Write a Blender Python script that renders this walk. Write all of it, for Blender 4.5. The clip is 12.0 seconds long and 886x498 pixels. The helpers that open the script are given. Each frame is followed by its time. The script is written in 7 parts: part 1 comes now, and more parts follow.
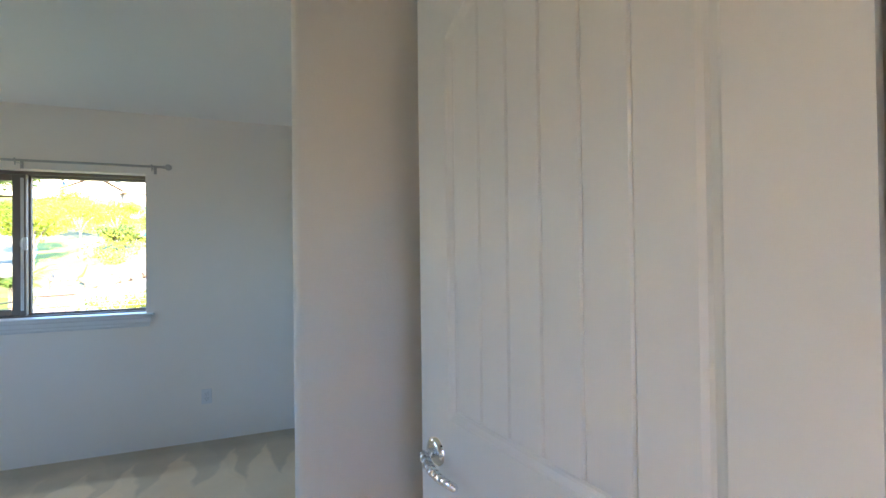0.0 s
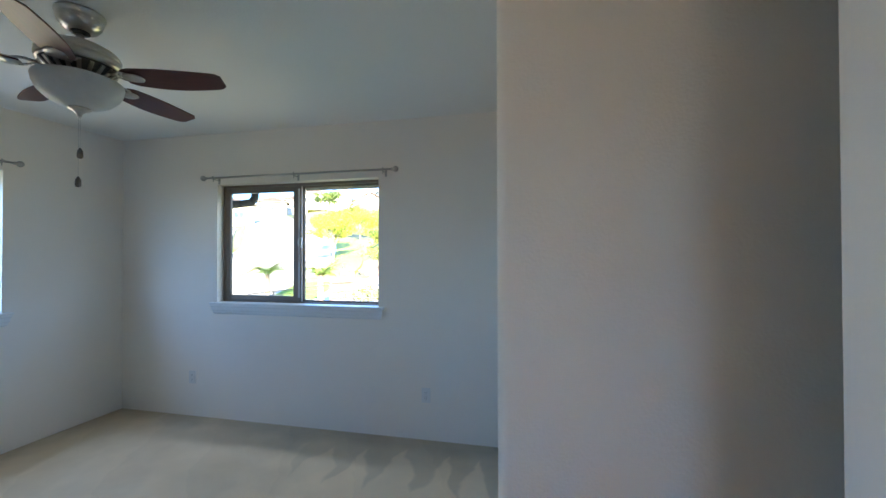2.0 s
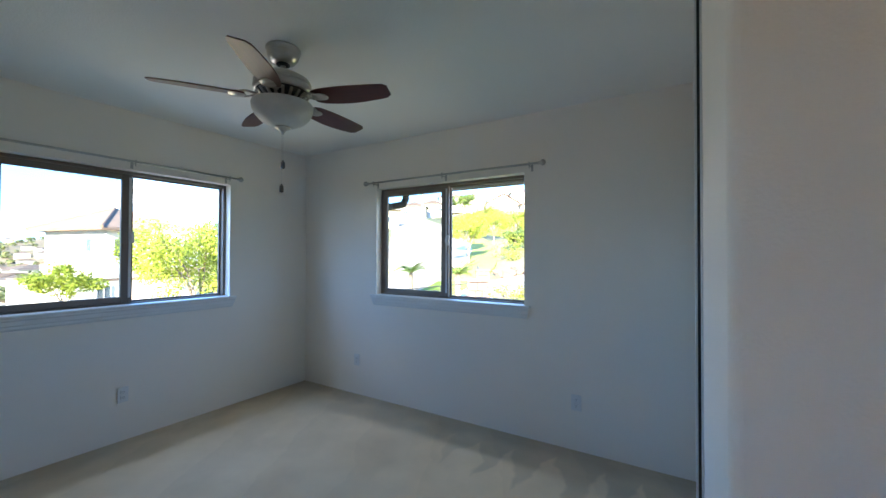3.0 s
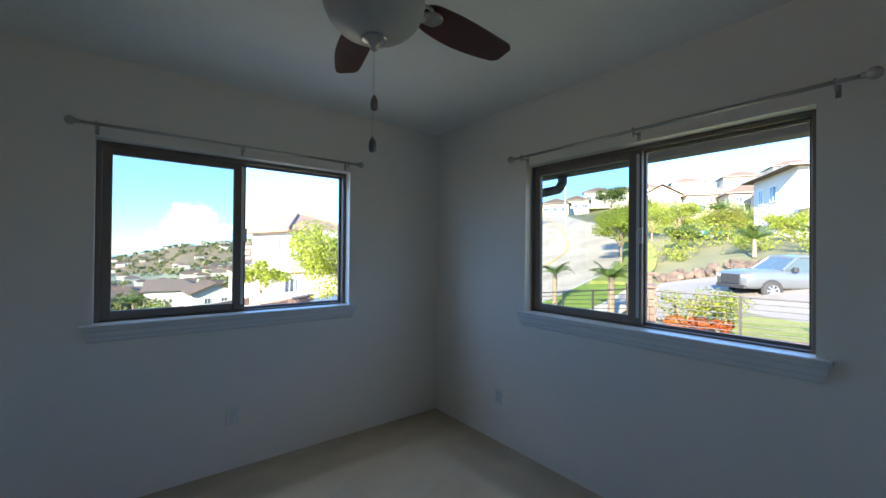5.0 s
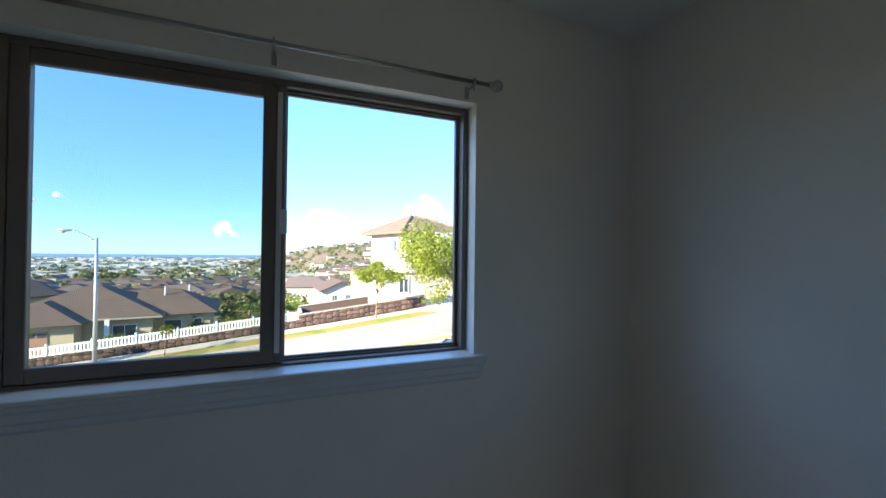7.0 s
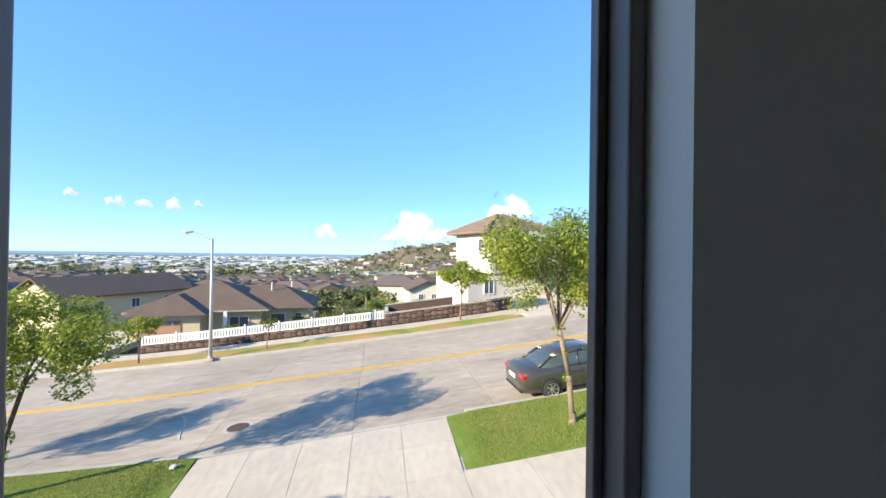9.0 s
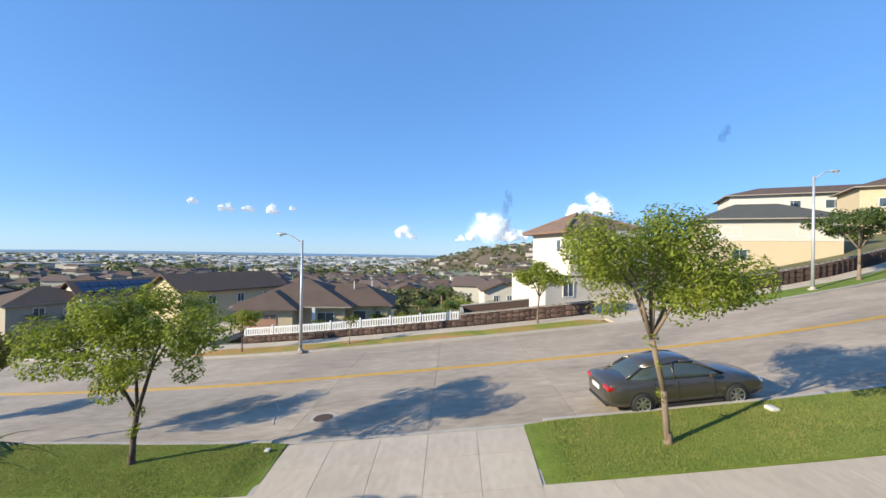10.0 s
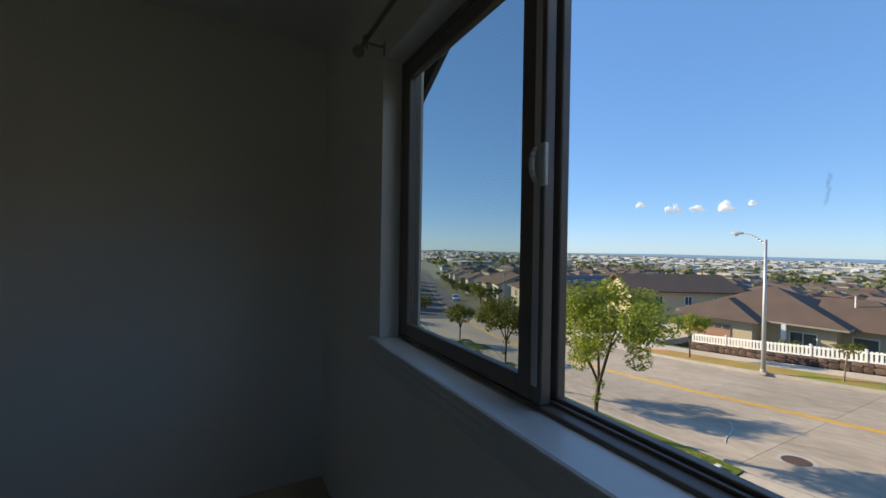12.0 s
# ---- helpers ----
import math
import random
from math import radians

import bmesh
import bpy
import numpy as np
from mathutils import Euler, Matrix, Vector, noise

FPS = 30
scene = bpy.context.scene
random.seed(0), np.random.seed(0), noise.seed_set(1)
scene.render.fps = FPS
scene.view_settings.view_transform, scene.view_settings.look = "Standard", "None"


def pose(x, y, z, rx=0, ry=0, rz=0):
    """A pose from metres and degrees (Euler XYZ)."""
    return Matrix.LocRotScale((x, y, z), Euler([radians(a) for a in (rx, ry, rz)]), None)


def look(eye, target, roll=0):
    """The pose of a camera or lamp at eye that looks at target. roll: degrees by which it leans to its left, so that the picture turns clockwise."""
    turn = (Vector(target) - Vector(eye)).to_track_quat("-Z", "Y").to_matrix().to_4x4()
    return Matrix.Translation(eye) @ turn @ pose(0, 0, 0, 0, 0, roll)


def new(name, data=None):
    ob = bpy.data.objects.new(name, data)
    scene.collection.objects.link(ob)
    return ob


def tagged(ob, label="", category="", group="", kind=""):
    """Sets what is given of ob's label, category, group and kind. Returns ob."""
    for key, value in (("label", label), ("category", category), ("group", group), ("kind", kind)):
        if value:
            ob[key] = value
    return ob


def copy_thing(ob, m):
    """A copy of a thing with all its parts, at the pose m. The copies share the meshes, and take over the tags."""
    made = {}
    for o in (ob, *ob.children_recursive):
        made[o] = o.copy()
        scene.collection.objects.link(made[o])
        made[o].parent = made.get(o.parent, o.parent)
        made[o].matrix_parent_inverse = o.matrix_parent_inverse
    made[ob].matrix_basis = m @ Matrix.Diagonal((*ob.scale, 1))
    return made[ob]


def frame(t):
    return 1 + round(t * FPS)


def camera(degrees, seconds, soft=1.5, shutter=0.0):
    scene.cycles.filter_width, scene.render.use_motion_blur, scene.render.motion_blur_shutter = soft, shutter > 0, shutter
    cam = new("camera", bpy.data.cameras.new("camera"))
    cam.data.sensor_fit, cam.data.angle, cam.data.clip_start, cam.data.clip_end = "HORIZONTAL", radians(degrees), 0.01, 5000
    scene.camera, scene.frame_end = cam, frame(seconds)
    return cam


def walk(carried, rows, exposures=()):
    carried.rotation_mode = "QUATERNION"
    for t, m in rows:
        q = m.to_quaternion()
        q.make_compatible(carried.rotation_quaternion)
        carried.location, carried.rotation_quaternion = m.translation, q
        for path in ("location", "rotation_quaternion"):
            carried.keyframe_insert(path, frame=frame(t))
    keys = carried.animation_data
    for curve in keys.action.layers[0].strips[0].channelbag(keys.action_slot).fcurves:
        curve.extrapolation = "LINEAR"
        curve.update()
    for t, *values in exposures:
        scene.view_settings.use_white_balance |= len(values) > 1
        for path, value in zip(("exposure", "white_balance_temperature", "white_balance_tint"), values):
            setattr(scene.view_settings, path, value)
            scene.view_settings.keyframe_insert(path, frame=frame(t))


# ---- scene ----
cam = camera(97.2, 12.0)
PATH = [
    (0, (3.788, -3.546, 1.469), (4.431, -1.652, 1.486), -0.7),
    (0.5, (3.878, -3.357, 1.469), (4.500, -1.457, 1.48), -0.6),
    (1, (3.863, -3.180, 1.466), (4.304, -1.230, 1.483), -0.5),
    (1.5, (3.846, -3.046, 1.465), (3.915, -1.047, 1.494), -0.3),
    (2, (3.796, -2.995, 1.472), (3.367, -1.042, 1.494), -0.1),
    (2.5, (3.744, -2.992, 1.452), (2.940, -1.161, 1.482), 0.0),
    (3, (3.680, -2.976, 1.440), (2.629, -1.274, 1.467), 0.2),
    (3.2, (3.668, -2.930, 1.438), (2.525, -1.290, 1.463), 0.3),
    (4.8, (3.052, -2.287, 1.460), (1.509, -1.015, 1.472), 0.4),
    (5, (2.922, -2.214, 1.461), (1.347, -0.982, 1.477), 0.5),
    (5.5, (2.549, -2.044, 1.479), (0.884, -0.936, 1.492), 0.5),
    (6, (2.205, -1.844, 1.471), (0.472, -0.846, 1.484), 0.45),
    (6.5, (1.856, -1.715, 1.469), (0.056, -0.843, 1.485), 0.5),
    (6.7, (1.697, -1.677, 1.466), (-0.127, -0.857, 1.483), 0.6),
    (8.3, (0.691, -1.350, 1.455), (-1.248, -0.862, 1.467), 0.77),
    (8.5, (0.585, -1.309, 1.464), (-1.367, -0.870, 1.475), 0.8),
    (9, (0.367, -1.209, 1.446), (-1.606, -0.880, 1.458), 0.82),
    (9.5, (0.205, -1.190, 1.444), (-1.788, -1.025, 1.456), 0.82),
    (10, (0.109, -1.219, 1.449), (-1.891, -1.270, 1.459), 0.88),
    (10.5, (0.120, -1.251, 1.444), (-1.860, -1.540, 1.454), 0.95),
    (11, (0.212, -1.225, 1.420), (-1.629, -2.006, 1.422), 0.90),
    (11.5, (0.374, -1.153, 1.393), (-1.023, -2.584, 1.388), 0.80),
    (12, (0.514, -0.996, 1.389), (-0.456, -2.744, 1.375), 0.90),
]
walk(cam, [(t, look(eye, target, roll)) for t, eye, target, roll in PATH],
     exposures=[(0.0, 4.3, 7000, 13), (1.2, 4.25, 6900, 13), (2.0, 4.0, 6600, 12), (2.5, 3.8, 6500, 12), (3.2, 3.7, 6450, 12), (4.8, 2.9, 6500, 12), (5.5, 2.6, 6500, 12),
                (6.5, 2.42, 6600, 11), (8.3, 1.65, 6700, 10), (9.0, 1.35, 6700, 10), (9.6, 0.95, 6700, 11), (10.5, 0.65, 6900, 11), (11.2, 0.56, 7100, 11),
                (12.0, 0.8, 7500, 12)])


# ---- light ----
SUN_TO = Vector((0.42, -0.91, 0.37)).normalized()
world = bpy.data.worlds.new("World")
scene.world = world
world.use_nodes = True
wn = world.node_tree
sky = wn.nodes.new("ShaderNodeTexSky")
sky.sky_type = 'NISHITA'
sky.sun_disc = False
sky.sun_elevation = math.asin(SUN_TO.z)
sky.sun_rotation = math.atan2(SUN_TO.x, SUN_TO.y)
sky.altitude = 150
sky.air_density, sky.dust_density, sky.ozone_density = 0.85, 0.0, 5.0
wn.nodes["Background"].inputs[1].default_value = 0.145
tone = wn.nodes.new("ShaderNodeMix")
tone.data_type, tone.blend_type = 'RGBA', 'MULTIPLY'
tone.inputs[0].default_value = 1.0
tone.inputs[7].default_value = (1.32, 1.74, 2.46, 1)
soft = wn.nodes.new("ShaderNodeGamma")
soft.inputs[1].default_value = 0.42
rich = wn.nodes.new("ShaderNodeHueSaturation")
rich.inputs["Saturation"].default_value = 1.44
wn.links.new(sky.outputs[0], soft.inputs[0])
wn.links.new(soft.outputs[0], rich.inputs["Color"])
wn.links.new(rich.outputs[0], tone.inputs[6])
wn.links.new(tone.outputs[2], wn.nodes["Background"].inputs[0])
sun = bpy.data.lights.new("sun", 'SUN')
sun.energy, sun.angle, sun.color = 5.0, radians(0.53), (1.0, 0.88, 0.70)
sun_ob = new("sun", sun)
sun_ob.matrix_world = look(SUN_TO * 50, (0, 0, 0))
# two unseen area lamps added under the eaves, boosting sky light through both windows
for nm, eye, goal in (("eave_fill_west", (-0.52, -1.64, 2.46), (0.6, -1.64, 1.40)), ("eave_fill_north", (1.83, 0.44, 2.33), (1.83, -0.7, 1.40))):
    al = bpy.data.lights.new(nm, 'AREA')
    al.shape, al.size, al.size_y = 'RECTANGLE', 1.5, 0.16
    al.energy, al.color = 1.0, (0.66, 0.82, 1.0)
    new(nm, al).matrix_world = look(eye, goal)


# ---- materials ----
def nd(nt, kind, **vals):
    n = nt.nodes.new(kind)
    for k, v in vals.items():
        n.inputs[k].default_value = v
    return n


def mat(name, c1, c2=None, scale=3.0, rough=0.6, metal=0.0, bump=0.0, bump_scale=60.0, fine=40.0, fine_amt=0.15,
        spec=0.5, per_island=0.0, per_object=0.0, trans=0.0, coat=0.0, world_pos=True, stretch=None):
    m = bpy.data.materials.new(name)
    m.use_nodes = True
    nt = m.node_tree
    b = nt.nodes["Principled BSDF"]
    b.inputs["Roughness"].default_value = rough
    b.inputs["Metallic"].default_value = metal
    b.inputs["Specular IOR Level"].default_value = spec
    if coat:
        b.inputs["Coat Weight"].default_value = coat
        b.inputs["Coat Roughness"].default_value = 0.05
    c2 = c2 or tuple(v * 0.85 for v in c1)
    if world_pos:
        src = nt.nodes.new("ShaderNodeNewGeometry").outputs["Position"]
    else:
        src = nt.nodes.new("ShaderNodeTexCoord").outputs["Object"]
    if stretch:
        mp = nt.nodes.new("ShaderNodeMapping")
        mp.inputs["Scale"].default_value = stretch
        nt.links.new(src, mp.inputs[0])
        src = mp.outputs[0]
    big = nd(nt, "ShaderNodeTexNoise", Scale=scale, Detail=4.0, Roughness=0.6)
    small = nd(nt, "ShaderNodeTexNoise", Scale=fine, Detail=3.0)
    nt.links.new(src, big.inputs["Vector"])
    nt.links.new(src, small.inputs["Vector"])
    mixf = nt.nodes.new("ShaderNodeMath")
    mixf.operation = 'MULTIPLY_ADD'
    nt.links.new(small.outputs["Fac"], mixf.inputs[0])
    mixf.inputs[1].default_value = fine_amt * 2
    off = nt.nodes.new("ShaderNodeMath")
    off.operation = 'SUBTRACT'
    nt.links.new(big.outputs["Fac"], off.inputs[0])
    off.inputs[1].default_value = fine_amt
    nt.links.new(off.outputs[0], mixf.inputs[2])
    ramp = nt.nodes.new("ShaderNodeMapRange")
    ramp.inputs[1].default_value, ramp.inputs[2].default_value = 0.25, 0.75
    nt.links.new(mixf.outputs[0], ramp.inputs[0])
    mix = nt.nodes.new("ShaderNodeMix")
    mix.data_type = 'RGBA'
    mix.inputs[6].default_value, mix.inputs[7].default_value = (*c1, 1), (*c2, 1)
    nt.links.new(ramp.outputs[0], mix.inputs[0])
    col = mix.outputs[2]
    if per_island or per_object:
        hs = nt.nodes.new("ShaderNodeHueSaturation")
        if per_island:
            rnd = nt.nodes.new("ShaderNodeNewGeometry").outputs["Random Per Island"]
        else:
            rnd = nt.nodes.new("ShaderNodeObjectInfo").outputs["Random"]
        mr = nt.nodes.new("ShaderNodeMapRange")
        amt = per_island or per_object
        mr.inputs[3].default_value, mr.inputs[4].default_value = 1 - amt, 1 + amt
        nt.links.new(rnd, mr.inputs[0])
        nt.links.new(mr.outputs[0], hs.inputs["Value"])
        nt.links.new(col, hs.inputs["Color"])
        col = hs.outputs[0]
    nt.links.new(col, b.inputs["Base Color"])
    if bump:
        bn = nd(nt, "ShaderNodeTexNoise", Scale=bump_scale, Detail=3.0)
        nt.links.new(src, bn.inputs["Vector"])
        bp = nt.nodes.new("ShaderNodeBump")
        bp.inputs["Strength"].default_value = bump
        bp.inputs["Distance"].default_value = 0.01
        nt.links.new(bn.outputs["Fac"], bp.inputs["Height"])
        nt.links.new(bp.outputs[0], b.inputs["Normal"])
    if trans:
        tr = nt.nodes.new("ShaderNodeBsdfTranslucent")
        nt.links.new(col, tr.inputs[0])
        ms = nt.nodes.new("ShaderNodeMixShader")
        ms.inputs[0].default_value = trans
        nt.links.new(b.outputs[0], ms.inputs[1])
        nt.links.new(tr.outputs[0], ms.inputs[2])
        nt.links.new(ms.outputs[0], nt.nodes["Material Output"].inputs[0])
    return m


def pane_mat(name, tint, gloss=0.05):
    m = bpy.data.materials.new(name)
    m.use_nodes = True
    nt = m.node_tree
    nt.nodes.remove(nt.nodes["Principled BSDF"])
    tr = nt.nodes.new("ShaderNodeBsdfTransparent")
    tr.inputs[0].default_value = (*tint, 1)
    gl = nt.nodes.new("ShaderNodeBsdfGlossy")
    gl.inputs["Roughness"].default_value = 0.02
    ms = nt.nodes.new("ShaderNodeMixShader")
    ms.inputs[0].default_value = gloss
    nt.links.new(tr.outputs[0], ms.inputs[1])
    nt.links.new(gl.outputs[0], ms.inputs[2])
    nt.links.new(ms.outputs[0], nt.nodes["Material Output"].inputs[0])
    return m


M = {}
M['wall'] = mat("painted_wall", (0.90, 0.84, 0.765), (0.87, 0.81, 0.735), 1.2, 0.7, bump=0.12, bump_scale=160, fine=25, fine_amt=0.08)
M['ceiling'] = mat("painted_ceiling", (0.87, 0.855, 0.815), (0.84, 0.825, 0.785), 1.0, 0.85, bump=0.2, bump_scale=120, fine=20, fine_amt=0.08)
M['trim'] = mat("white_trim_paint", (0.80, 0.80, 0.79), (0.76, 0.76, 0.75), 4.0, 0.32, bump=0.03, bump_scale=40)
M['door'] = mat("white_door_paint", (0.80, 0.78, 0.75), (0.77, 0.75, 0.72), 3.0, 0.38, bump=0.04, bump_scale=90)
M['frame'] = mat("taupe_vinyl_frame", (0.21, 0.165, 0.138), (0.18, 0.143, 0.12), 8.0, 0.42, bump=0.02)
M['nickel'] = mat("brushed_nickel", (0.52, 0.50, 0.47), (0.42, 0.40, 0.375), 30.0, 0.28, 1.0, fine=200, fine_amt=0.2, stretch=(1, 1, 8))
M['chrome'] = mat("polished_chrome", (0.85, 0.85, 0.86), (0.82, 0.82, 0.83), 5.0, 0.06, 1.0)
M['latch'] = mat("grey_plastic_latch", (0.74, 0.73, 0.71), (0.68, 0.67, 0.66), 10.0, 0.4)
M['plate'] = mat("white_plastic_plate", (0.78, 0.78, 0.77), (0.74, 0.74, 0.73), 10.0, 0.35)
M['dark'] = mat("dark_slot", (0.02, 0.02, 0.02), (0.03, 0.03, 0.03), 10.0, 0.6)
M['blade'] = mat("cherry_fan_blade", (0.105, 0.020, 0.017), (0.055, 0.012, 0.010), 6.0, 0.36, spec=0.5, fine=60, fine_amt=0.3, world_pos=False, stretch=(1, 12, 12))
M['bladetop'] = mat("maple_fan_blade", (0.55, 0.47, 0.36), (0.48, 0.40, 0.30), 6.0, 0.4, world_pos=False, stretch=(1, 12, 12))
M['fob'] = mat("smoked_nickel_fob", (0.30, 0.27, 0.25), (0.16, 0.14, 0.13), 40.0, 0.25, 0.6)
M['frost'] = mat("frosted_alabaster_glass", (0.80, 0.78, 0.74), (0.70, 0.69, 0.66), 9.0, 0.35, trans=0.35)
M['glass'] = pane_mat("clear_pane", (0.93, 0.95, 0.945), 0.008)
M['screened'] = pane_mat("screened_pane", (0.66, 0.71, 0.70), 0.02)
M['mirror'] = mat("silvered_mirror", (0.86, 0.89, 0.88), (0.85, 0.88, 0.87), 2.0, 0.02, 1.0)


def carpet_mat():
    m = mat("cut_pile_carpet", (0.82, 0.66, 0.475), (0.70, 0.555, 0.395), 2.2, 0.95, bump=0.45, bump_scale=420, fine=240, fine_amt=0.3, spec=0.1)
    nt = m.node_tree
    b = nt.nodes["Principled BSDF"]
    pos = nt.nodes.new("ShaderNodeNewGeometry")
    sep = nt.nodes.new("ShaderNodeSeparateXYZ")
    warp = nd(nt, "ShaderNodeTexNoise", Scale=2.4, Detail=3.0)
    nt.links.new(pos.outputs["Position"], warp.inputs["Vector"])
    add = nt.nodes.new("ShaderNodeMix")
    add.data_type = 'RGBA'
    add.blend_type = 'LINEAR_LIGHT'
    add.inputs[0].default_value = 0.16
    nt.links.new(pos.outputs["Position"], add.inputs[6])
    nt.links.new(warp.outputs["Color"], add.inputs[7])
    nt.links.new(add.outputs[2], sep.inputs[0])

    def op(kind, a, b_=None, c=None):
        n = nt.nodes.new("ShaderNodeMath")
        n.operation = kind
        for i, v in enumerate((a, b_, c)):
            if v is None:
                continue
            if isinstance(v, (int, float)):
                n.inputs[i].default_value = v
            else:
                nt.links.new(v, n.inputs[i])
        return n.outputs[0]
    # vacuum strokes: peaked tracks that start at the walls
    tri = op('ABSOLUTE', op('SUBTRACT', op('FRACT', op('MULTIPLY', sep.outputs[0], 3.6)), 0.5))
    edge = op('ADD', op('MULTIPLY', tri, 0.9), sep.outputs[1])
    m1 = nt.nodes.new("ShaderNodeMapRange")
    m1.inputs[1].default_value, m1.inputs[2].default_value = -0.28, -0.20
    m1.inputs[3].default_value, m1.inputs[4].default_value = 1.0, 0.0
    nt.links.new(edge, m1.inputs[0])
    lanes = op('FRACT', op('ADD', op('MULTIPLY', sep.outputs[0], 1.7), op('MULTIPLY', sep.outputs[1], 0.9)))
    m2 = nt.nodes.new("ShaderNodeMapRange")
    m2.inputs[1].default_value, m2.inputs[2].default_value = 0.42, 0.58
    nt.links.new(lanes, m2.inputs[0])
    m3 = nt.nodes.new("ShaderNodeMapRange")
    m3.inputs[1].default_value, m3.inputs[2].default_value = 1.9, 2.5
    nt.links.new(sep.outputs[0], m3.inputs[0])
    amt = op('ADD', op('MULTIPLY', op('MULTIPLY', m1.outputs[0], m3.outputs[0]), 0.22), op('MULTIPLY', m2.outputs[0], 0.045))
    # flat, untouched pile along the two window walls
    raw = nt.nodes.new("ShaderNodeSeparateXYZ")
    nt.links.new(pos.outputs["Position"], raw.inputs[0])
    near = op('MINIMUM', raw.outputs[0], op('MULTIPLY', raw.outputs[1], -1.0))
    rim = nt.nodes.new("ShaderNodeMapRange")
    rim.inputs[1].default_value, rim.inputs[2].default_value = 0.10, 0.24
    rim.inputs[3].default_value, rim.inputs[4].default_value = 0.17, 0.0
    nt.links.new(op('ADD', near, op('MULTIPLY', op('SUBTRACT', warp.outputs["Fac"], 0.5), 0.35)), rim.inputs[0])
    amt = op('SUBTRACT', amt, rim.outputs[0])
    hs = nt.nodes.new("ShaderNodeHueSaturation")
    nt.links.new(op('ADD', amt, 0.93), hs.inputs["Value"])
    src = b.inputs["Base Color"].links[0].from_socket
    nt.links.new(src, hs.inputs["Color"])
    nt.links.new(hs.outputs[0], b.inputs["Base Color"])
    return m


M['carpet'] = carpet_mat()
M['soffit'] = mat("brown_painted_fascia", (0.085, 0.068, 0.060), (0.06, 0.05, 0.045), 4.0, 0.6)
M['stucco_own'] = mat("tan_stucco", (0.55, 0.50, 0.42), (0.48, 0.43, 0.36), 2.0, 0.9, bump=0.4, bump_scale=80)
M['shingle'] = mat("brown_roof_shingle", (0.16, 0.10, 0.075), (0.10, 0.065, 0.05), 1.5, 0.85, bump=0.5, bump_scale=12, fine=9, fine_amt=0.35)


# ---- builders ----
def obj(name, bm, material=None, smooth=False):
    me = bpy.data.meshes.new(name)
    bm.normal_update()
    bm.to_mesh(me)
    bm.free()
    if material:
        for x in (material if isinstance(material, (list, tuple)) else [material]):
            me.materials.append(x)
    if smooth:
        for p in me.polygons:
            p.use_smooth = True
    return new(name, me)


def part(name, bm, material, parent, label="", smooth=False):
    ob = obj(name, bm, material, smooth)
    ob.parent = parent
    if label:
        ob["label"] = label
    return ob


def empty(name, m, label, category, group="", kind=""):
    ob = new(name)
    ob.matrix_world = m
    ob.empty_display_size = 0.1
    return tagged(ob, label, category, group, kind)


def box(bm, x0, x1, y0, y1, z0, z1, bevel=0.0, m=None, mi=0):
    r = bmesh.ops.create_cube(bm, size=1.0)
    vs = r["verts"]
    for v in vs:
        v.co = Vector(((x0 + x1) / 2 + v.co.x * (x1 - x0), (y0 + y1) / 2 + v.co.y * (y1 - y0), (z0 + z1) / 2 + v.co.z * (z1 - z0)))
    if bevel:
        es = list({e for v in vs for e in v.link_edges})
        r2 = bmesh.ops.bevel(bm, geom=es, offset=bevel, segments=2, affect='EDGES', profile=0.5)
        vs = list({v for f in r2["faces"] for v in f.verts} | {v for v in vs if v.is_valid})
    if mi:
        for f in {f for v in vs for f in v.link_faces}:
            f.material_index = mi
    if m:
        bmesh.ops.transform(bm, matrix=m, verts=vs)
    return vs


def cyl(bm, r0, r1, a, b, seg=16, caps=True):
    a, b = Vector(a), Vector(b)
    d = b - a
    res = bmesh.ops.create_cone(bm, cap_ends=caps, segments=seg, radius1=r0, radius2=r1, depth=d.length)
    q = d.to_track_quat('Z', 'Y').to_matrix().to_4x4()
    bmesh.ops.transform(bm, matrix=Matrix.Translation((a + b) / 2) @ q, verts=res["verts"])
    return res["verts"]


def lathe(bm, prof, seg=32, centre=(0, 0, 0), m=None):
    """A turned shape from (radius, z) pairs about the z axis."""
    cx, cy, cz = centre
    rings = []
    for r, z in prof:
        if r < 1e-5:
            rings.append([bm.verts.new((cx, cy, cz + z))])
        else:
            rings.append([bm.verts.new((cx + r * math.cos(2 * math.pi * i / seg), cy + r * math.sin(2 * math.pi * i / seg), cz + z)) for i in range(seg)])
    for a, b in zip(rings, rings[1:]):
        for i in range(seg):
            j = (i + 1) % seg
            if len(a) == 1 and len(b) == 1:
                continue
            if len(a) == 1:
                bm.faces.new((a[0], b[j], b[i]))
            elif len(b) == 1:
                bm.faces.new((a[i], a[j], b[0]))
            else:
                bm.faces.new((a[i], a[j], b[j], b[i]))
    if m:
        bmesh.ops.transform(bm, matrix=m, verts=[v for r in rings for v in r])


def prism(bm, pts, h0, h1, m=None):
    """An upright solid over the outline pts."""
    lo = [bm.verts.new((x, y, h0)) for x, y in pts]
    hi = [bm.verts.new((x, y, h1)) for x, y in pts]
    n = len(pts)
    bm.faces.new(list(reversed(lo)))
    bm.faces.new(hi)
    for i in range(n):
        j = (i + 1) % n
        bm.faces.new((lo[i], lo[j], hi[j], hi[i]))
    if m:
        bmesh.ops.transform(bm, matrix=m, verts=lo + hi)
    return lo + hi


def quad(bm, *p):
    return bm.faces.new([bm.verts.new(q) for q in p])


BM = bmesh.new

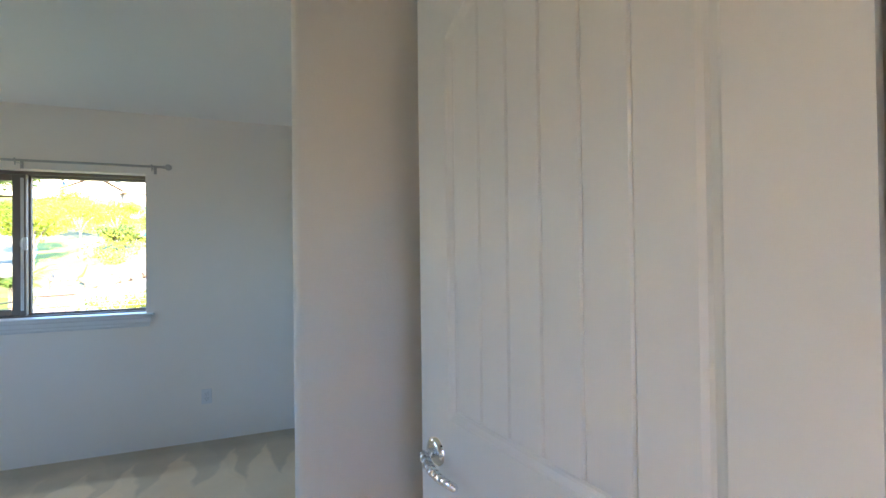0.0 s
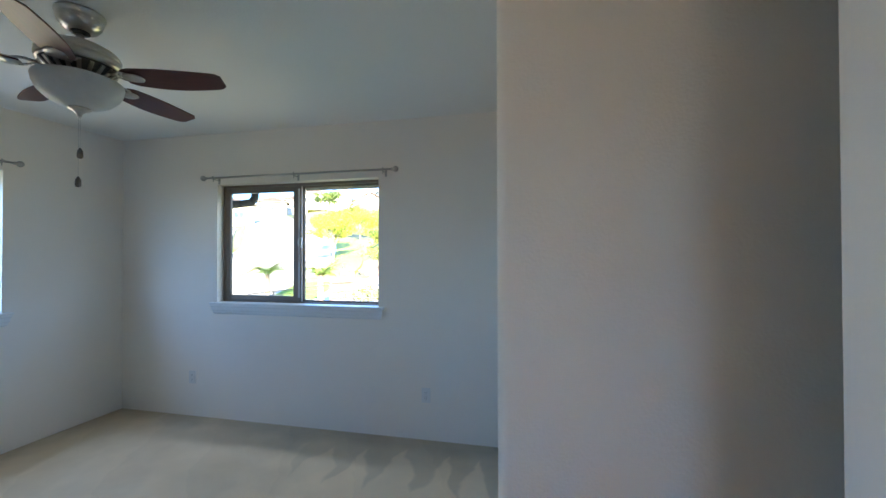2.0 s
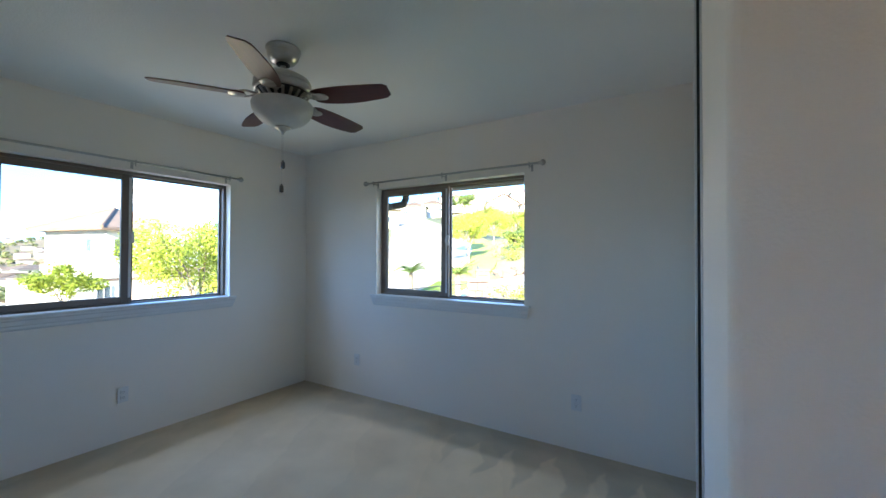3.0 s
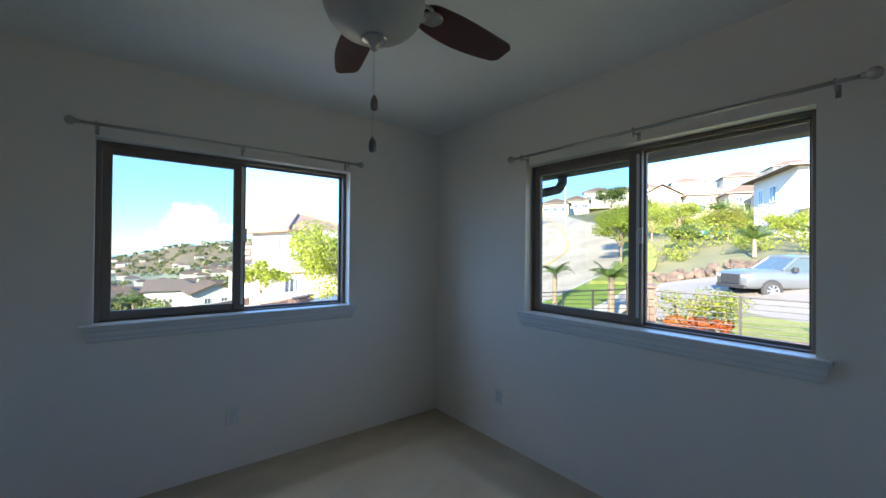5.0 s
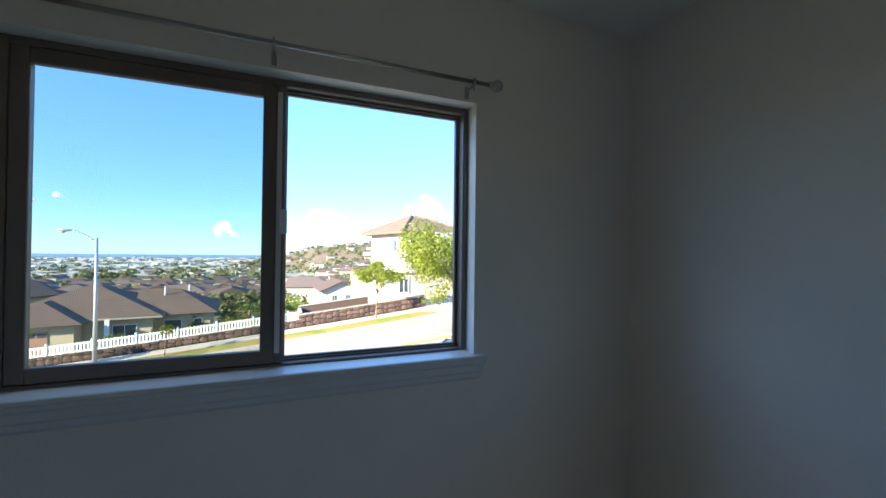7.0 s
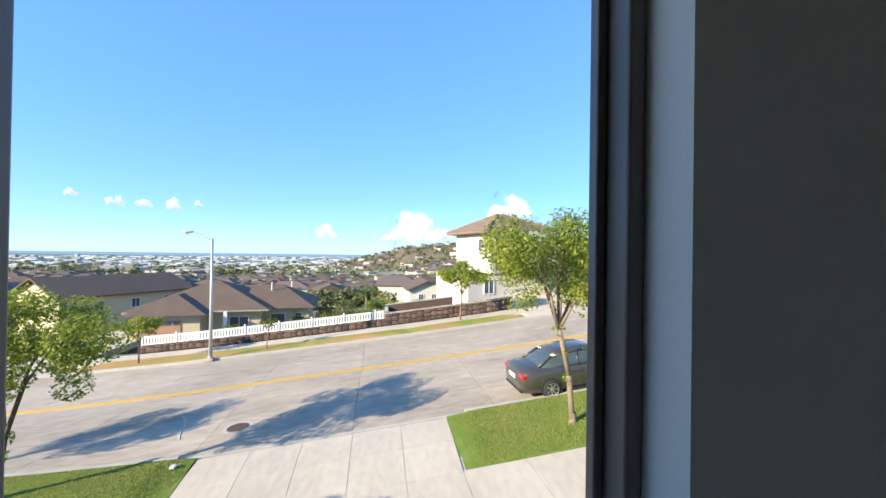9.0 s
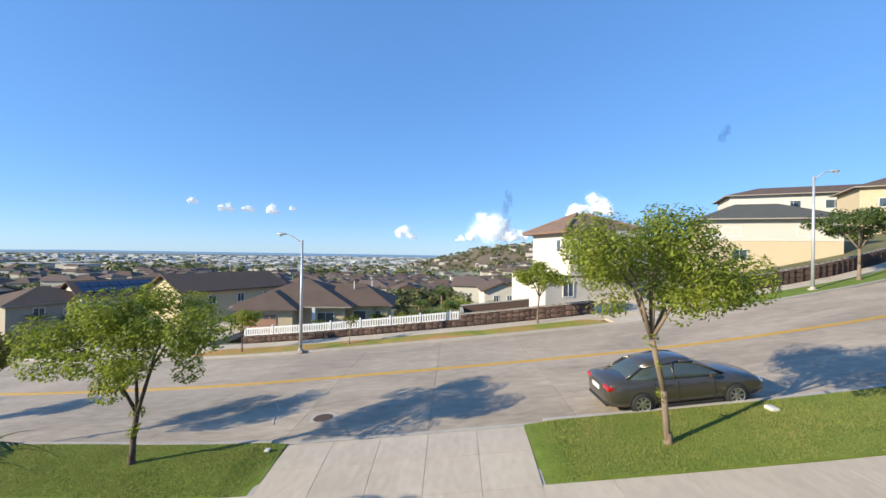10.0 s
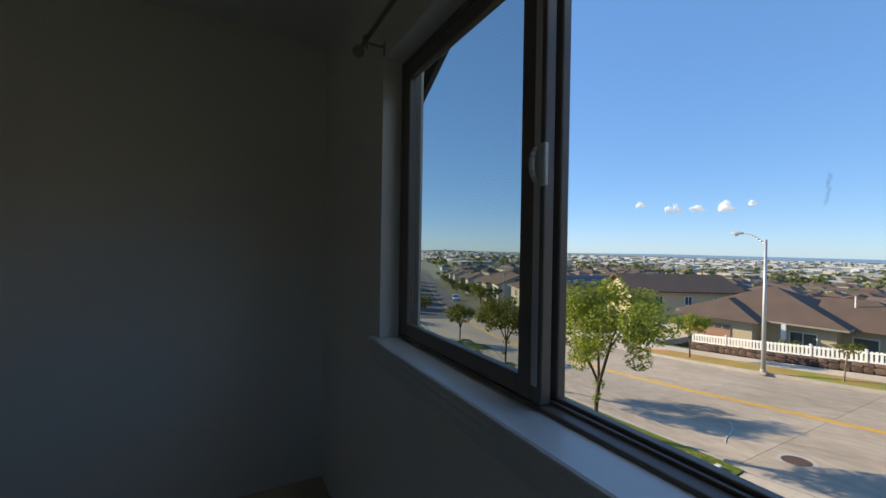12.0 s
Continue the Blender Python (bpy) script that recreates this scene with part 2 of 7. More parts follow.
# ---- the room: walls, floor, ceiling ----
CEIL = 2.555
T = 0.17
OZ0, OZ1 = 1.037, 2.092
A0, A1 = -2.408, -0.878
B0, B1 = 1.058, 2.600
SOUTH = -3.385
EAST = 4.52
CLX, CLY = 3.736, -2.245
DX0, DX1, DZ = 3.47, 4.275, 2.16
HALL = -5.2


def structure(ob, label, cat):
    return tagged(ob, label, cat, kind="structure")


bm = BM()
box(bm, -T, 0, SOUTH - 0.12, A0, 0, CEIL)
box(bm, -T, 0, A1, T, 0, CEIL)
box(bm, -T, 0, A0, A1, 0, OZ0 - 0.02)
box(bm, -T, 0, A0, A1, OZ1, CEIL)
bmesh.ops.remove_doubles(bm, verts=bm.verts, dist=1e-5)
structure(obj("wall_west", bm, M['wall']), "off-white painted wall with a wide sliding window", "wall")
bm = BM()
box(bm, 0, B0, 0, T, 0, CEIL)
box(bm, B1, EAST + 0.1, 0, T, 0, CEIL)
box(bm, B0, B1, 0, T, 0, OZ0 - 0.02)
box(bm, B0, B1, 0, T, OZ1, CEIL)
structure(obj("wall_north", bm, M['wall']), "off-white painted wall with a sliding window", "wall")
bm = BM()
box(bm, 0, DX0, SOUTH - 0.12, SOUTH, 0, CEIL)
box(bm, DX1, EAST + 0.1, SOUTH - 0.12, SOUTH, 0, CEIL)
box(bm, DX0, DX1, SOUTH - 0.12, SOUTH, DZ, CEIL)
structure(obj("wall_south", bm, M['wall']), "plain off-white painted wall with the doorway", "wall")
bm = BM()
box(bm, EAST, EAST + 0.1, SOUTH, 0, 0, CEIL)
structure(obj("wall_east", bm, M['wall']), "plain off-white painted wall behind the open door", "wall")

# closet box with a rounded plaster corner
R = 0.022
pts = [(EAST, CLY)]
pts += [(EAST, CLY + 0.11), (CLX + 0.11, CLY + 0.11), (CLX + 0.11, -1.30), (CLX, -1.30)]
pts += [(CLX + R - R * math.cos(a), CLY + R - R * math.sin(a)) for a in [i * math.pi / 16 for i in range(9)]]
bm = BM()
prism(bm, pts, 0, CEIL)
box(bm, CLX + 0.001, CLX + 0.11, -1.30, 0, 2.44, CEIL)
structure(obj("wall_closet", bm, M['wall'], smooth=False), "beige-lit closet wall with a rounded bullnose corner", "wall")
bm = BM()
box(bm, 0, EAST + 0.1, HALL, 0, -0.12, 0)
structure(obj("floor", bm, M['carpet']), "beige cut-pile carpet with vacuum marks", "carpet")
bm = BM()
box(bm, -T, EAST + 0.1, HALL, T, CEIL, CEIL + 0.12)
structure(obj("ceiling", bm, M['ceiling']), "flat white textured ceiling", "ceiling")
# unseen hallway behind the doorway, with an opening added to let light in
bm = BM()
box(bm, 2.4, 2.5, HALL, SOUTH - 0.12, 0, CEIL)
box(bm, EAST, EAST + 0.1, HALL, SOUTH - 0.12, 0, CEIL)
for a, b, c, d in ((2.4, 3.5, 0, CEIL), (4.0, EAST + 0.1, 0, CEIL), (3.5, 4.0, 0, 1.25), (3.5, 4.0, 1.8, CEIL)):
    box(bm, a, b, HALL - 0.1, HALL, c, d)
structure(obj("wall_hall", bm, M['wall']), "plain off-white hallway walls with an added light opening", "wall")
# doorway jamb and casing
bm = BM()
box(bm, DX0, DX0 + 0.018, SOUTH - 0.125, SOUTH + 0.004, 0, DZ)
box(bm, DX1 - 0.018, DX1, SOUTH - 0.125, SOUTH + 0.004, 0, DZ)
box(bm, DX0, DX1, SOUTH - 0.125, SOUTH + 0.004, DZ - 0.018, DZ)
structure(obj("trim_doorway", bm, M['trim']), "white painted door jamb", "door jamb")

bm = BM()
box(bm, CLX - 0.006, CLX - 0.0005, -1.352, -1.302, 0.0, 2.49, 0.002)
box(bm, CLX - 0.006, CLX - 0.0005, -1.300, -0.002, 2.432, 2.47, 0.002)
structure(obj("trim_closet", bm, M['trim']), "white casing round the closet opening", "casing")
# solid black strip put in as the dark gap at the closet jamb
bm = BM()
box(bm, CLX - 0.015, CLX + 0.02, -1.3015, -1.290, 0.0, 2.42)
structure(obj("trim_closet_jamb", bm, M['dark']), "black strip standing for the gap beside the closet doors", "jamb")
bm = BM()
box(bm, CLX - 0.022, CLX + 0.0, -1.2895, -1.272, 0.0, 2.42, 0.002)
structure(obj("trim_closet_channel", bm, M['trim']), "bright wall channel of the sliding closet doors", "channel")
# sliding mirrored closet doors
cd = empty("closet_door", pose(CLX + 0.03, -1.268, 0), "tall mirrored sliding closet door in a white frame", "closet door")
bm = BM()
box(bm, 0, 0.02, 0.03, 0.62, 0.03, 2.39)
part("mirror", bm, M['mirror'], cd, "silvered mirror panel")
for nm, (a, b, c, d) in {"stile": (0, 0.03, 0.012, 2.415), "stile.001": (0.62, 0.65, 0.012, 2.415), "rail": (0.03, 0.62, 0.012, 0.03), "rail.001": (0.03, 0.62, 2.39, 2.415)}.items():
    bm = BM()
    box(bm, -0.006, 0.026, a, b, c, d, 0.003)
    part(nm.split(".")[0], bm, M['trim'], cd)
copy_thing(cd, pose(CLX + 0.07, -0.66, 0))
bm = BM()
box(bm, CLX + 0.02, CLX + 0.105, -1.297, -0.003, 2.42, 2.431)
structure(obj("trim_closet_track", bm, M['dark']), "dark sliding track over the closet opening", "track")


# ---- windows ----
def window(name, m, w, label):
    h = OZ1 - OZ0
    win = empty(name, m, label, "window", kind="structure")
    F0, F1 = 0.074, 0.150

    def ring(bm, x0, x1, z0, z1, wd, y0, y1, bev=0.004):
        box(bm, x0, x0 + wd, y0, y1, z0, z1, bev)
        box(bm, x1 - wd, x1, y0, y1, z0, z1, bev)
        box(bm, x0 + wd - 0.001, x1 - wd + 0.001, y0 + 0.001, y1 - 0.001, z0, z0 + wd, bev)
        box(bm, x0 + wd - 0.001, x1 - wd + 0.001, y0 + 0.001, y1 - 0.001, z1 - wd, z1, bev)
    bm = BM()
    ring(bm, 0.001, w - 0.001, -0.013, h - 0.001, 0.024, F0, F1)
    box(bm, 0.02, w - 0.02, F0 + 0.034, F0 + 0.042, 0.0105, 0.018)
    box(bm, 0.02, w - 0.02, F0 + 0.034, F0 + 0.042, h - 0.034, h - 0.0245)
    part("window_frame", bm, M['frame'], win, "taupe vinyl outer frame")
    mid = w * 0.515
    bm = BM()
    ring(bm, 0.026, mid - 0.03, 0.013, h - 0.026, 0.048, F0 + 0.002, F0 + 0.032, 0.005)
    box(bm, mid - 0.031, mid, F0 + 0.002, F0 + 0.032, 0.013, h - 0.026, 0.004)
    sash = part("sash", bm, M['frame'], win, "taupe vinyl sliding sash")
    bm = BM()
    box(bm, 0.072, mid - 0.076, F0 + 0.020, F0 + 0.026, 0.060, h - 0.072)
    g = part("pane", bm, M['screened'], win, "tinted pane with an insect screen outside")
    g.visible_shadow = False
    bm = BM()
    ring(bm, mid - 0.040, w - 0.026, 0.0115, h - 0.026, 0.014, F0 + 0.046, F0 + 0.068, 0.003)
    box(bm, mid - 0.044, mid + 0.006, F0 + 0.044, F0 + 0.070, 0.0115, h - 0.026, 0.004)
    part("fixed_frame", bm, M['frame'], win)
    bm = BM()
    box(bm, mid - 0.030, mid - 0.012, F0 - 0.001, F0 + 0.004, 0.05, h - 0.05, 0.002)
    part("weather_strip", bm, M['latch'], win, "pale grey interlock strip")
    bm = BM()
    box(bm, mid, w - 0.038, F0 + 0.054, F0 + 0.060, 0.023, h - 0.038)
    g = part("pane", bm, M['glass'], win)
    g.visible_shadow = False
    # latch: a base plate with a bowed pull
    bm = BM()
    lz = 0.530
    box(bm, mid - 0.012, mid + 0.008, F0 - 0.006, F0 + 0.006, lz - 0.046, lz + 0.046, 0.003)
    prev = None
    for i in range(9):
        a = math.pi * i / 8
        p = Vector((mid - 0.016, F0 - 0.002 - 0.018 * math.sin(a), lz - 0.036 * math.cos(a)))
        if prev:
            cyl(bm, 0.006, 0.006, prev, p, 8)
        prev = p
    part("latch", bm, M['latch'], win, "pale grey plastic sash latch", True)
    # stool and apron
    bm = BM()
    box(bm, 0.0, w, -0.027, F0 + 0.01, -0.018, 0.001)
    box(bm, -0.055, w + 0.055, -0.034, 0.0, -0.019, 0.0, 0.005)
    part("window_sill", bm, M['trim'], win, "white painted window stool")
    bm = BM()
    prof = [(0.0, -0.020), (0.030, -0.020), (0.030, -0.032), (0.024, -0.040), (0.022, -0.066), (0.016, -0.074), (0.014, -0.090), (0.008, -0.098), (0.0, -0.104)]
    ends = []
    for k in (0, 1):
        row = []
        for d, z in prof:
            x = (-0.045 + (0.030 - d)) if k == 0 else (w + 0.045 - (0.030 - d))
            row.append(bm.verts.new((x, -d, z)))
        ends.append(row)
    for i in range(len(prof) - 1):
        bm.faces.new((ends[0][i], ends[1][i], ends[1][i + 1], ends[0][i + 1]))
    bm.faces.new(ends[0])
    bm.faces.new(list(reversed(ends[1])))
    part("apron", bm, M['trim'], win, "white moulded apron with returned ends")
    return win


win_street = window("window_1", pose(0, A0, OZ0, 0, 0, 90), A1 - A0, "wide two-pane sliding window with taupe frame facing the street")
window("window_2", pose(B0, 0, OZ0), B1 - B0, "two-pane sliding window with taupe frame facing uphill houses")


def smear(win, x, z, w, h, n, seed):
    """A grimy mark on the street pane, made of small thin flecks."""
    rg = random.Random(seed)
    bm = BM()
    for _ in range(n):
        u, v = rg.uniform(-0.32, 0.32), rg.uniform(-0.5, 0.5)
        cx, cz, r = x + u * w + v * w * 0.5, z + v * h, rg.uniform(0.0007, 0.0020)
        box(bm, cx - r * 0.7, cx + r * 0.7, 0.1310, 0.1314, cz - r * 1.6, cz + r * 1.6)
    part("smear", bm, M['grime'], win, "faint grey smear on the glass")


M['grime'] = pane_mat("dirty_film", (0.94, 0.94, 0.94), 0.0)
smear(win_street, 1.221, 0.430, 0.006, 0.036, 30, 3)
smear(win_street, 1.352, 0.486, 0.006, 0.007, 12, 4)


def curtain_rod(m, length):
    rod = empty("curtain_rod", m, "bare brushed-nickel curtain rod with ball finials on three brackets", "curtain rod", "curtain rods")
    o = 0.070
    bm = BM()
    cyl(bm, 0.0085, 0.0085, (0.02, -o, 0), (length - 0.02, -o, 0), 16)
    part("pole", bm, M['nickel'], rod, "", True)
    for x, s in ((0.0, 1), (length, -1)):
        bm = BM()
        lathe(bm, [(0.0, -0.024), (0.013, -0.020), (0.0215, -0.010), (0.024, 0.0), (0.0215, 0.010), (0.014, 0.019), (0.010, 0.024), (0.012, 0.028), (0.012, 0.036), (0.0, 0.036)], 20)
        ob = part("finial", bm, M['nickel'], rod, "ball finial", True)
        ob.matrix_local = pose(x + s * 0.01, -o, 0, 0, 90 * s, 0)
    for x in (0.115, length / 2, length - 0.115):
        bm = BM()
        box(bm, x - 0.009, x + 0.009, -0.004, 0.0, -0.045, 0.006, 0.001)
        box(bm, x - 0.004, x + 0.004, -o, -0.003, -0.016, -0.010, 0.001)
        prev = None
        for i in range(8):
            a = math.pi * (0.55 + i / 7 * 1.0)
            p = Vector((x, -o + 0.0125 * math.cos(a), 0.0125 * math.sin(a)))
            if prev:
                cyl(bm, 0.0045, 0.0045, prev, p, 8)
            prev = p
        cyl(bm, 0.0035, 0.0035, (x, -o, -0.012), (x, -o, -0.034), 8)
        part("bracket", bm, M['nickel'], rod, "nickel wall bracket")
    return rod


curtain_rod(pose(0, -2.515, 2.147, 0, 0, 90), 1.705)
curtain_rod(pose(0.965, 0, 2.140), 1.815)


def outlet(m, label):
    o = empty("wall_outlet", m, label, "outlet", "wall outlets")
    bm = BM()
    box(bm, -0.036, 0.036, -0.007, 0.0, -0.058, 0.058, 0.003)
    part("cover_plate", bm, M['plate'], o)
    for z in (-0.021, 0.021):
        bm = BM()
        box(bm, -0.0165, 0.0165, -0.0105, -0.006, z - 0.0145, z + 0.0145, 0.004)
        s = part("socket", bm, M['plate'], o)
        bm = BM()
        box(bm, -0.008, -0.006, -0.0112, -0.0095, z - 0.002, z + 0.007)
        box(bm, 0.006, 0.008, -0.0112, -0.0095, z - 0.002, z + 0.007)
        box(bm, -0.002, 0.002, -0.0112, -0.0095, z - 0.010, z - 0.006)
        part("slot", bm, M['dark'], s)
    bm = BM()
    cyl(bm, 0.003, 0.003, (0, -0.0085, 0), (0, -0.0065, 0), 10)
    part("screw", bm, M['plate'], o)
    return o


outlet(pose(3.00, 0, 0.352), "white duplex outlet with cover plate on the wall")
outlet(pose(0.805, 0, 0.352), "white duplex outlet with cover plate beside the corner")
outlet(pose(0, -1.70, 0.352, 0, 0, 90), "white duplex outlet below the street window")


# ---- ceiling fan ----
def ceiling_fan(m):
    fan = empty("ceiling_fan", m, "five-blade brushed-nickel ceiling fan with cherry blades and frosted bowl light", "ceiling fan")
    top = CEIL - m.translation.z
    bm = BM()
    lathe(bm, [(0.0, top - 0.001), (0.086, top - 0.001), (0.090, top - 0.006), (0.090, top - 0.014), (0.084, top - 0.018), (0.084, top - 0.034), (0.078, top - 0.054), (0.062, top - 0.076), (0.044, top - 0.086), (0.0, top - 0.088)], 40)
    can = part("canopy", bm, M['nickel'], fan, "nickel bell canopy", True)
    bm = BM()
    lathe(bm, [(0.034, top - 0.084), (0.036, top - 0.092), (0.024, top - 0.098), (0.0, top - 0.098)], 24)
    part("canopy_collar", bm, M['dark'], can, "dark ball collar", True)
    bm = BM()
    cyl(bm, 0.0145, 0.0145, (0, 0, top - 0.08), (0, 0, 0.12), 16)
    lathe(bm, [(0.0, 0.135), (0.022, 0.135), (0.024, 0.12), (0.024, 0.10), (0.0, 0.10)], 24)
    part("downrod", bm, M['nickel'], fan, "", True)
    bm = BM()
    lathe(bm, [(0.0, 0.122), (0.058, 0.120), (0.108, 0.110), (0.138, 0.092), (0.148, 0.072), (0.148, 0.064), (0.143, 0.062), (0.148, 0.058), (0.150, 0.040), (0.146, 0.026), (0.138, 0.022), (0.0, 0.020)], 48)
    body = part("motor_housing", bm, M['nickel'], fan, "round nickel motor housing", True)
    bm = BM()
    lathe(bm, [(0.136, 0.023), (0.132, 0.014), (0.096, -0.022), (0.090, -0.026)], 40)
    part("vent_recess", bm, M['dark'], body, "dark vented recess")
    for i in range(20):
        bm = BM()
        box(bm, 0.0, 0.056, -0.0075, 0.0075, -0.004, 0.004, 0.002, pose(0, 0, 0, 0, 0, 18 * i) @ pose(0.096, 0, -0.026, 0, -44, 0))
        part("vent_rib", bm, M['nickel'], body, "nickel vent rib")
    bm = BM()
    lathe(bm, [(0.0, -0.018), (0.104, -0.020), (0.110, -0.026), (0.104, -0.034), (0.120, -0.038), (0.124, -0.046), (0.0, -0.048)], 40)
    part("light_fitter", bm, M['nickel'], fan, "nickel light fitter", True)
    bm = BM()
    prof = [(0.156, -0.040), (0.159, -0.050), (0.155, -0.076), (0.141, -0.106), (0.113, -0.135), (0.075, -0.156), (0.036, -0.166), (0.0, -0.168)]
    lathe(bm, prof + [(0.0, -0.163), (0.073, -0.151), (0.109, -0.131), (0.136, -0.104), (0.150, -0.076), (0.154, -0.050), (0.151, -0.040), (0.156, -0.040)], 48)
    part("glass_bowl", bm, M['frost'], fan, "frosted alabaster glass bowl shade", True)
    bm = BM()
    lathe(bm, [(0.0, -0.160), (0.040, -0.163), (0.042, -0.169), (0.036, -0.174), (0.022, -0.180), (0.014, -0.188), (0.009, -0.196), (0.010, -0.201), (0.0, -0.208)], 28)
    part("bowl_finial", bm, M['nickel'], fan, "nickel finial under the bowl", True)
    for z1, dx in ((-0.372, 0.012), (-0.50, -0.012)):
        bm = BM()
        z = -0.160
        while z > z1 + 0.03:
            lathe(bm, [(0, 0.0017), (0.0014, 0), (0, -0.0017)], 6, (dx * 0.4, 0, z))
            z -= 0.0065
        cyl(bm, 0.0005, 0.0005, (dx * 0.4, 0, -0.15), (dx * 0.4, 0, z1 + 0.02), 6)
        ch = part("pull_chain", bm, M['nickel'], fan, "beaded nickel pull chain")
        bm = BM()
        lathe(bm, [(0.0, z1 + 0.030), (0.004, z1 + 0.028), (0.006, z1 + 0.022), (0.010, z1 + 0.016), (0.0115, z1 + 0.004), (0.0115, z1 - 0.012), (0.008, z1 - 0.018), (0.0, z1 - 0.020)], 16, (dx * 0.4, 0, 0))
        part("chain_fob", bm, M['fob'], ch, "smoky glass and nickel pull fob", True)
    for k in range(5):
        a = 20 + 72 * k
        mt = pose(0, 0, 0.0, 0, 0, a)
        bm = BM()
        # scrolled bracket
        box(bm, 0.095, 0.150, -0.012, 0.012, -0.006, 0.004, 0.003)
        for s in (-1, 1):
            prev = None
            for i in range(7):
                u = i / 6
                p = Vector((0.135 + 0.075 * u, s * (0.008 + 0.034 * math.sin(u * math.pi * 0.75)), -0.004 - 0.012 * u))
                if prev:
                    cyl(bm, 0.006, 0.006, prev, p, 8)
                prev = p
        lathe(bm, [(0, 0.004), (0.040, 0.003), (0.045, -0.002), (0.038, -0.007), (0, -0.010)], 24, (0.222, 0, -0.016))
        br = part("blade_bracket", bm, M['nickel'], fan, "nickel blade bracket", True)
        br.matrix_local = mt
        bm = BM()
        n = 22
        L0, L1 = 0.185, 0.605
        top_v, bot_v = [], []
        for i in range(n + 1):
            u = i / n
            x = L0 + (L1 - L0) * u
            wd = 0.046 + 0.022 * math.sin(math.pi * min(1, u * 0.95 + 0.05) ** 0.85) + 0.004 * u
            if u > 0.93:
                wd *= 1 - 0.32 * ((u - 0.93) / 0.07) ** 2
            if u < 0.06:
                wd *= 0.80 + 0.2 * u / 0.06
            off = 0.008 * math.sin(u * math.pi)
            top_v.append([bm.verts.new((x, s * wd + off, -0.006)) for s in (-1, 1)])
            bot_v.append([bm.verts.new((x, s * wd + off, -0.0125)) for s in (-1, 1)])
        for i in range(n):
            f = bm.faces.new((top_v[i][0], top_v[i + 1][0], top_v[i + 1][1], top_v[i][1]))
            bm.faces.new((bot_v[i][1], bot_v[i + 1][1], bot_v[i + 1][0], bot_v[i][0]))
            bm.faces.new((bot_v[i][0], bot_v[i + 1][0], top_v[i + 1][0], top_v[i][0]))
            bm.faces.new((top_v[i][1], top_v[i + 1][1], bot_v[i + 1][1], bot_v[i][1]))
        bm.faces.new((top_v[0][0], top_v[0][1], bot_v[0][1], bot_v[0][0]))
        bm.faces.new((top_v[n][1], top_v[n][0], bot_v[n][0], bot_v[n][1]))
        bl = part("blade", bm, M['blade'], fan, "glossy dark cherry blade")
        bl.matrix_local = mt @ pose(0, 0, -0.004, -13, 0, 0)
    return fan


ceiling_fan(pose(1.83, -1.64, 2.290))


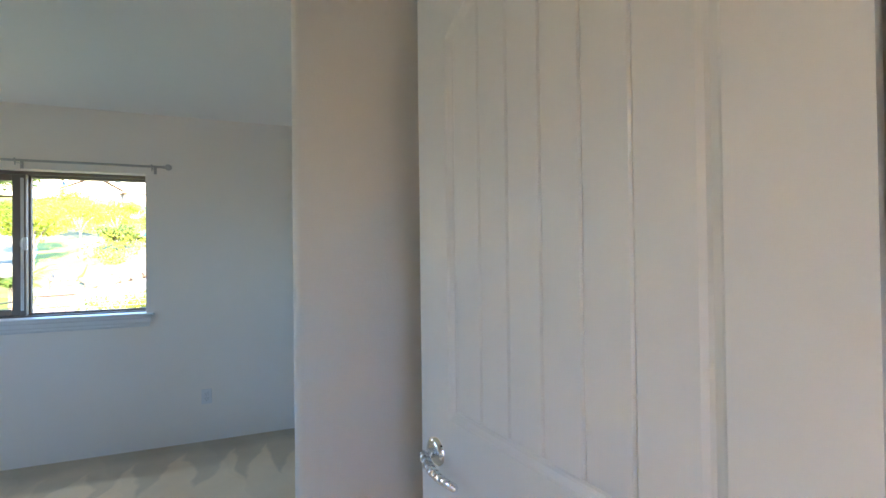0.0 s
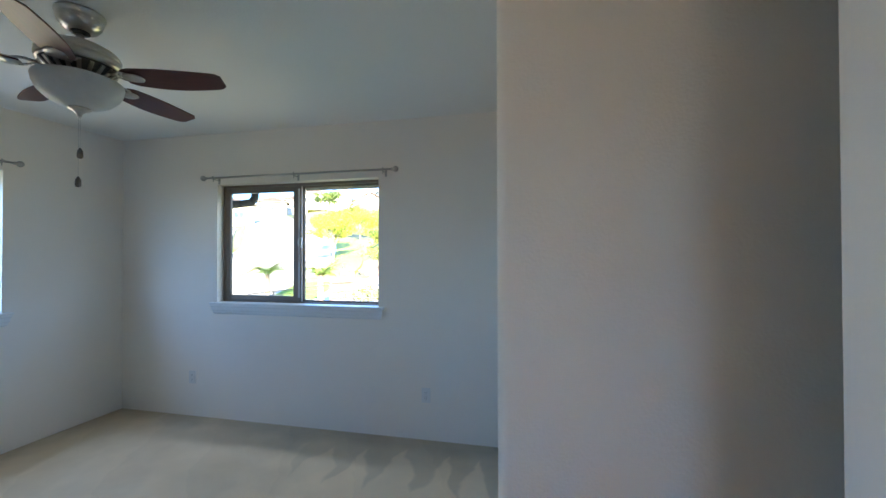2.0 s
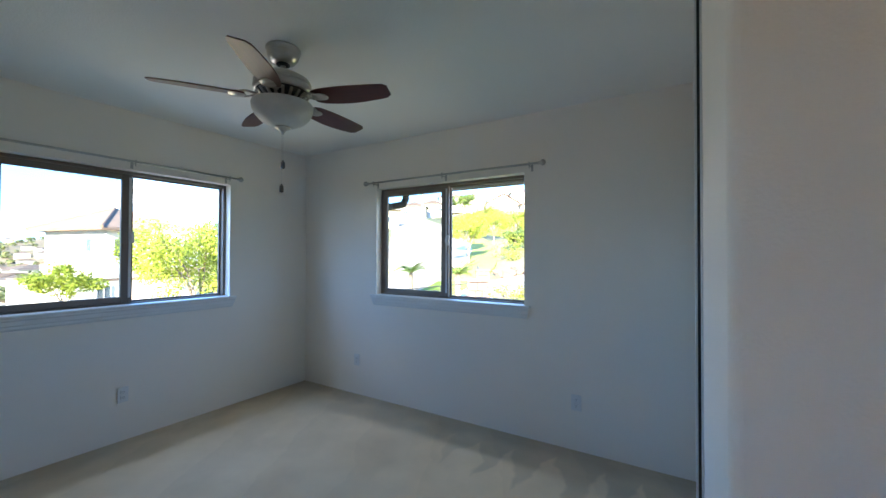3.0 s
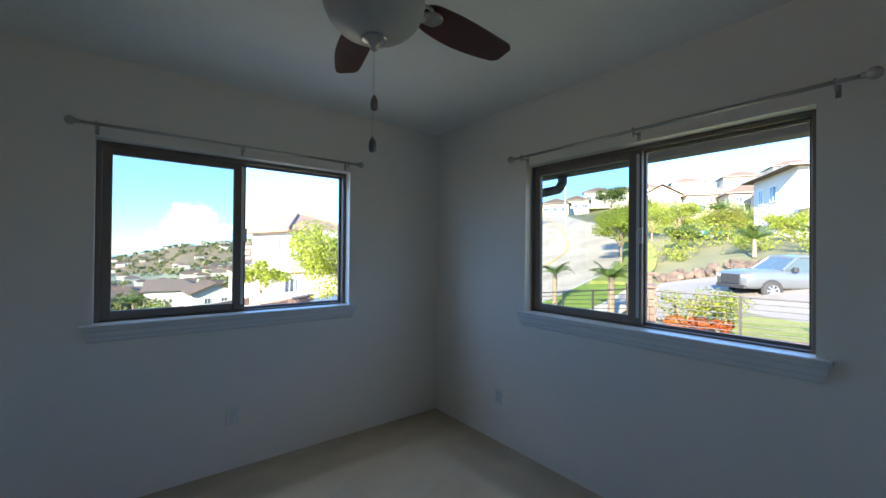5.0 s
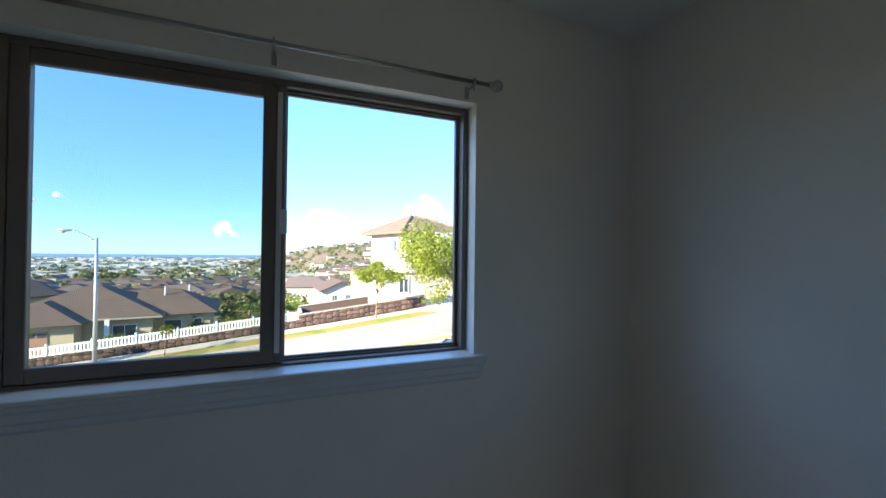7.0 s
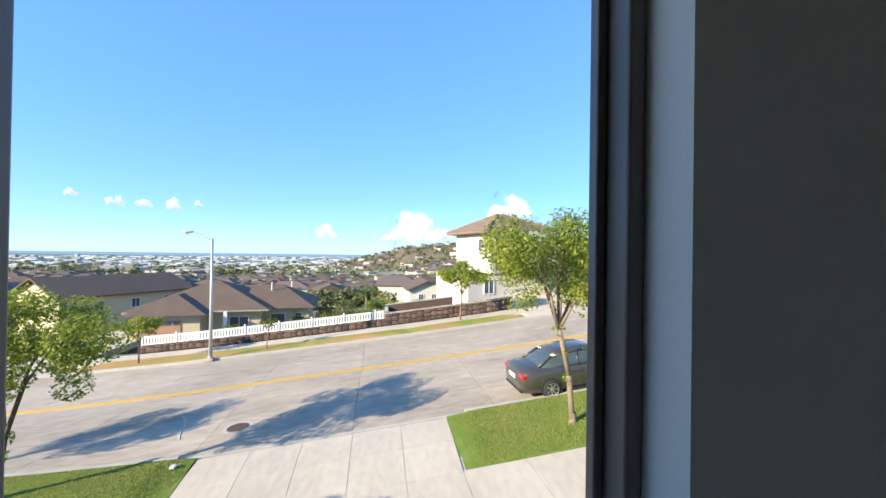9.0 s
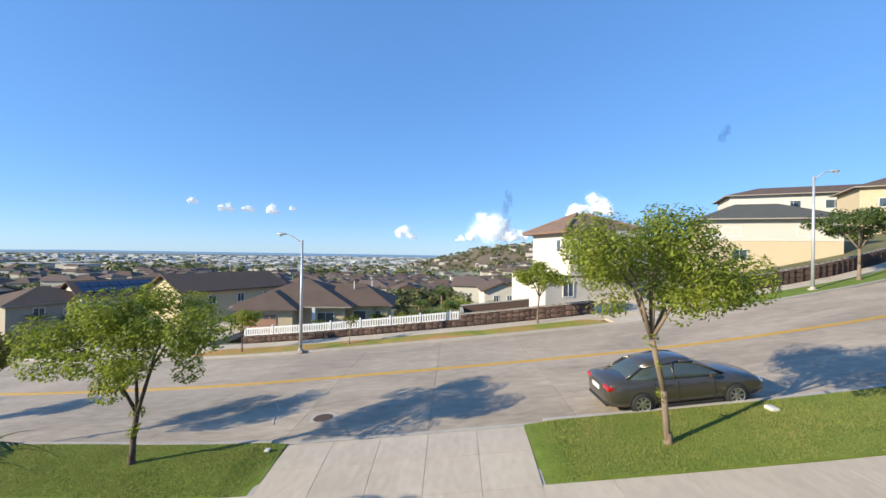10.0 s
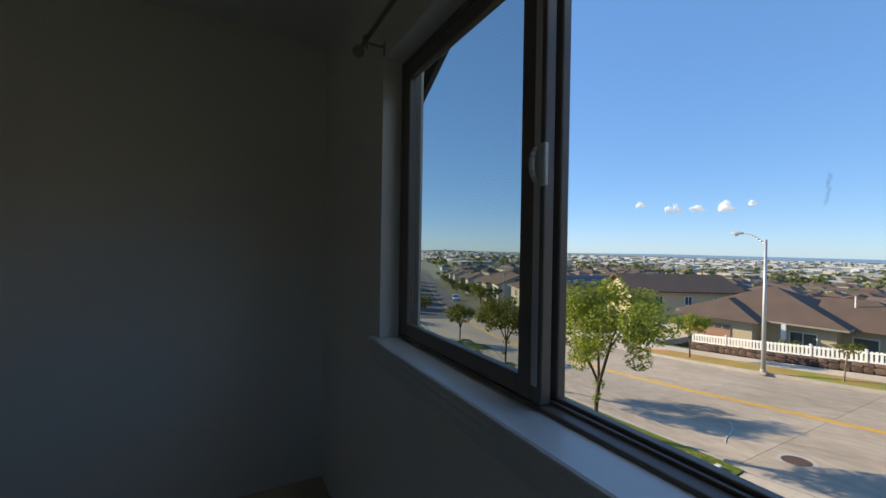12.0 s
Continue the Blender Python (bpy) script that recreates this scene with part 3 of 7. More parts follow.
# ---- entry door ----
def entry_door(m):
    W, H, TH = 0.762, 2.13, 0.035
    d = empty("bedroom_door", m, "white arched-panel plank-groove door standing open with a chrome lever", "door")
    zs0, zs1, zb0, zb1 = 1.085, 1.935, 0.24, 0.86
    x0, x1 = 0.115, W - 0.115
    arch = 0.085
    bm = BM()

    def top_at(x):
        u = (x - x0) / (x1 - x0)
        return zs1 + arch * math.sin(math.pi * u) ** 0.8
    # the slab with a stepped recess round each panel on both faces
    N = 16
    for s in (-1, 1):
        y = s * TH / 2
        xs = [x0 + (x1 - x0) * i / N for i in range(N + 1)]
        fl = []
        fl.append([(0, 0), (W, 0), (W, zb0), (0, zb0)])
        fl.append([(0, zb0), (x0, zb0), (x0, zb1), (0, zb1)])
        fl.append([(x1, zb0), (W, zb0), (W, zb1), (x1, zb1)])
        fl.append([(0, zb1), (W, zb1), (W, zs0), (0, zs0)])
        fl.append([(0, zs0), (x0, zs0), (x0, zs1), (0, zs1)])
        fl.append([(x1, zs0), (W, zs0), (W, zs1), (x1, zs1)])
        fl.append([(0, zs1), (x0, zs1), (x0, H), (0, H)])
        fl.append([(x1, zs1), (W, zs1), (W, H), (x1, H)])
        for a, b in zip(xs, xs[1:]):
            fl.append([(a, top_at(a)), (b, top_at(b)), (b, H), (a, H)])
        for f in fl:
            quad(bm, *[(px, y, pz) for px, pz in f])
        for loop in ([(x0, zb0), (x1, zb0), (x1, zb1), (x0, zb1)],
                     [(x0, zs0), (x1, zs0)] + [(x, top_at(x)) for x in reversed(xs)]):
            cx = sum(p[0] for p in loop) / len(loop)
            cz = sum(p[1] for p in loop) / len(loop)

            def inset(p, k):
                dx = max(-1, min(1, (cx - p[0]) / (x1 - x0) * 2))
                return (p[0] + (1 if p[0] < cx - 1e-4 else -1 if p[0] > cx + 1e-4 else 0) * k * min(1, abs(dx) * 3), p[1] + (k if p[1] < cz else -k))
            steps = [(0.0, 0.0), (0.004, 0.004), (0.014, 0.009), (0.020, 0.009), (0.028, 0.005)]
            prev = None
            for k, dep in steps:
                ringv = [bm.verts.new((inset(p, k)[0], y - s * dep, inset(p, k)[1])) for p in loop]
                if prev:
                    for i in range(len(loop)):
                        j = (i + 1) % len(loop)
                        bm.faces.new((prev[i], prev[j], ringv[j], ringv[i]))
                prev = ringv
            # planked centre with v-grooves
            lo_z = min(inset(p, 0.028)[1] for p in loop)
            arched = len(loop) > 4
            a0, a1 = x0 + 0.028, x1 - 0.028
            g = 0.004
            planks = 6
            for i in range(planks):
                pa = a0 + (a1 - a0) * i / planks
                pb = a0 + (a1 - a0) * (i + 1) / planks
                cols = [(pa, 0.009 if i else 0.005), (pa + g, 0.005)] + [(pa + g + (pb - pa - 2 * g) * j / 3, 0.005) for j in (1, 2)] + [(pb - g, 0.005), (pb, 0.009 if i < planks - 1 else 0.005)]
                for (ca, da), (cb, db) in zip(cols, cols[1:]):
                    za = (top_at(ca) - 0.028) if arched else zb1 - 0.028
                    zb = (top_at(cb) - 0.028) if arched else zb1 - 0.028
                    quad(bm, (ca, y - s * da, lo_z), (cb, y - s * db, lo_z), (cb, y - s * db, zb), (ca, y - s * da, za))
    for (a, b) in (((0, 0), (0, H)), ((W, 0), (W, H)), ((0, 0), (W, 0)), ((0, H), (W, H))):
        quad(bm, (a[0], -TH / 2, a[1]), (b[0], -TH / 2, b[1]), (b[0], TH / 2, b[1]), (a[0], TH / 2, a[1]))
    bmesh.ops.remove_doubles(bm, verts=bm.verts, dist=1e-5)
    bmesh.ops.recalc_face_normals(bm, faces=bm.faces)
    part("door_leaf", bm, M['door'], d, "white moulded plank-groove leaf")
    for s in (-1, 1):
        bm = BM()
        mm = pose(W - 0.062, s * TH / 2, 0.995, -90 * s, 0, 0)
        lathe(bm, [(0.0, 0.012), (0.014, 0.012), (0.024, 0.010), (0.031, 0.006), (0.0335, 0.0)], 32, m=mm)
        ro = part("rosette", bm, M['chrome'], d, "round chrome rosette", True)
        bm = BM()
        y = s * (TH / 2)
        cyl(bm, 0.011, 0.010, (W - 0.062, y + s * 0.010, 0.995), (W - 0.062, y + s * 0.034, 0.995), 20)
        prev = None
        for i in range(9):
            u = i / 8
            p = Vector((W - 0.062 - 0.112 * u, y + s * (0.034 + 0.010 * math.sin(u * math.pi) - 0.004 * u), 0.995 - 0.014 * math.sin(u * math.pi * 0.5) - 0.006 * u))
            if prev:
                cyl(bm, 0.0115 - 0.003 * (u - 0.125), 0.0115 - 0.003 * u, prev, p, 16)
            prev = p
        lathe(bm, [(0.0, -0.0115), (0.0085, -0.008), (0.0115, 0), (0.0085, 0.008), (0.0, 0.0115)], 16, (W - 0.062, y + s * 0.034, 0.995))
        lathe(bm, [(0.0, -0.0088), (0.006, -0.006), (0.0088, 0), (0.006, 0.006), (0.0, 0.0088)], 16, tuple(prev))
        part("lever", bm, M['chrome'], ro, "curved chrome lever", True)
    for z in (0.22, 1.06, 1.92):
        bm = BM()
        cyl(bm, 0.006, 0.006, (-0.004, TH / 2 + 0.004, z - 0.045), (-0.004, TH / 2 + 0.004, z + 0.045), 12)
        part("hinge", bm, M['nickel'], d, "nickel butt hinge")
    return d


entry_door(pose(4.266, -3.345, 0.012, 0, 0, math.degrees(math.atan2(0.734, -0.205))))

# ---- roof of this house: a gable over the street window ----
RIDGE_Y, RIDGE_Z, PITCH = -1.64, 3.74, 0.62
bm = BM()
for sgn in (-1, 1):
    ye = RIDGE_Y + sgn * 2.46
    ze = RIDGE_Z - PITCH * 2.46
    for x0, x1, z0, z1 in ((-0.72, EAST + 0.6, 0.02, 0.16),):
        v = [bm.verts.new(p) for p in ((x0, RIDGE_Y, RIDGE_Z + z0), (x1, RIDGE_Y, RIDGE_Z + z0), (x1, ye, ze + z0), (x0, ye, ze + z0),
                                       (x0, RIDGE_Y, RIDGE_Z + z1), (x1, RIDGE_Y, RIDGE_Z + z1), (x1, ye, ze + z1), (x0, ye, ze + z1))]
        for f in ((0, 1, 2, 3), (4, 7, 6, 5), (0, 3, 7, 4), (1, 5, 6, 2), (3, 2, 6, 7), (0, 4, 5, 1)):
            bm.faces.new([v[k] for k in f])
bmesh.ops.recalc_face_normals(bm, faces=bm.faces)
structure(obj("roof", bm, M['soffit']), "brown painted gable roof overhang above the windows", "roof")
bm = BM()
for sgn in (-1, 1):
    ye = RIDGE_Y + sgn * 2.46
    ze = RIDGE_Z - PITCH * 2.46
    v = [bm.verts.new(p) for x in (-0.76, -0.722) for p in ((x, RIDGE_Y, RIDGE_Z - 0.06), (x, ye, ze - 0.06), (x, ye, ze + 0.17), (x, RIDGE_Y, RIDGE_Z + 0.17))]
    for f in ((0, 1, 2, 3), (7, 6, 5, 4), (0, 4, 5, 1), (1, 5, 6, 2), (2, 6, 7, 3)):
        bm.faces.new([v[k] for k in f])
ye, ze = RIDGE_Y + 2.46, RIDGE_Z - PITCH * 2.46
box(bm, -0.72, EAST + 0.6, ye + 0.002, ye + 0.03, ze - 0.04, ze + 0.17)
bmesh.ops.recalc_face_normals(bm, faces=bm.faces)
structure(obj("trim_fascia", bm, M['soffit']), "brown painted rake and eave fascia boards", "fascia")
bm = BM()
prism(bm, [(-T, SOUTH - 0.12), (-T, T), (-0.002, T), (-0.002, SOUTH - 0.12)], CEIL + 0.122, CEIL + 0.125)
v = [bm.verts.new((x, y, z)) for x in (-T, -0.02) for y, z in ((SOUTH, CEIL + 0.13), (T, CEIL + 0.13), (RIDGE_Y, RIDGE_Z - 0.0))]
bm.faces.new((v[0], v[1], v[2]))
bm.faces.new((v[5], v[4], v[3]))
structure(obj("wall_gable", bm, M['stucco_own']), "stucco gable above the street window", "wall")
gut = empty("rain_gutter", pose(0, 0, 0), "brown metal rain gutter with a gooseneck downspout under the eave", "gutter")
bm = BM()
for a, b, c, d in ((0.0, 0.012, -0.10, 0.02), (0.0, 0.11, -0.10, -0.09), (0.10, 0.112, -0.10, 0.03)):
    box(bm, -0.70, EAST + 0.6, ye + 0.032 + a, ye + 0.032 + b, ze + c + 0.06, ze + d + 0.06)
part("trough", bm, M['soffit'], gut)
bm = BM()
pth = [(0.74, ye + 0.08, ze - 0.03), (0.74, ye + 0.08, ze - 0.10), (0.71, ye + 0.06, ze - 0.16), (0.62, ye - 0.04, ze - 0.19), (0.36, ye - 0.50, ze - 0.25), (0.30, T + 0.06, ze - 0.30), (0.30, T + 0.05, -3.0)]
for a, b in zip(pth, pth[1:]):
    cyl(bm, 0.042, 0.042, a, b, 12)
    lathe(bm, [(0, -0.042), (0.03, -0.03), (0.042, 0), (0.03, 0.03), (0, 0.042)], 12, b)
part("downspout", bm, M['soffit'], gut, "", True)
bm = BM()
box(bm, -T, -0.001, SOUTH - 6.0, T, -3.2, -0.121)
box(bm, 0, EAST + 0.1, 0.001, T, -3.2, -0.121)
box(bm, -T, -0.001, SOUTH - 6.0, SOUTH - 0.121, -0.12, CEIL)
structure(obj("wall_outside", bm, M['stucco_own']), "tan stucco lower storey of this house", "wall")

# ---- outdoors: the lie of the land ----
def lerp_table(tab, v):
    if v <= tab[0][0]:
        return tab[0][1]
    for (a, fa), (b, fb) in zip(tab, tab[1:]):
        if v <= b:
            u = (v - a) / (b - a)
            return fa + (fb - fa) * u
    return tab[-1][1]


def smooth01(u):
    u = max(0.0, min(1.0, u))
    return u * u * (3 - 2 * u)


def spline_table(tab, v):
    """Like lerp_table, rounded at the knots."""
    h = max(3.0, abs(v) * 0.08)
    return (lerp_table(tab, v - h) + 2 * lerp_table(tab, v) + lerp_table(tab, v + h)) / 4


ROAD_Z = [(-3400, -61), (-1800, -58), (-900, -46), (-400, -30), (-130, -15.7), (-80, -11.7), (-45, -8.4), (-26, -6.6), (-8, -4.77), (0, -3.91), (5, -3.33), (10, -2.72), (21, -0.9), (40, 2.1), (60, 6.6), (100, 13), (300, 34), (600, 50)]
ROAD_X = [(-3400, -1600), (-900, -430), (-400, -196), (-130, -67), (-80, -43), (-45, -27.5), (-26, -20.4), (-13, -18.8), (18, -18.7), (28, -20.2), (40, -25.5), (60, -41), (100, -75), (300, -200)]
EAST_Z = [(-3400, -61), (-1800, -58), (-900, -46), (-400, -27), (-60, -8), (-20, -4.2), (-10, -3.3), (-6, -3.1), (3, -3.1), (7.5, -0.9), (8.5, -0.75), (22, -0.55), (30, 1.4), (45, 3.0), (60, 3.9), (90, 7.5), (125, 12.0), (160, 18.5), (200, 28.0), (300, 38), (700, 60)]
CROSS = 0.02


def road_x(y):
    return spline_table(ROAD_X, y)


def road_z(y):
    return spline_table(ROAD_Z, y)


def pave(x, y):
    """Height of the street's plane at a place."""
    xs = x - (road_x(y) + 18.7)
    lift = 0.42 * smooth01((-6 - y) / 9) * max(0.0, min(1.0, (xs + 18.38) / 6.55))
    return road_z(y) + CROSS * (max(-31, min(-5, xs)) + 11.33) + lift


def hill_at(x, y):
    return 56 * math.exp(-(((x + 800) / 200) ** 2 + ((y - 260) / 150) ** 2)) + 40 * math.exp(-(((x + 860) / 190) ** 2 + ((y - 40) / 130) ** 2)) + 24 * math.exp(-(((x + 620) / 120) ** 2 + ((y - 120) / 90) ** 2)) * 0.5


def land(x, y):
    xs = x - (road_x(y) + 18.7)
    if -31 < xs < -6.6:
        return pave(x, y) - 0.13
    if xs >= -6.6:
        e = smooth01((xs + 6.6) / 4.5)
        side = lerp_table(EAST_Z, y)
        return (pave(x, y) - 0.0) * (1 - e) + side * e - 0.02
    d = -31 - xs
    base = pave(x, y) - 0.13 - 0.9 * smooth01(d / 1.5)
    reach = 85 + 260 * smooth01((y - 12) / 40) + 60 * smooth01((-y - 30) / 100)
    far = -14 - 46 * (1 - math.exp(-d / 700))
    w = math.exp(-d / reach)
    hill = hill_at(x, y)
    roll = 1.6 * noise.noise((x * 0.008, y * 0.008, 3.1)) * smooth01((d - 30) / 80)
    return base * w + far * (1 - w) + hill + roll


def steps_(lo, near0, near1, hi, fine_, grow):
    vals = [near0]
    while vals[-1] < near1:
        vals.append(vals[-1] + fine_)
    st = fine_
    while vals[-1] < hi:
        st *= grow
        vals.append(min(hi, vals[-1] + st))
    low = [near0]
    st = fine_
    while low[-1] > lo:
        st *= grow
        low.append(max(lo, low[-1] - st))
    return list(reversed(low[1:])) + vals


M['earth'] = mat("dry_hillside", (0.17, 0.15, 0.07), (0.075, 0.085, 0.035), 0.05, 0.95, fine=0.6, fine_amt=0.35, bump=0.6, bump_scale=2.0)
M['lawn'] = mat("mown_grass", (0.195, 0.245, 0.045), (0.115, 0.17, 0.028), 1.6, 0.9, fine=16, fine_amt=0.6, bump=1.0, bump_scale=45, spec=0.15)
M['drylawn'] = mat("patchy_dry_grass", (0.56, 0.245, 0.12), (0.09, 0.24, 0.015), 0.28, 0.92, fine=6, fine_amt=0.12, bump=0.9, bump_scale=60, spec=0.15)
M['road'] = mat("worn_concrete_road", (0.46, 0.375, 0.285), (0.28, 0.225, 0.168), 0.5, 0.85, fine=5, fine_amt=0.42, bump=0.2, bump_scale=60, per_object=0.06, stretch=(1, 0.35, 1))
M['drive'] = mat("grey_concrete_drive", (0.22, 0.195, 0.165), (0.16, 0.145, 0.125), 0.5, 0.88, fine=6, fine_amt=0.3, bump=0.2, bump_scale=60)
M['softlawn'] = mat("pale_yellow_green_lawn", (0.235, 0.235, 0.075), (0.15, 0.17, 0.045), 0.9, 0.95, fine=14, fine_amt=0.5, bump=1.0, bump_scale=45, spec=0.1)
M['asphalt'] = mat("grey_asphalt", (0.085, 0.085, 0.088), (0.06, 0.06, 0.064), 0.5, 0.9, fine=8, fine_amt=0.25, bump=0.3, bump_scale=60)
M['walk'] = mat("pale_concrete", (0.55, 0.465, 0.365), (0.43, 0.36, 0.28), 0.6, 0.85, fine=7, fine_amt=0.4, bump=0.2, bump_scale=80, per_object=0.06, stretch=(0.4, 1, 1))
M['curb'] = mat("curb_concrete", (0.46, 0.42, 0.37), (0.36, 0.33, 0.29), 1.5, 0.85, fine=15, fine_amt=0.25, bump=0.2, bump_scale=80)
M['yellow'] = mat("yellow_road_paint", (0.62, 0.36, 0.03), (0.50, 0.30, 0.05), 2.0, 0.7, fine=14, fine_amt=0.4)
# sea and town ground paled in colour for the haze of distance
M['sea'] = mat("ocean", (0.20, 0.27, 0.31), (0.23, 0.30, 0.34), 0.002, 0.35, fine=0.02, fine_amt=0.1)
M['town'] = mat("haze_paled_town_ground", (0.22, 0.225, 0.165), (0.13, 0.155, 0.115), 0.006, 0.95, fine=0.035, fine_amt=0.5)

M['dryhill'] = mat("dry_brown_ridge", (0.20, 0.135, 0.085), (0.125, 0.105, 0.06), 0.02, 0.95, fine=0.12, fine_amt=0.4)
xs_ = steps_(-3400, -64, 24, 260, 2.0, 1.075)
ys_ = steps_(-3400, -70, 70, 900, 2.0, 1.075)
verts = [(x, y, land(x, y)) for x in xs_ for y in ys_]
ny = len(ys_)
faces, fm = [], []
for i in range(len(xs_) - 1):
    for j in range(ny - 1):
        a = i * ny + j
        # the house's own footprint stays open under the rooms
        faces.append((a, a + ny, a + ny + 1, a + 1))
        far_off = xs_[i] < -260 or ys_[j] < -260
        fm.append(2 if hill_at(xs_[i], ys_[j]) > 14 else 1 if far_off else 0)
me = bpy.data.meshes.new("ground")
me.from_pydata(verts, [], faces)
me.materials.append(M['earth'])
me.materials.append(M['town'])
me.materials.append(M['dryhill'])
for p, k in zip(me.polygons, fm):
    p.material_index = k
    p.use_smooth = True
structure(new("ground", me), "dry green-brown hillside falling to a wide town plain", "ground")
bm = BM()
quad(bm, (-3330, -3330, -61.5), (-3330, 3700, -61.5), (-4850, 3700, -56.0), (-4850, -4850, -56.0))
quad(bm, (3700, -3330, -61.5), (-3330, -3330, -61.5), (-4850, -4850, -56.0), (3700, -4850, -56.0))
structure(obj("water_sea", bm, M['sea']), "blue band of ocean along the horizon", "sea")

# ---- street ----
# offsets from the road's centre line: near gutter, far gutter
NEAR, FARC = 6.85, -6.25


def strip(bm, fa, fb, y0, y1, dz, thick, step=2.0, base=None):
    """A ribbon along the street between two offsets, laid dz above the street's plane."""
    n = max(1, int(round(abs(y1 - y0) / step)))
    rows = []
    for i in range(n + 1):
        y = y0 + (y1 - y0) * i / n
        c = road_x(y)
        xa, xb = c + fa(y), c + fb(y)
        za, zb = pave(xa, y) + dz, pave(xb, y) + dz
        rows.append([bm.verts.new(p) for p in ((xa, y, za), (xb, y, zb), (xb, y, zb - thick), (xa, y, za - thick))])
    for p, q in zip(rows, rows[1:]):
        for k in range(4):
            bm.faces.new((p[k], q[k], q[(k + 1) % 4], p[(k + 1) % 4]))
    bm.faces.new(rows[0])
    bm.faces.new(list(reversed(rows[-1])))
    bmesh.ops.recalc_face_normals(bm, faces=bm.faces)


def const(v):
    return lambda y: v


bm = BM()
strip(bm, const(NEAR), const(0.32), -48, 64, -0.03, 0.09)
strip(bm, const(0.32), const(FARC), -48, 64, -0.03, 0.09)
road = structure(obj("road", bm, M['road']), "wide pale concrete street climbing the hill", "street")
bm = BM()
strip(bm, const(NEAR), const(0.32), -420, -48.02, 0.0, 0.12, 6.0)
strip(bm, const(0.32), const(FARC), -420, -48.02, 0.0, 0.12, 6.0)
structure(obj("road_lower", bm, M['asphalt']), "darker asphalt street running downhill", "street")
bm = BM()
strip(bm, const(NEAR), const(0.32), 64.02, 300, 0.0, 0.12, 6.0)
strip(bm, const(0.32), const(FARC), 64.02, 300, 0.0, 0.12, 6.0)
structure(obj("road_upper", bm, M['road']), "street climbing past the upper houses", "street")
bm = BM()
for o in (-0.14, 0.06):
    strip(bm, const(o + 0.09), const(o), -300, 120, 0.022, 0.02, 1.15)
structure(obj("road_marking", bm, M['yellow']), "faded double yellow centre line", "road marking")

# near side: curb, verge lawns, driveway apron, sidewalk
DR0, DR1 = -6.1, 1.0      # the driveway's two edges at the curb
bm = BM()
strip(bm, const(NEAR + 0.02), const(NEAR + 0.17), -46, DR0 - 0.6, 0.14, 0.25)
strip(bm, const(NEAR + 0.02), const(NEAR + 0.17), DR1 + 0.6, 64, 0.14, 0.25)
strip(bm, const(NEAR + 0.02), const(NEAR + 0.17), DR0 - 0.6, DR1 + 0.6, 0.035, 0.14)
structure(obj("curb_near", bm, M['curb']), "pale concrete curb along the lawns", "curb")
LW0, LW1 = NEAR + 0.175, NEAR + 3.35


def sink(y):
    return 0.075 * smooth01(1 - min(abs(y - DR0), abs(y - DR1)) / 1.0)


def lawn_piece(name, a0, a1, b0, b1, dz, label, material, off0=LW0, off1=LW1):
    """Grass between two offsets, sinking to the paving at the driveway; its ends run from a0 to a1 and from b0 to b1 across the verge."""
    bm = BM()
    n, k = 36, 6
    rows = []
    for i in range(n + 1):
        row = []
        for j in range(k + 1):
            v = j / k
            y = (a0 + (a1 - a0) * v) * (1 - i / n) + (b0 + (b1 - b0) * v) * (i / n)
            x = road_x(y) + off0 + (off1 - off0) * v
            hump = 0.03 * math.sin(math.pi * v) + 0.015 * noise.noise((x * 0.6, y * 0.6, 0))
            row.append(bm.verts.new((x, y, pave(x, y) + dz + hump - sink(y))))
        rows.append(row)
    for p, q in zip(rows, rows[1:]):
        for j in range(k):
            bm.faces.new((p[j], p[j + 1], q[j + 1], q[j]))
    rim = [r[0] for r in rows] + rows[-1][1:] + [r[-1] for r in reversed(rows[:-1])] + list(reversed(rows[0][1:-1]))
    low = [bm.verts.new((v.co.x, v.co.y, v.co.z - 0.22)) for v in rim]
    for i in range(len(rim)):
        j = (i + 1) % len(rim)
        bm.faces.new((rim[i], low[i], low[j], rim[j]))
    bmesh.ops.recalc_face_normals(bm, faces=bm.faces)
    return structure(obj(name, bm, material), label, "lawn")


lawn_piece("ground_lawn", -24.0, -24.0, DR0 - 0.1, DR0 + 0.2, 0.13, "bright green mown verge lawn", M['lawn'], LW0, LW1 - 0.45)
lawn_piece("ground_lawn", DR1, DR1 - 0.15, 22.0, 22.0, 0.13, "bright green mown verge lawn", M['lawn'])
lawn_piece("ground_lawn", -46.0, -46.0, -27.5, -27.5, 0.13, "mown verge lawn farther down the street", M['lawn'])

# far side: curb, dry grass, sidewalk
bm = BM()
strip(bm, const(FARC - 0.02), const(FARC - 0.20), -20.5, 9.2, 0.15, 0.26)
strip(bm, const(FARC - 0.02), const(FARC - 0.20), 14.8, 64, 0.15, 0.26)
strip(bm, const(FARC - 0.02), const(FARC - 0.20), -46, -28.5, 0.15, 0.26)
strip(bm, const(FARC - 0.02), const(FARC - 0.20), -28.5, -20.5, 0.04, 0.14)
strip(bm, const(FARC - 0.02), const(FARC - 0.20), 9.2, 14.8, 0.04, 0.14)
structure(obj("curb_far", bm, M['curb']), "pale concrete curb across the street", "curb")
lawn_piece("ground_verge", -19.5, -18.0, 9.0, 8.0, 0.13, "patchy dry grass verge across the street", M['drylawn'], FARC - 0.21, FARC - 2.3)
lawn_piece("ground_verge", 15.0, 16.0, 40.0, 40.0, 0.13, "green grass verge farther uphill", M['lawn'], FARC - 0.21, FARC - 2.3)
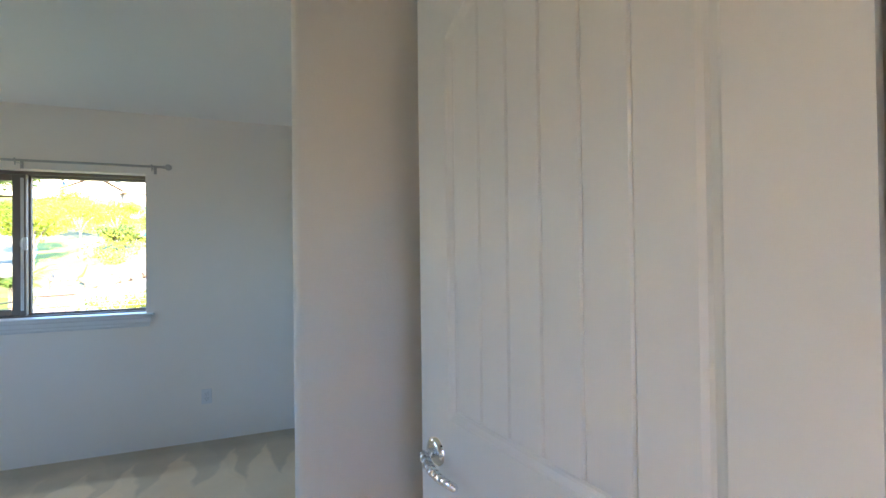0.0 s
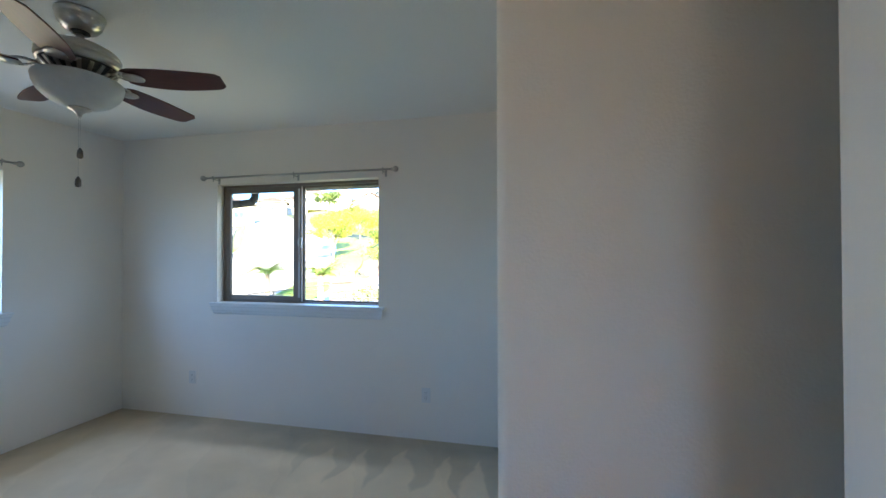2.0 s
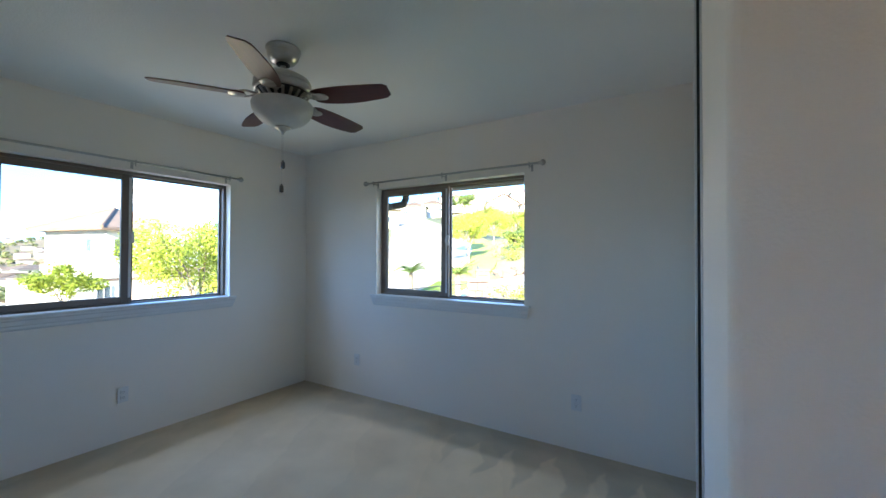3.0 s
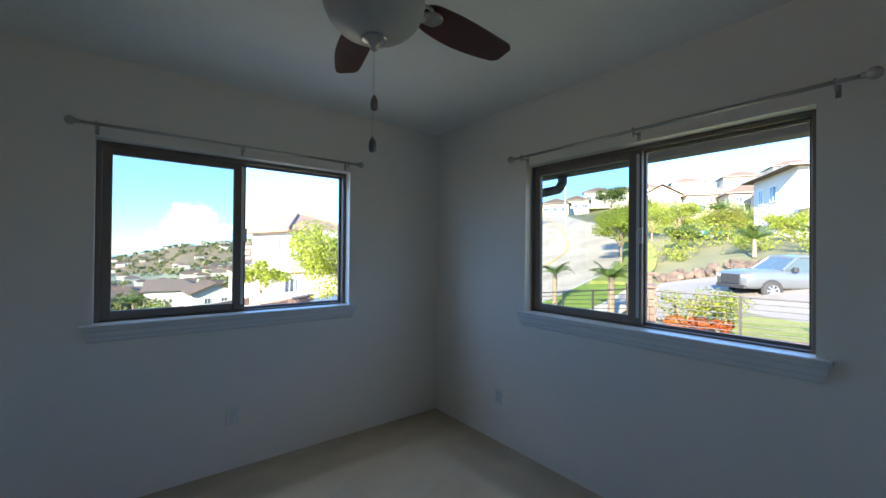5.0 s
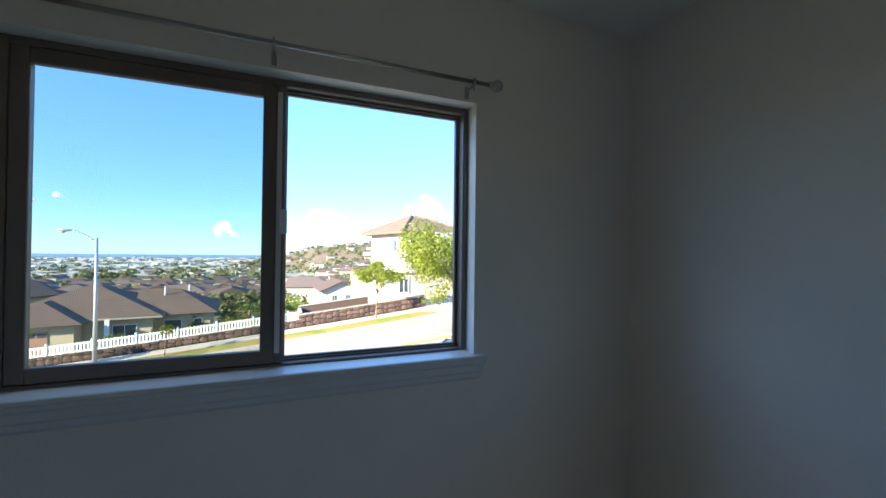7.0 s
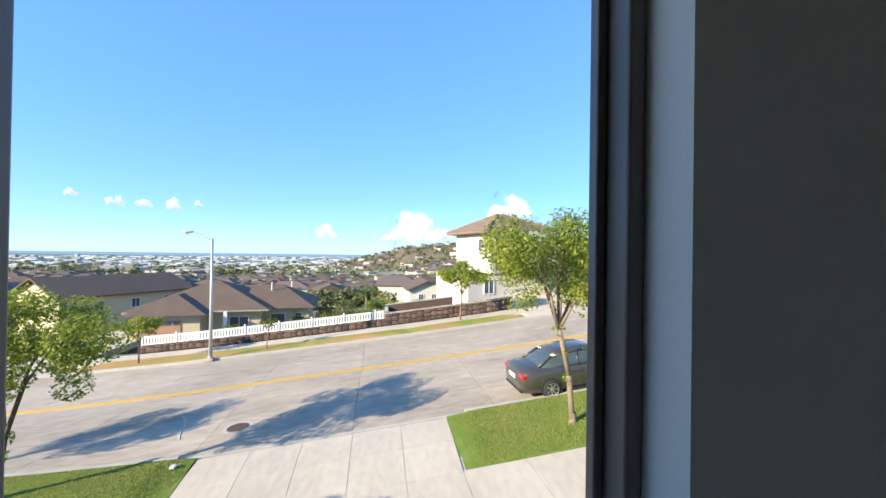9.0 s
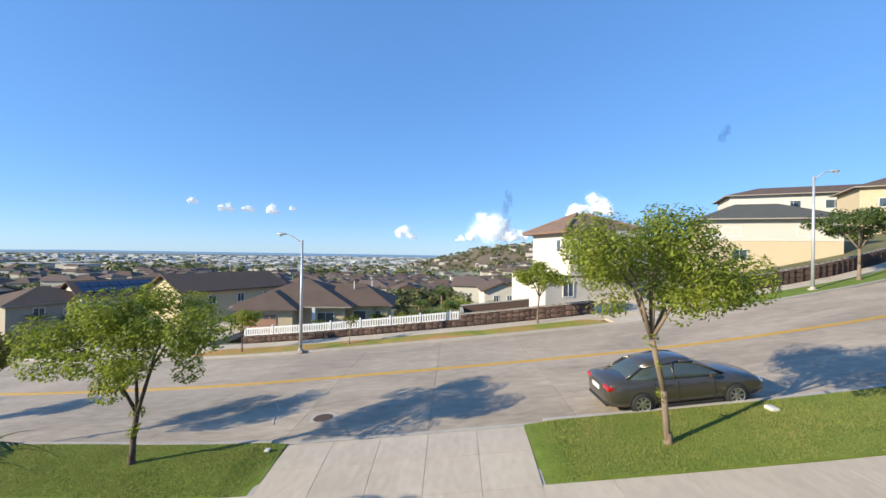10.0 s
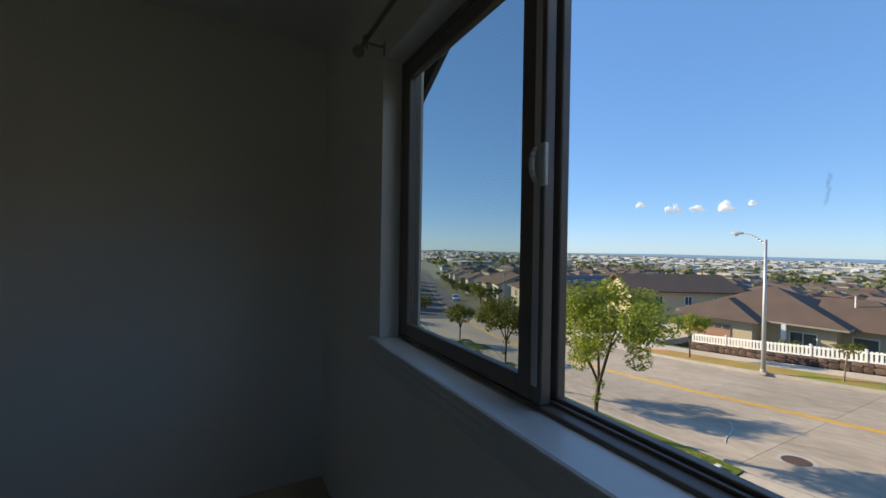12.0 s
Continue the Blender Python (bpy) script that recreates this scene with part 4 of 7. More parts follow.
lawn_piece("ground_verge", -46.0, -46.0, -30.0, -29.0, 0.13, "green grass verge farther downhill", M['lawn'], FARC - 0.21, FARC - 2.3)
bm = BM()
strip(bm, const(FARC - 2.32), const(FARC - 4.0), -46, 60, 0.13, 0.22)
strip(bm, const(FARC - 0.21), const(FARC - 2.31), -28.4, -20.4, 0.06, 0.16)
strip(bm, const(FARC - 4.02), const(FARC - 18.0), -27.5, -21.0, 0.05, 0.5)
strip(bm, const(FARC - 0.21), const(FARC - 2.31), 9.4, 14.6, 0.06, 0.16)
strip(bm, const(FARC - 4.02), const(FARC - 13.0), 9.4, 14.6, 0.12, 0.9)
structure(obj("pavement_far", bm, M['walk']), "pale concrete sidewalk and driveways across the street", "sidewalk")

M['manhole'] = mat("rusty_cast_iron", (0.12, 0.065, 0.045), (0.07, 0.045, 0.035), 6.0, 0.8, 0.2, bump=0.5, bump_scale=40)


def manhole_cover(x, y):
    th = math.degrees(math.atan(0.097))
    mh = empty("manhole_cover", pose(x, y, pave(x, y) - 0.02, th, 0, 0), "rusty round cast-iron manhole cover in the street", "manhole cover")
    bm = BM()
    lathe(bm, [(0.0, 0.03), (0.33, 0.03), (0.34, 0.02), (0.34, 0.0)], 32)
    part("lid", bm, M['manhole'], mh)
    bm = BM()
    lathe(bm, [(0.355, 0.0), (0.355, 0.028), (0.47, 0.026), (0.48, 0.0)], 32)
    part("ring", bm, M['curb'], mh, "worn ring set in the paving")
    return mh


manhole_cover(-13.75, -5.75)

# ---- stone wall and picket fence across the street ----
M['lava'] = mat("brown_lava_stone", (0.155, 0.095, 0.070), (0.075, 0.048, 0.040), 1.2, 0.95, fine=14, fine_amt=0.35, bump=0.8, bump_scale=20, per_object=0.35)
M['mortar'] = mat("dark_mortar", (0.07, 0.055, 0.048), (0.05, 0.04, 0.036), 4.0, 0.95)
M['cap'] = mat("wall_cap_concrete", (0.40, 0.36, 0.31), (0.32, 0.28, 0.24), 2.0, 0.9)
M['vinyl'] = mat("white_vinyl_fence", (0.80, 0.80, 0.78), (0.76, 0.76, 0.74), 3.0, 0.4)
WALL_O = FARC - 4.25


def stone_wall(y0, y1, h, cap, name, label):
    bm = BM()
    strip(bm, const(WALL_O - 0.04), const(WALL_O - 0.30), y0, y1, h - 0.03, h + 0.6, 1.5)
    w = structure(obj(name, bm, M['mortar']), label, "stone wall")
    if cap:
        bm = BM()
        strip(bm, const(WALL_O + 0.03), const(WALL_O - 0.36), y0, y1, h + 0.05, 0.075, 1.5)
        part("coping", bm, M['cap'], w, "pale coping course")
    return w


wall_a = stone_wall(-17.4, -0.6, 0.60, False, "wall_stone", "low brown lava-stone wall under a white fence")
wall_b = stone_wall(-0.6, 9.1, 1.02, True, "wall_stone_upper", "brown lava-stone garden wall with a pale coping")
wall_c = stone_wall(15.0, 44, 1.15, True, "wall_stone_far", "lava-stone wall farther uphill")

M['redearth'] = mat("red_brown_masonry", (0.135, 0.085, 0.062), (0.09, 0.06, 0.047), 1.0, 0.95, fine=8, fine_amt=0.3, bump=0.6, bump_scale=14)
bm = BM()
strip(bm, const(WALL_O - 3.4), const(WALL_O - 3.7), -0.5, 5.2, 1.20, 2.2, 1.5)
rw = structure(obj("wall_retaining", bm, M['redearth']), "red-brown retaining wall behind the stone garden wall", "retaining wall")
bm = BM()
strip(bm, const(WALL_O - 3.35), const(WALL_O - 3.75), -0.5, 5.2, 1.27, 0.065, 1.5)
part("coping", bm, M['cap'], rw, "pale coping course")
bm = BM()
strip(bm, const(WALL_O - 0.32), const(WALL_O - 3.38), -0.58, -0.32, 1.12, 1.8, 1.5)
part("end_wall", bm, M['cap'], rw, "pale end wall")

stone_meshes = []
for i in range(8):
    bm = BM()
    bmesh.ops.create_icosphere(bm, subdivisions=1, radius=0.5)
    for v in bm.verts:
        p = v.co.copy()
        p = Vector((max(-0.36, min(0.36, p.x * 1.2)), max(-0.40, min(0.40, p.y * 1.2)), max(-0.38, min(0.38, p.z * 1.2))))
        v.co = p * (1 + 0.16 * noise.noise((v.co.x * 2 + i * 7, v.co.y * 2, v.co.z * 2)))
    me = bpy.data.meshes.new("stone")
    bm.to_mesh(me)
    bm.free()
    me.materials.append(M['lava'])
    stone_meshes.append(me)

rng = random.Random(4)
for w, y0, y1, h in ((wall_a, -17.4, -0.6, 0.58), (wall_b, -0.6, 9.1, 1.0)):
    y = y0
    while y < y1:
        wd = rng.uniform(0.36, 0.60)
        z = 0.0
        while z < h - 0.05:
            hh = min(rng.uniform(0.26, 0.46), h - z)
            st = new("stone", rng.choice(stone_meshes))
            yy = y + wd / 2
            xx = road_x(yy) + WALL_O - 0.06
            st.parent = w
            st.matrix_world = Matrix.LocRotScale((xx, yy, pave(xx, yy) + 0.10 + z + hh / 2), Euler((rng.uniform(-0.15, 0.15), 0, 0)), (0.22, wd * 1.30, hh * 1.28))
            z += hh
        y += wd
bm = BM()
y = 15.0
while y < 44:
    wd = rng.uniform(0.5, 0.8)
    z = 0
    while z < 1.1:
        hh = min(rng.uniform(0.35, 0.5), 1.12 - z)
        yy = y + wd / 2
        xx = road_x(yy) + WALL_O - 0.04
        zz = pave(xx, yy) + 0.10 + z
        box(bm, xx - 0.06, xx + 0.05 + rng.uniform(-0.015, 0.025), yy - wd / 2 + 0.015, yy + wd / 2 - 0.015, zz + 0.012, zz + hh - 0.012, 0.03)
        z += hh
    y += wd
ob = part("stone_courses", bm, M['lava'], wall_c)
tagged(ob, kind="stuff")

fence = empty("picket_fence", pose(0, 0, 0), "white vinyl picket fence standing on the low stone wall", "fence")
pk = BM()
box(pk, -0.018, 0.018, -0.058, 0.058, 0.03, 0.66, 0.006)
pk_me = bpy.data.meshes.new("picket")
pk.to_mesh(pk_me)
pk.free()
pk_me.materials.append(M['vinyl'])
po = BM()
box(po, -0.06, 0.06, -0.06, 0.06, 0.0, 0.73, 0.008)
lathe(po, [(0.085, 0.73), (0.085, 0.755), (0.0, 0.80)], 4)
po_me = bpy.data.meshes.new("post")
po.to_mesh(po_me)
po.free()
po_me.materials.append(M['vinyl'])
FH = 0.62
y = -17.3
k = 0
while y <= -0.7:
    xx = road_x(y) + WALL_O - 0.15
    p = new("post" if k % 12 == 0 else "picket", po_me if k % 12 == 0 else pk_me)
    p.parent = fence
    p.matrix_world = pose(xx, y, pave(xx, y) + FH)
    y += 0.19
    k += 1
for z in (0.09, 0.57):
    bm = BM()
    strip(bm, const(WALL_O - 0.125), const(WALL_O - 0.175), -17.3, -0.7, FH + z + 0.05, 0.095, 1.5)
    part("rail", bm, M['vinyl'], fence)


# ---- street lamps ----
M['steel'] = mat("galvanised_steel", (0.52, 0.54, 0.55), (0.45, 0.47, 0.48), 3.0, 0.5, 0.4)


def street_lamp(x, y, h, turn, label):
    z0 = pave(x, y) + 0.12
    L = empty("street_lamp", pose(x, y, z0, 0, 0, turn), label, "street lamp", "street lamps")
    bm = BM()
    box(bm, -0.19, 0.19, -0.19, 0.19, -0.05, 0.10, 0.02)
    lathe(bm, [(0.15, 0.10), (0.13, 0.20), (0.105, 0.24)], 16)
    part("base", bm, M['curb'], L, "concrete and steel base")
    bm = BM()
    cyl(bm, 0.105, 0.065, (0, 0, 0.05), (0, 0, h), 16)
    part("pole", bm, M['steel'], L, "", True)
    bm = BM()
    prev = None
    for i in range(9):
        u = i / 8
        p = Vector((0, -1.15 * u, h - 0.25 + 0.62 * math.sin(u * math.pi * 0.5)))
        if prev:
            cyl(bm, 0.04, 0.038, prev, p, 10)
        prev = p
    part("arm", bm, M['steel'], L, "", True)
    bm = BM()
    lathe(bm, [(0.0, -0.36), (0.05, -0.34), (0.10, -0.22), (0.13, -0.02), (0.12, 0.16), (0.06, 0.28), (0.0, 0.30)], 16, m=pose(0, -1.38, h + 0.37, 90, 0, 0) @ Matrix.Diagonal((1.0, 0.65, 1, 1)))
    hd = part("lamp_head", bm, M['steel'], L, "cobra-head luminaire", True)
    bm = BM()
    lathe(bm, [(0.0, -0.13), (0.07, -0.11), (0.12, -0.02), (0.12, 0.0)], 16, (0, -1.42, h + 0.33))
    part("lens", bm, M['frost'], hd, "glass refractor", True)
    return L


street_lamp(-25.0, -11.0, 7.25, 0, "grey steel street lamp with a curved arm beside the verge")
street_lamp(road_x(22.8) + FARC - 0.9, 22.8, 7.6, 180, "grey steel street lamp on the uphill verge")


# ---- trees ----
def foliage_mat(name, a, b, trans=0.55):
    return mat(name, a, b, 0.8, 0.5, fine=5, fine_amt=0.3, per_island=0.35, trans=trans, spec=0.3)


M['leaf'] = foliage_mat("leaf_green", (0.34, 0.375, 0.055), (0.20, 0.26, 0.034))
M['leaf2'] = foliage_mat("leaf_mixed_green", (0.15, 0.19, 0.026), (0.19, 0.165, 0.026))
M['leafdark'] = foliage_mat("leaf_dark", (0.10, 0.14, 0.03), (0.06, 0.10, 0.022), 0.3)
M['palm'] = foliage_mat("palm_green", (0.13, 0.18, 0.035), (0.07, 0.115, 0.022), 0.35)
M['bark'] = mat("smooth_grey_brown_bark", (0.27, 0.20, 0.14), (0.17, 0.125, 0.09), 4.0, 0.9, fine=30, fine_amt=0.3, bump=0.6, bump_scale=35)
M['darkbark'] = mat("dark_bark", (0.13, 0.095, 0.07), (0.085, 0.062, 0.045), 4.0, 0.9, fine=30, fine_amt=0.3, bump=0.6, bump_scale=35)


def leaf_mesh(name, clumps, count, size, material, seed, flat=0.6):
    """Many small folded leaves strewn over round clumps."""
    rg = random.Random(seed)
    vs, fs = [], []
    weights = [c[3] ** 2 for c in clumps]
    for _ in range(count):
        cx, cy, cz, r = rg.choices(clumps, weights)[0]
        while True:
            d = Vector((rg.uniform(-1, 1), rg.uniform(-1, 1), rg.uniform(-1, 1)))
            if 0.05 < d.length < 1:
                break
        d = d.normalized() * (d.length ** 0.45)
        p = Vector((cx + d.x * r, cy + d.y * r, cz + d.z * r * flat))
        nrm = (d * 0.8 + Vector((rg.uniform(-.8, .8), rg.uniform(-.8, .8), rg.uniform(0.1, 1.1)))).normalized()
        t = nrm.orthogonal().normalized()
        t = Matrix.Rotation(rg.uniform(0, 6.28), 3, nrm) @ t
        b = nrm.cross(t)
        s = size * rg.uniform(0.6, 1.35)
        i = len(vs)
        vs += [p - t * s, p + b * s * 0.42 - nrm * s * 0.12, p + t * s - nrm * s * 0.3, p - b * s * 0.42 - nrm * s * 0.12]
        fs.append((i, i + 1, i + 2, i + 3))
    me = bpy.data.meshes.new(name)
    me.from_pydata(vs, [], fs)
    me.materials.append(material)
    return new(name, me)


def tree(x, y, z, h, crown_r, fork, seed, label, leafm, barkm, leaves=5200, leaf=0.085, trunk=0.10, lean=(0, 0), sprouts=0, squash=0.62, nl=6, low=0.0):
    rg = random.Random(seed)
    t = empty("street_tree", pose(x, y, z), label, "tree", "street trees")
    bm = BM()
    pts = [Vector((0, 0, -0.15)), Vector((lean[0] * 0.3, lean[1] * 0.3, fork * 0.5)), Vector((lean[0], lean[1], fork))]
    r = [trunk, trunk * 0.85, trunk * 0.78]
    lathe(bm, [(trunk * 1.7, -0.05), (trunk * 1.15, 0.12), (trunk, 0.3)], 10)
    for i in range(2):
        cyl(bm, r[i], r[i + 1], pts[i], pts[i + 1], 10)
    clumps = []
    top = pts[2]
    ch = h - fork
    tips = []
    for i in range(nl):
        a = 2 * math.pi * (i + rg.uniform(-0.25, 0.25)) / nl
        out = crown_r * rg.uniform(0.42, 0.66)
        up = ch * rg.uniform(0.40, 0.72)
        if i == 0:
            out, up = crown_r * 0.15, ch * 0.72
        a1 = top + Vector((math.cos(a) * out * 0.45, math.sin(a) * out * 0.45, up * 0.62))
        a2 = top + Vector((math.cos(a) * out, math.sin(a) * out, up))
        cyl(bm, trunk * 0.60, trunk * 0.40, top - Vector((0, 0, 0.06)), a1, 8)
        cyl(bm, trunk * 0.42, trunk * 0.22, a1 - (a1 - top) * 0.03, a2, 7)
        tips.append((a1, a2))
        for k in range(3):
            b = a + rg.uniform(-1.0, 1.0)
            a3 = a2 + Vector((math.cos(b), math.sin(b), rg.uniform(-0.1, 0.5))) * crown_r * rg.uniform(0.22, 0.42)
            cyl(bm, trunk * 0.20, trunk * 0.08, a2 - (a2 - a1) * rg.uniform(0, 0.3), a3, 5)
            clumps.append((*a3, crown_r * rg.uniform(0.20, 0.36)))
        clumps.append((*a2, crown_r * rg.uniform(0.24, 0.38)))
    for _ in range(max(nl, 6) * 9):
        while True:
            q = Vector((rg.uniform(-1, 1), rg.uniform(-1, 1), rg.uniform(-1, 1)))
            if 0.35 < q.length < 1.0:
                break
        taper = 1.0 - 0.25 * max(0, q.z)
        clumps.append((top.x + q.x * crown_r * 0.86 * taper, top.y + q.y * crown_r * 0.86 * taper, fork + ch * (0.57 - low + (0.36 + low) * q.z), crown_r * rg.uniform(0.12, 0.21)))
    part_ob = part("trunk", bm, barkm, t, "", True)
    for i in range(sprouts):
        zz = rg.uniform(0.4, 0.75) * fork
        clumps.append((lean[0] * zz / fork + rg.uniform(-.1, .1), lean[1] * zz / fork + rg.uniform(-.1, .1), zz, 0.13))
        if i == 0:
            clumps.append((top.x, top.y, fork * 0.98, 0.20))
    cr = leaf_mesh("crown", clumps, leaves, leaf, leafm, seed + 50, squash)
    cr.parent = t
    return t


def ground_at(x, y):
    return pave(x, y) + 0.12


tree(-9.75, 4.2, ground_at(-9.75, 4.2), 6.0, 2.2, 2.65, 11, "leafy street tree with a pale leaning trunk on the verge lawn", M['leaf'], M['bark'], 21000, 0.053, 0.085, (-0.05, -0.42), 3, 0.9, 7, 0.07)
tree(-10.6, -10.1, ground_at(-10.6, -10.1), 5.25, 2.25, 1.5, 23, "spreading street tree with a dark forked trunk on the verge lawn", M['leaf'], M['darkbark'], 21000, 0.054, 0.085, (-0.02, 0.12), 3, 0.9, 4, 0.02)
tree(-11.6, -16.3, ground_at(-11.6, -16.3), 4.1, 1.75, 1.9, 31, "street tree with autumn-tinted leaves on the verge lawn", M['leaf2'], M['darkbark'], 9000, 0.06, 0.06, (0.05, 0.1), 1, 0.7, 5)
tree(-26.4, -15.6, ground_at(-26.4, -15.6), 3.0, 1.1, 1.3, 41, "small young tree before the white fence", M['leaf'], M['darkbark'], 1800, 0.09, 0.05, (0, 0), 0, 0.75, 5)
tree(-26.0, -8.1, ground_at(-26.0, -8.1), 1.9, 0.55, 1.3, 43, "spindly sapling before the stone wall", M['leaf2'], M['bark'], 160, 0.08, 0.035, (0.02, 0.1), 0, 0.7, 4)
tree(-27.6, 4.8, ground_at(-27.6, 4.8), 4.6, 1.75, 1.9, 47, "small tree with several slender stems on the far verge", M['leaf'], M['bark'], 4200, 0.10, 0.07, (0, 0.1), 0, 0.65, 6)
tree(road_x(27) + FARC - 1.3, 27.0, ground_at(road_x(27) + FARC - 1.3, 27), 5.2, 2.6, 2.2, 53, "dark broad tree on the uphill verge", M['leafdark'], M['bark'], 4500, 0.12, 0.11, (0, 0), 0, 0.6, 6)
tree(-14.2, -24.8, ground_at(-14.2, -24.8), 3.4, 1.2, 1.6, 59, "small street tree down the street", M['leaf2'], M['darkbark'], 1500, 0.10, 0.06, (0, 0), 0, 0.7, 5)
tree(road_x(-33) + NEAR + 1.6, -33, ground_at(road_x(-33) + NEAR + 1.6, -33), 4.2, 1.6, 1.7, 61, "street tree down the street", M['leaf2'], M['darkbark'], 1800, 0.11, 0.07, (0, 0), 0, 0.7, 5)


# ---- houses ----
M['white'] = mat("white_stucco", (0.66, 0.61, 0.53), (0.60, 0.555, 0.48), 0.8, 0.9, fine=10, fine_amt=0.15, bump=0.3, bump_scale=60)
M['cream'] = mat("cream_stucco", (0.62, 0.50, 0.33), (0.56, 0.45, 0.30), 0.8, 0.9, fine=10, fine_amt=0.15, bump=0.3, bump_scale=60)
M['greywall'] = mat("grey_beige_siding", (0.42, 0.37, 0.30), (0.36, 0.32, 0.26), 0.8, 0.9, fine=10, fine_amt=0.15)
M['tileroof'] = mat("brown_tile_roof", (0.25, 0.155, 0.108), (0.165, 0.108, 0.080), 0.8, 0.9, fine=4, fine_amt=0.4, bump=0.7, bump_scale=5, stretch=(1, 1, 4))
M['darkroof'] = mat("dark_brown_roof", (0.145, 0.092, 0.064), (0.098, 0.066, 0.048), 0.8, 0.9, fine=4, fine_amt=0.4, bump=0.5, bump_scale=6)
M['brownroof'] = mat("dull_brown_shingle_roof", (0.155, 0.100, 0.070), (0.110, 0.074, 0.053), 0.8, 0.9, fine=4, fine_amt=0.4, bump=0.6, bump_scale=6)
M['tan'] = mat("tan_stucco_wall", (0.46, 0.385, 0.30), (0.38, 0.32, 0.25), 0.5, 0.9, fine=8, fine_amt=0.2)
M['greyroof'] = mat("grey_green_roof", (0.10, 0.10, 0.085), (0.075, 0.075, 0.065), 0.8, 0.9, fine=4, fine_amt=0.4, bump=0.5, bump_scale=6)
M['winglass'] = mat("dark_window_glass", (0.09, 0.12, 0.14), (0.05, 0.07, 0.09), 1.0, 0.08, spec=0.8)
M['garage'] = mat("salmon_garage_door", (0.50, 0.27, 0.17), (0.45, 0.25, 0.16), 2.0, 0.6)
M['solar'] = mat("solar_panel", (0.012, 0.022, 0.055), (0.02, 0.03, 0.07), 2.0, 0.15, spec=0.7)


def house(x, y, z, w, d, h, turn, label, wallm, roofm, roof="hip", pitch=0.38, over=0.55, wins=(), name="house", group="", sub=0.8, fascia=True):
    """Origin at the ground's centre. Local +x is the front, w runs along local y, d along local x. wins: (side, along, sill, width, height)."""
    H = empty(name, pose(x, y, z, 0, 0, turn), label, "house", group)
    bm = BM()
    box(bm, -d / 2, d / 2, -w / 2, w / 2, -sub - 2.0, h)
    if roof == "gable":
        rz = h + pitch * w / 2
        for xx in (-d / 2 + 0.001, d / 2 - 0.001):
            a = [bm.verts.new(p) for p in ((xx, -w / 2, h), (xx, w / 2, h), (xx, 0, rz))]
            bm.faces.new(a)
    part("wall", bm, wallm, H)
    bm = BM()
    X, Y = d / 2 + over, w / 2 + over
    t = 0.16
    if roof == "hip":
        k = min(X, Y)
        rz = h + pitch * k
        if Y >= X:
            r0, r1 = (0, -(Y - X), rz), (0, Y - X + 0.01, rz)
        else:
            r0, r1 = (-(X - Y), 0, rz), (X - Y, 0, rz)
        c = [(-X, -Y, h), (X, -Y, h), (X, Y, h), (-X, Y, h)]
        V = [bm.verts.new(p) for p in c]
        Bv = [bm.verts.new((p[0], p[1], p[2] - t)) for p in c]
        R0, R1 = bm.verts.new(r0), bm.verts.new(r1)
        if Y >= X:
            fs = [(V[0], V[1], R0), (V[1], V[2], R1, R0), (V[2], V[3], R1), (V[3], V[0], R0, R1)]
        else:
            fs = [(V[3], V[0], R0), (V[0], V[1], R1, R0), (V[1], V[2], R1), (V[2], V[3], R0, R1)]
        for f in fs:
            bm.faces.new(f)
        for i in range(4):
            j = (i + 1) % 4
            bm.faces.new((V[i], Bv[i], Bv[j], V[j]))
        bm.faces.new(Bv)
    else:
        rz = h + pitch * Y
        for sgn in (-1, 1):
            v = [bm.verts.new(p) for dz in (0.0, -t) for p in ((-X, 0, rz + 0.04 + dz), (X, 0, rz + 0.04 + dz), (X, sgn * Y, h - 0.02 + dz + pitch * 0), (-X, sgn * Y, h - 0.02 + dz))]
            for f in ((0, 1, 2, 3), (7, 6, 5, 4), (0, 4, 5, 1), (1, 5, 6, 2), (2, 6, 7, 3), (3, 7, 4, 0)):
                bm.faces.new([v[q] for q in f])
    bmesh.ops.recalc_face_normals(bm, faces=bm.faces)
    rf = part("roof", bm, roofm, H)
    if fascia and roof == "hip":
        bm = BM()
        for a, b in (((-X, -Y), (X, -Y)), ((X, -Y), (X, Y)), ((X, Y), (-X, Y)), ((-X, Y), (-X, -Y))):
            x0, x1 = sorted((a[0], b[0]))
            y0, y1 = sorted((a[1], b[1]))
            box(bm, x0 - 0.02, x1 + 0.02, y0 - 0.02, y1 + 0.02, h - t - 0.02, h - 0.03)
        part("eave_board", bm, M['cap'], rf, "pale eave board")
    for side, u, sill, ww, hh in wins:
        m = {0: pose(d / 2, u, sill, 0, 0, 90), 1: pose(u, w / 2, sill, 0, 0, 180), 2: pose(-d / 2, u, sill, 0, 0, -90), 3: pose(u, -w / 2, sill)}[side]
        bm = BM()
        for a in ((-ww / 2 - 0.07, -ww / 2, 0, hh), (ww / 2, ww / 2 + 0.07, 0, hh), (-ww / 2 - 0.07, ww / 2 + 0.07, -0.08, 0), (-ww / 2 - 0.07, ww / 2 + 0.07, hh, hh + 0.07), (-0.025, 0.025, 0, hh)):
            box(bm, a[0], a[1], -0.06, 0.01, a[2], a[3])
        wf = part("window", bm, M['vinyl'], H, "white-framed window")
        wf.matrix_local = m
        bm = BM()
        box(bm, -ww / 2 + 0.002, ww / 2 - 0.002, -0.025, 0.02, 0.002, hh - 0.002)
        part("pane", bm, M['winglass'], wf)
    return H


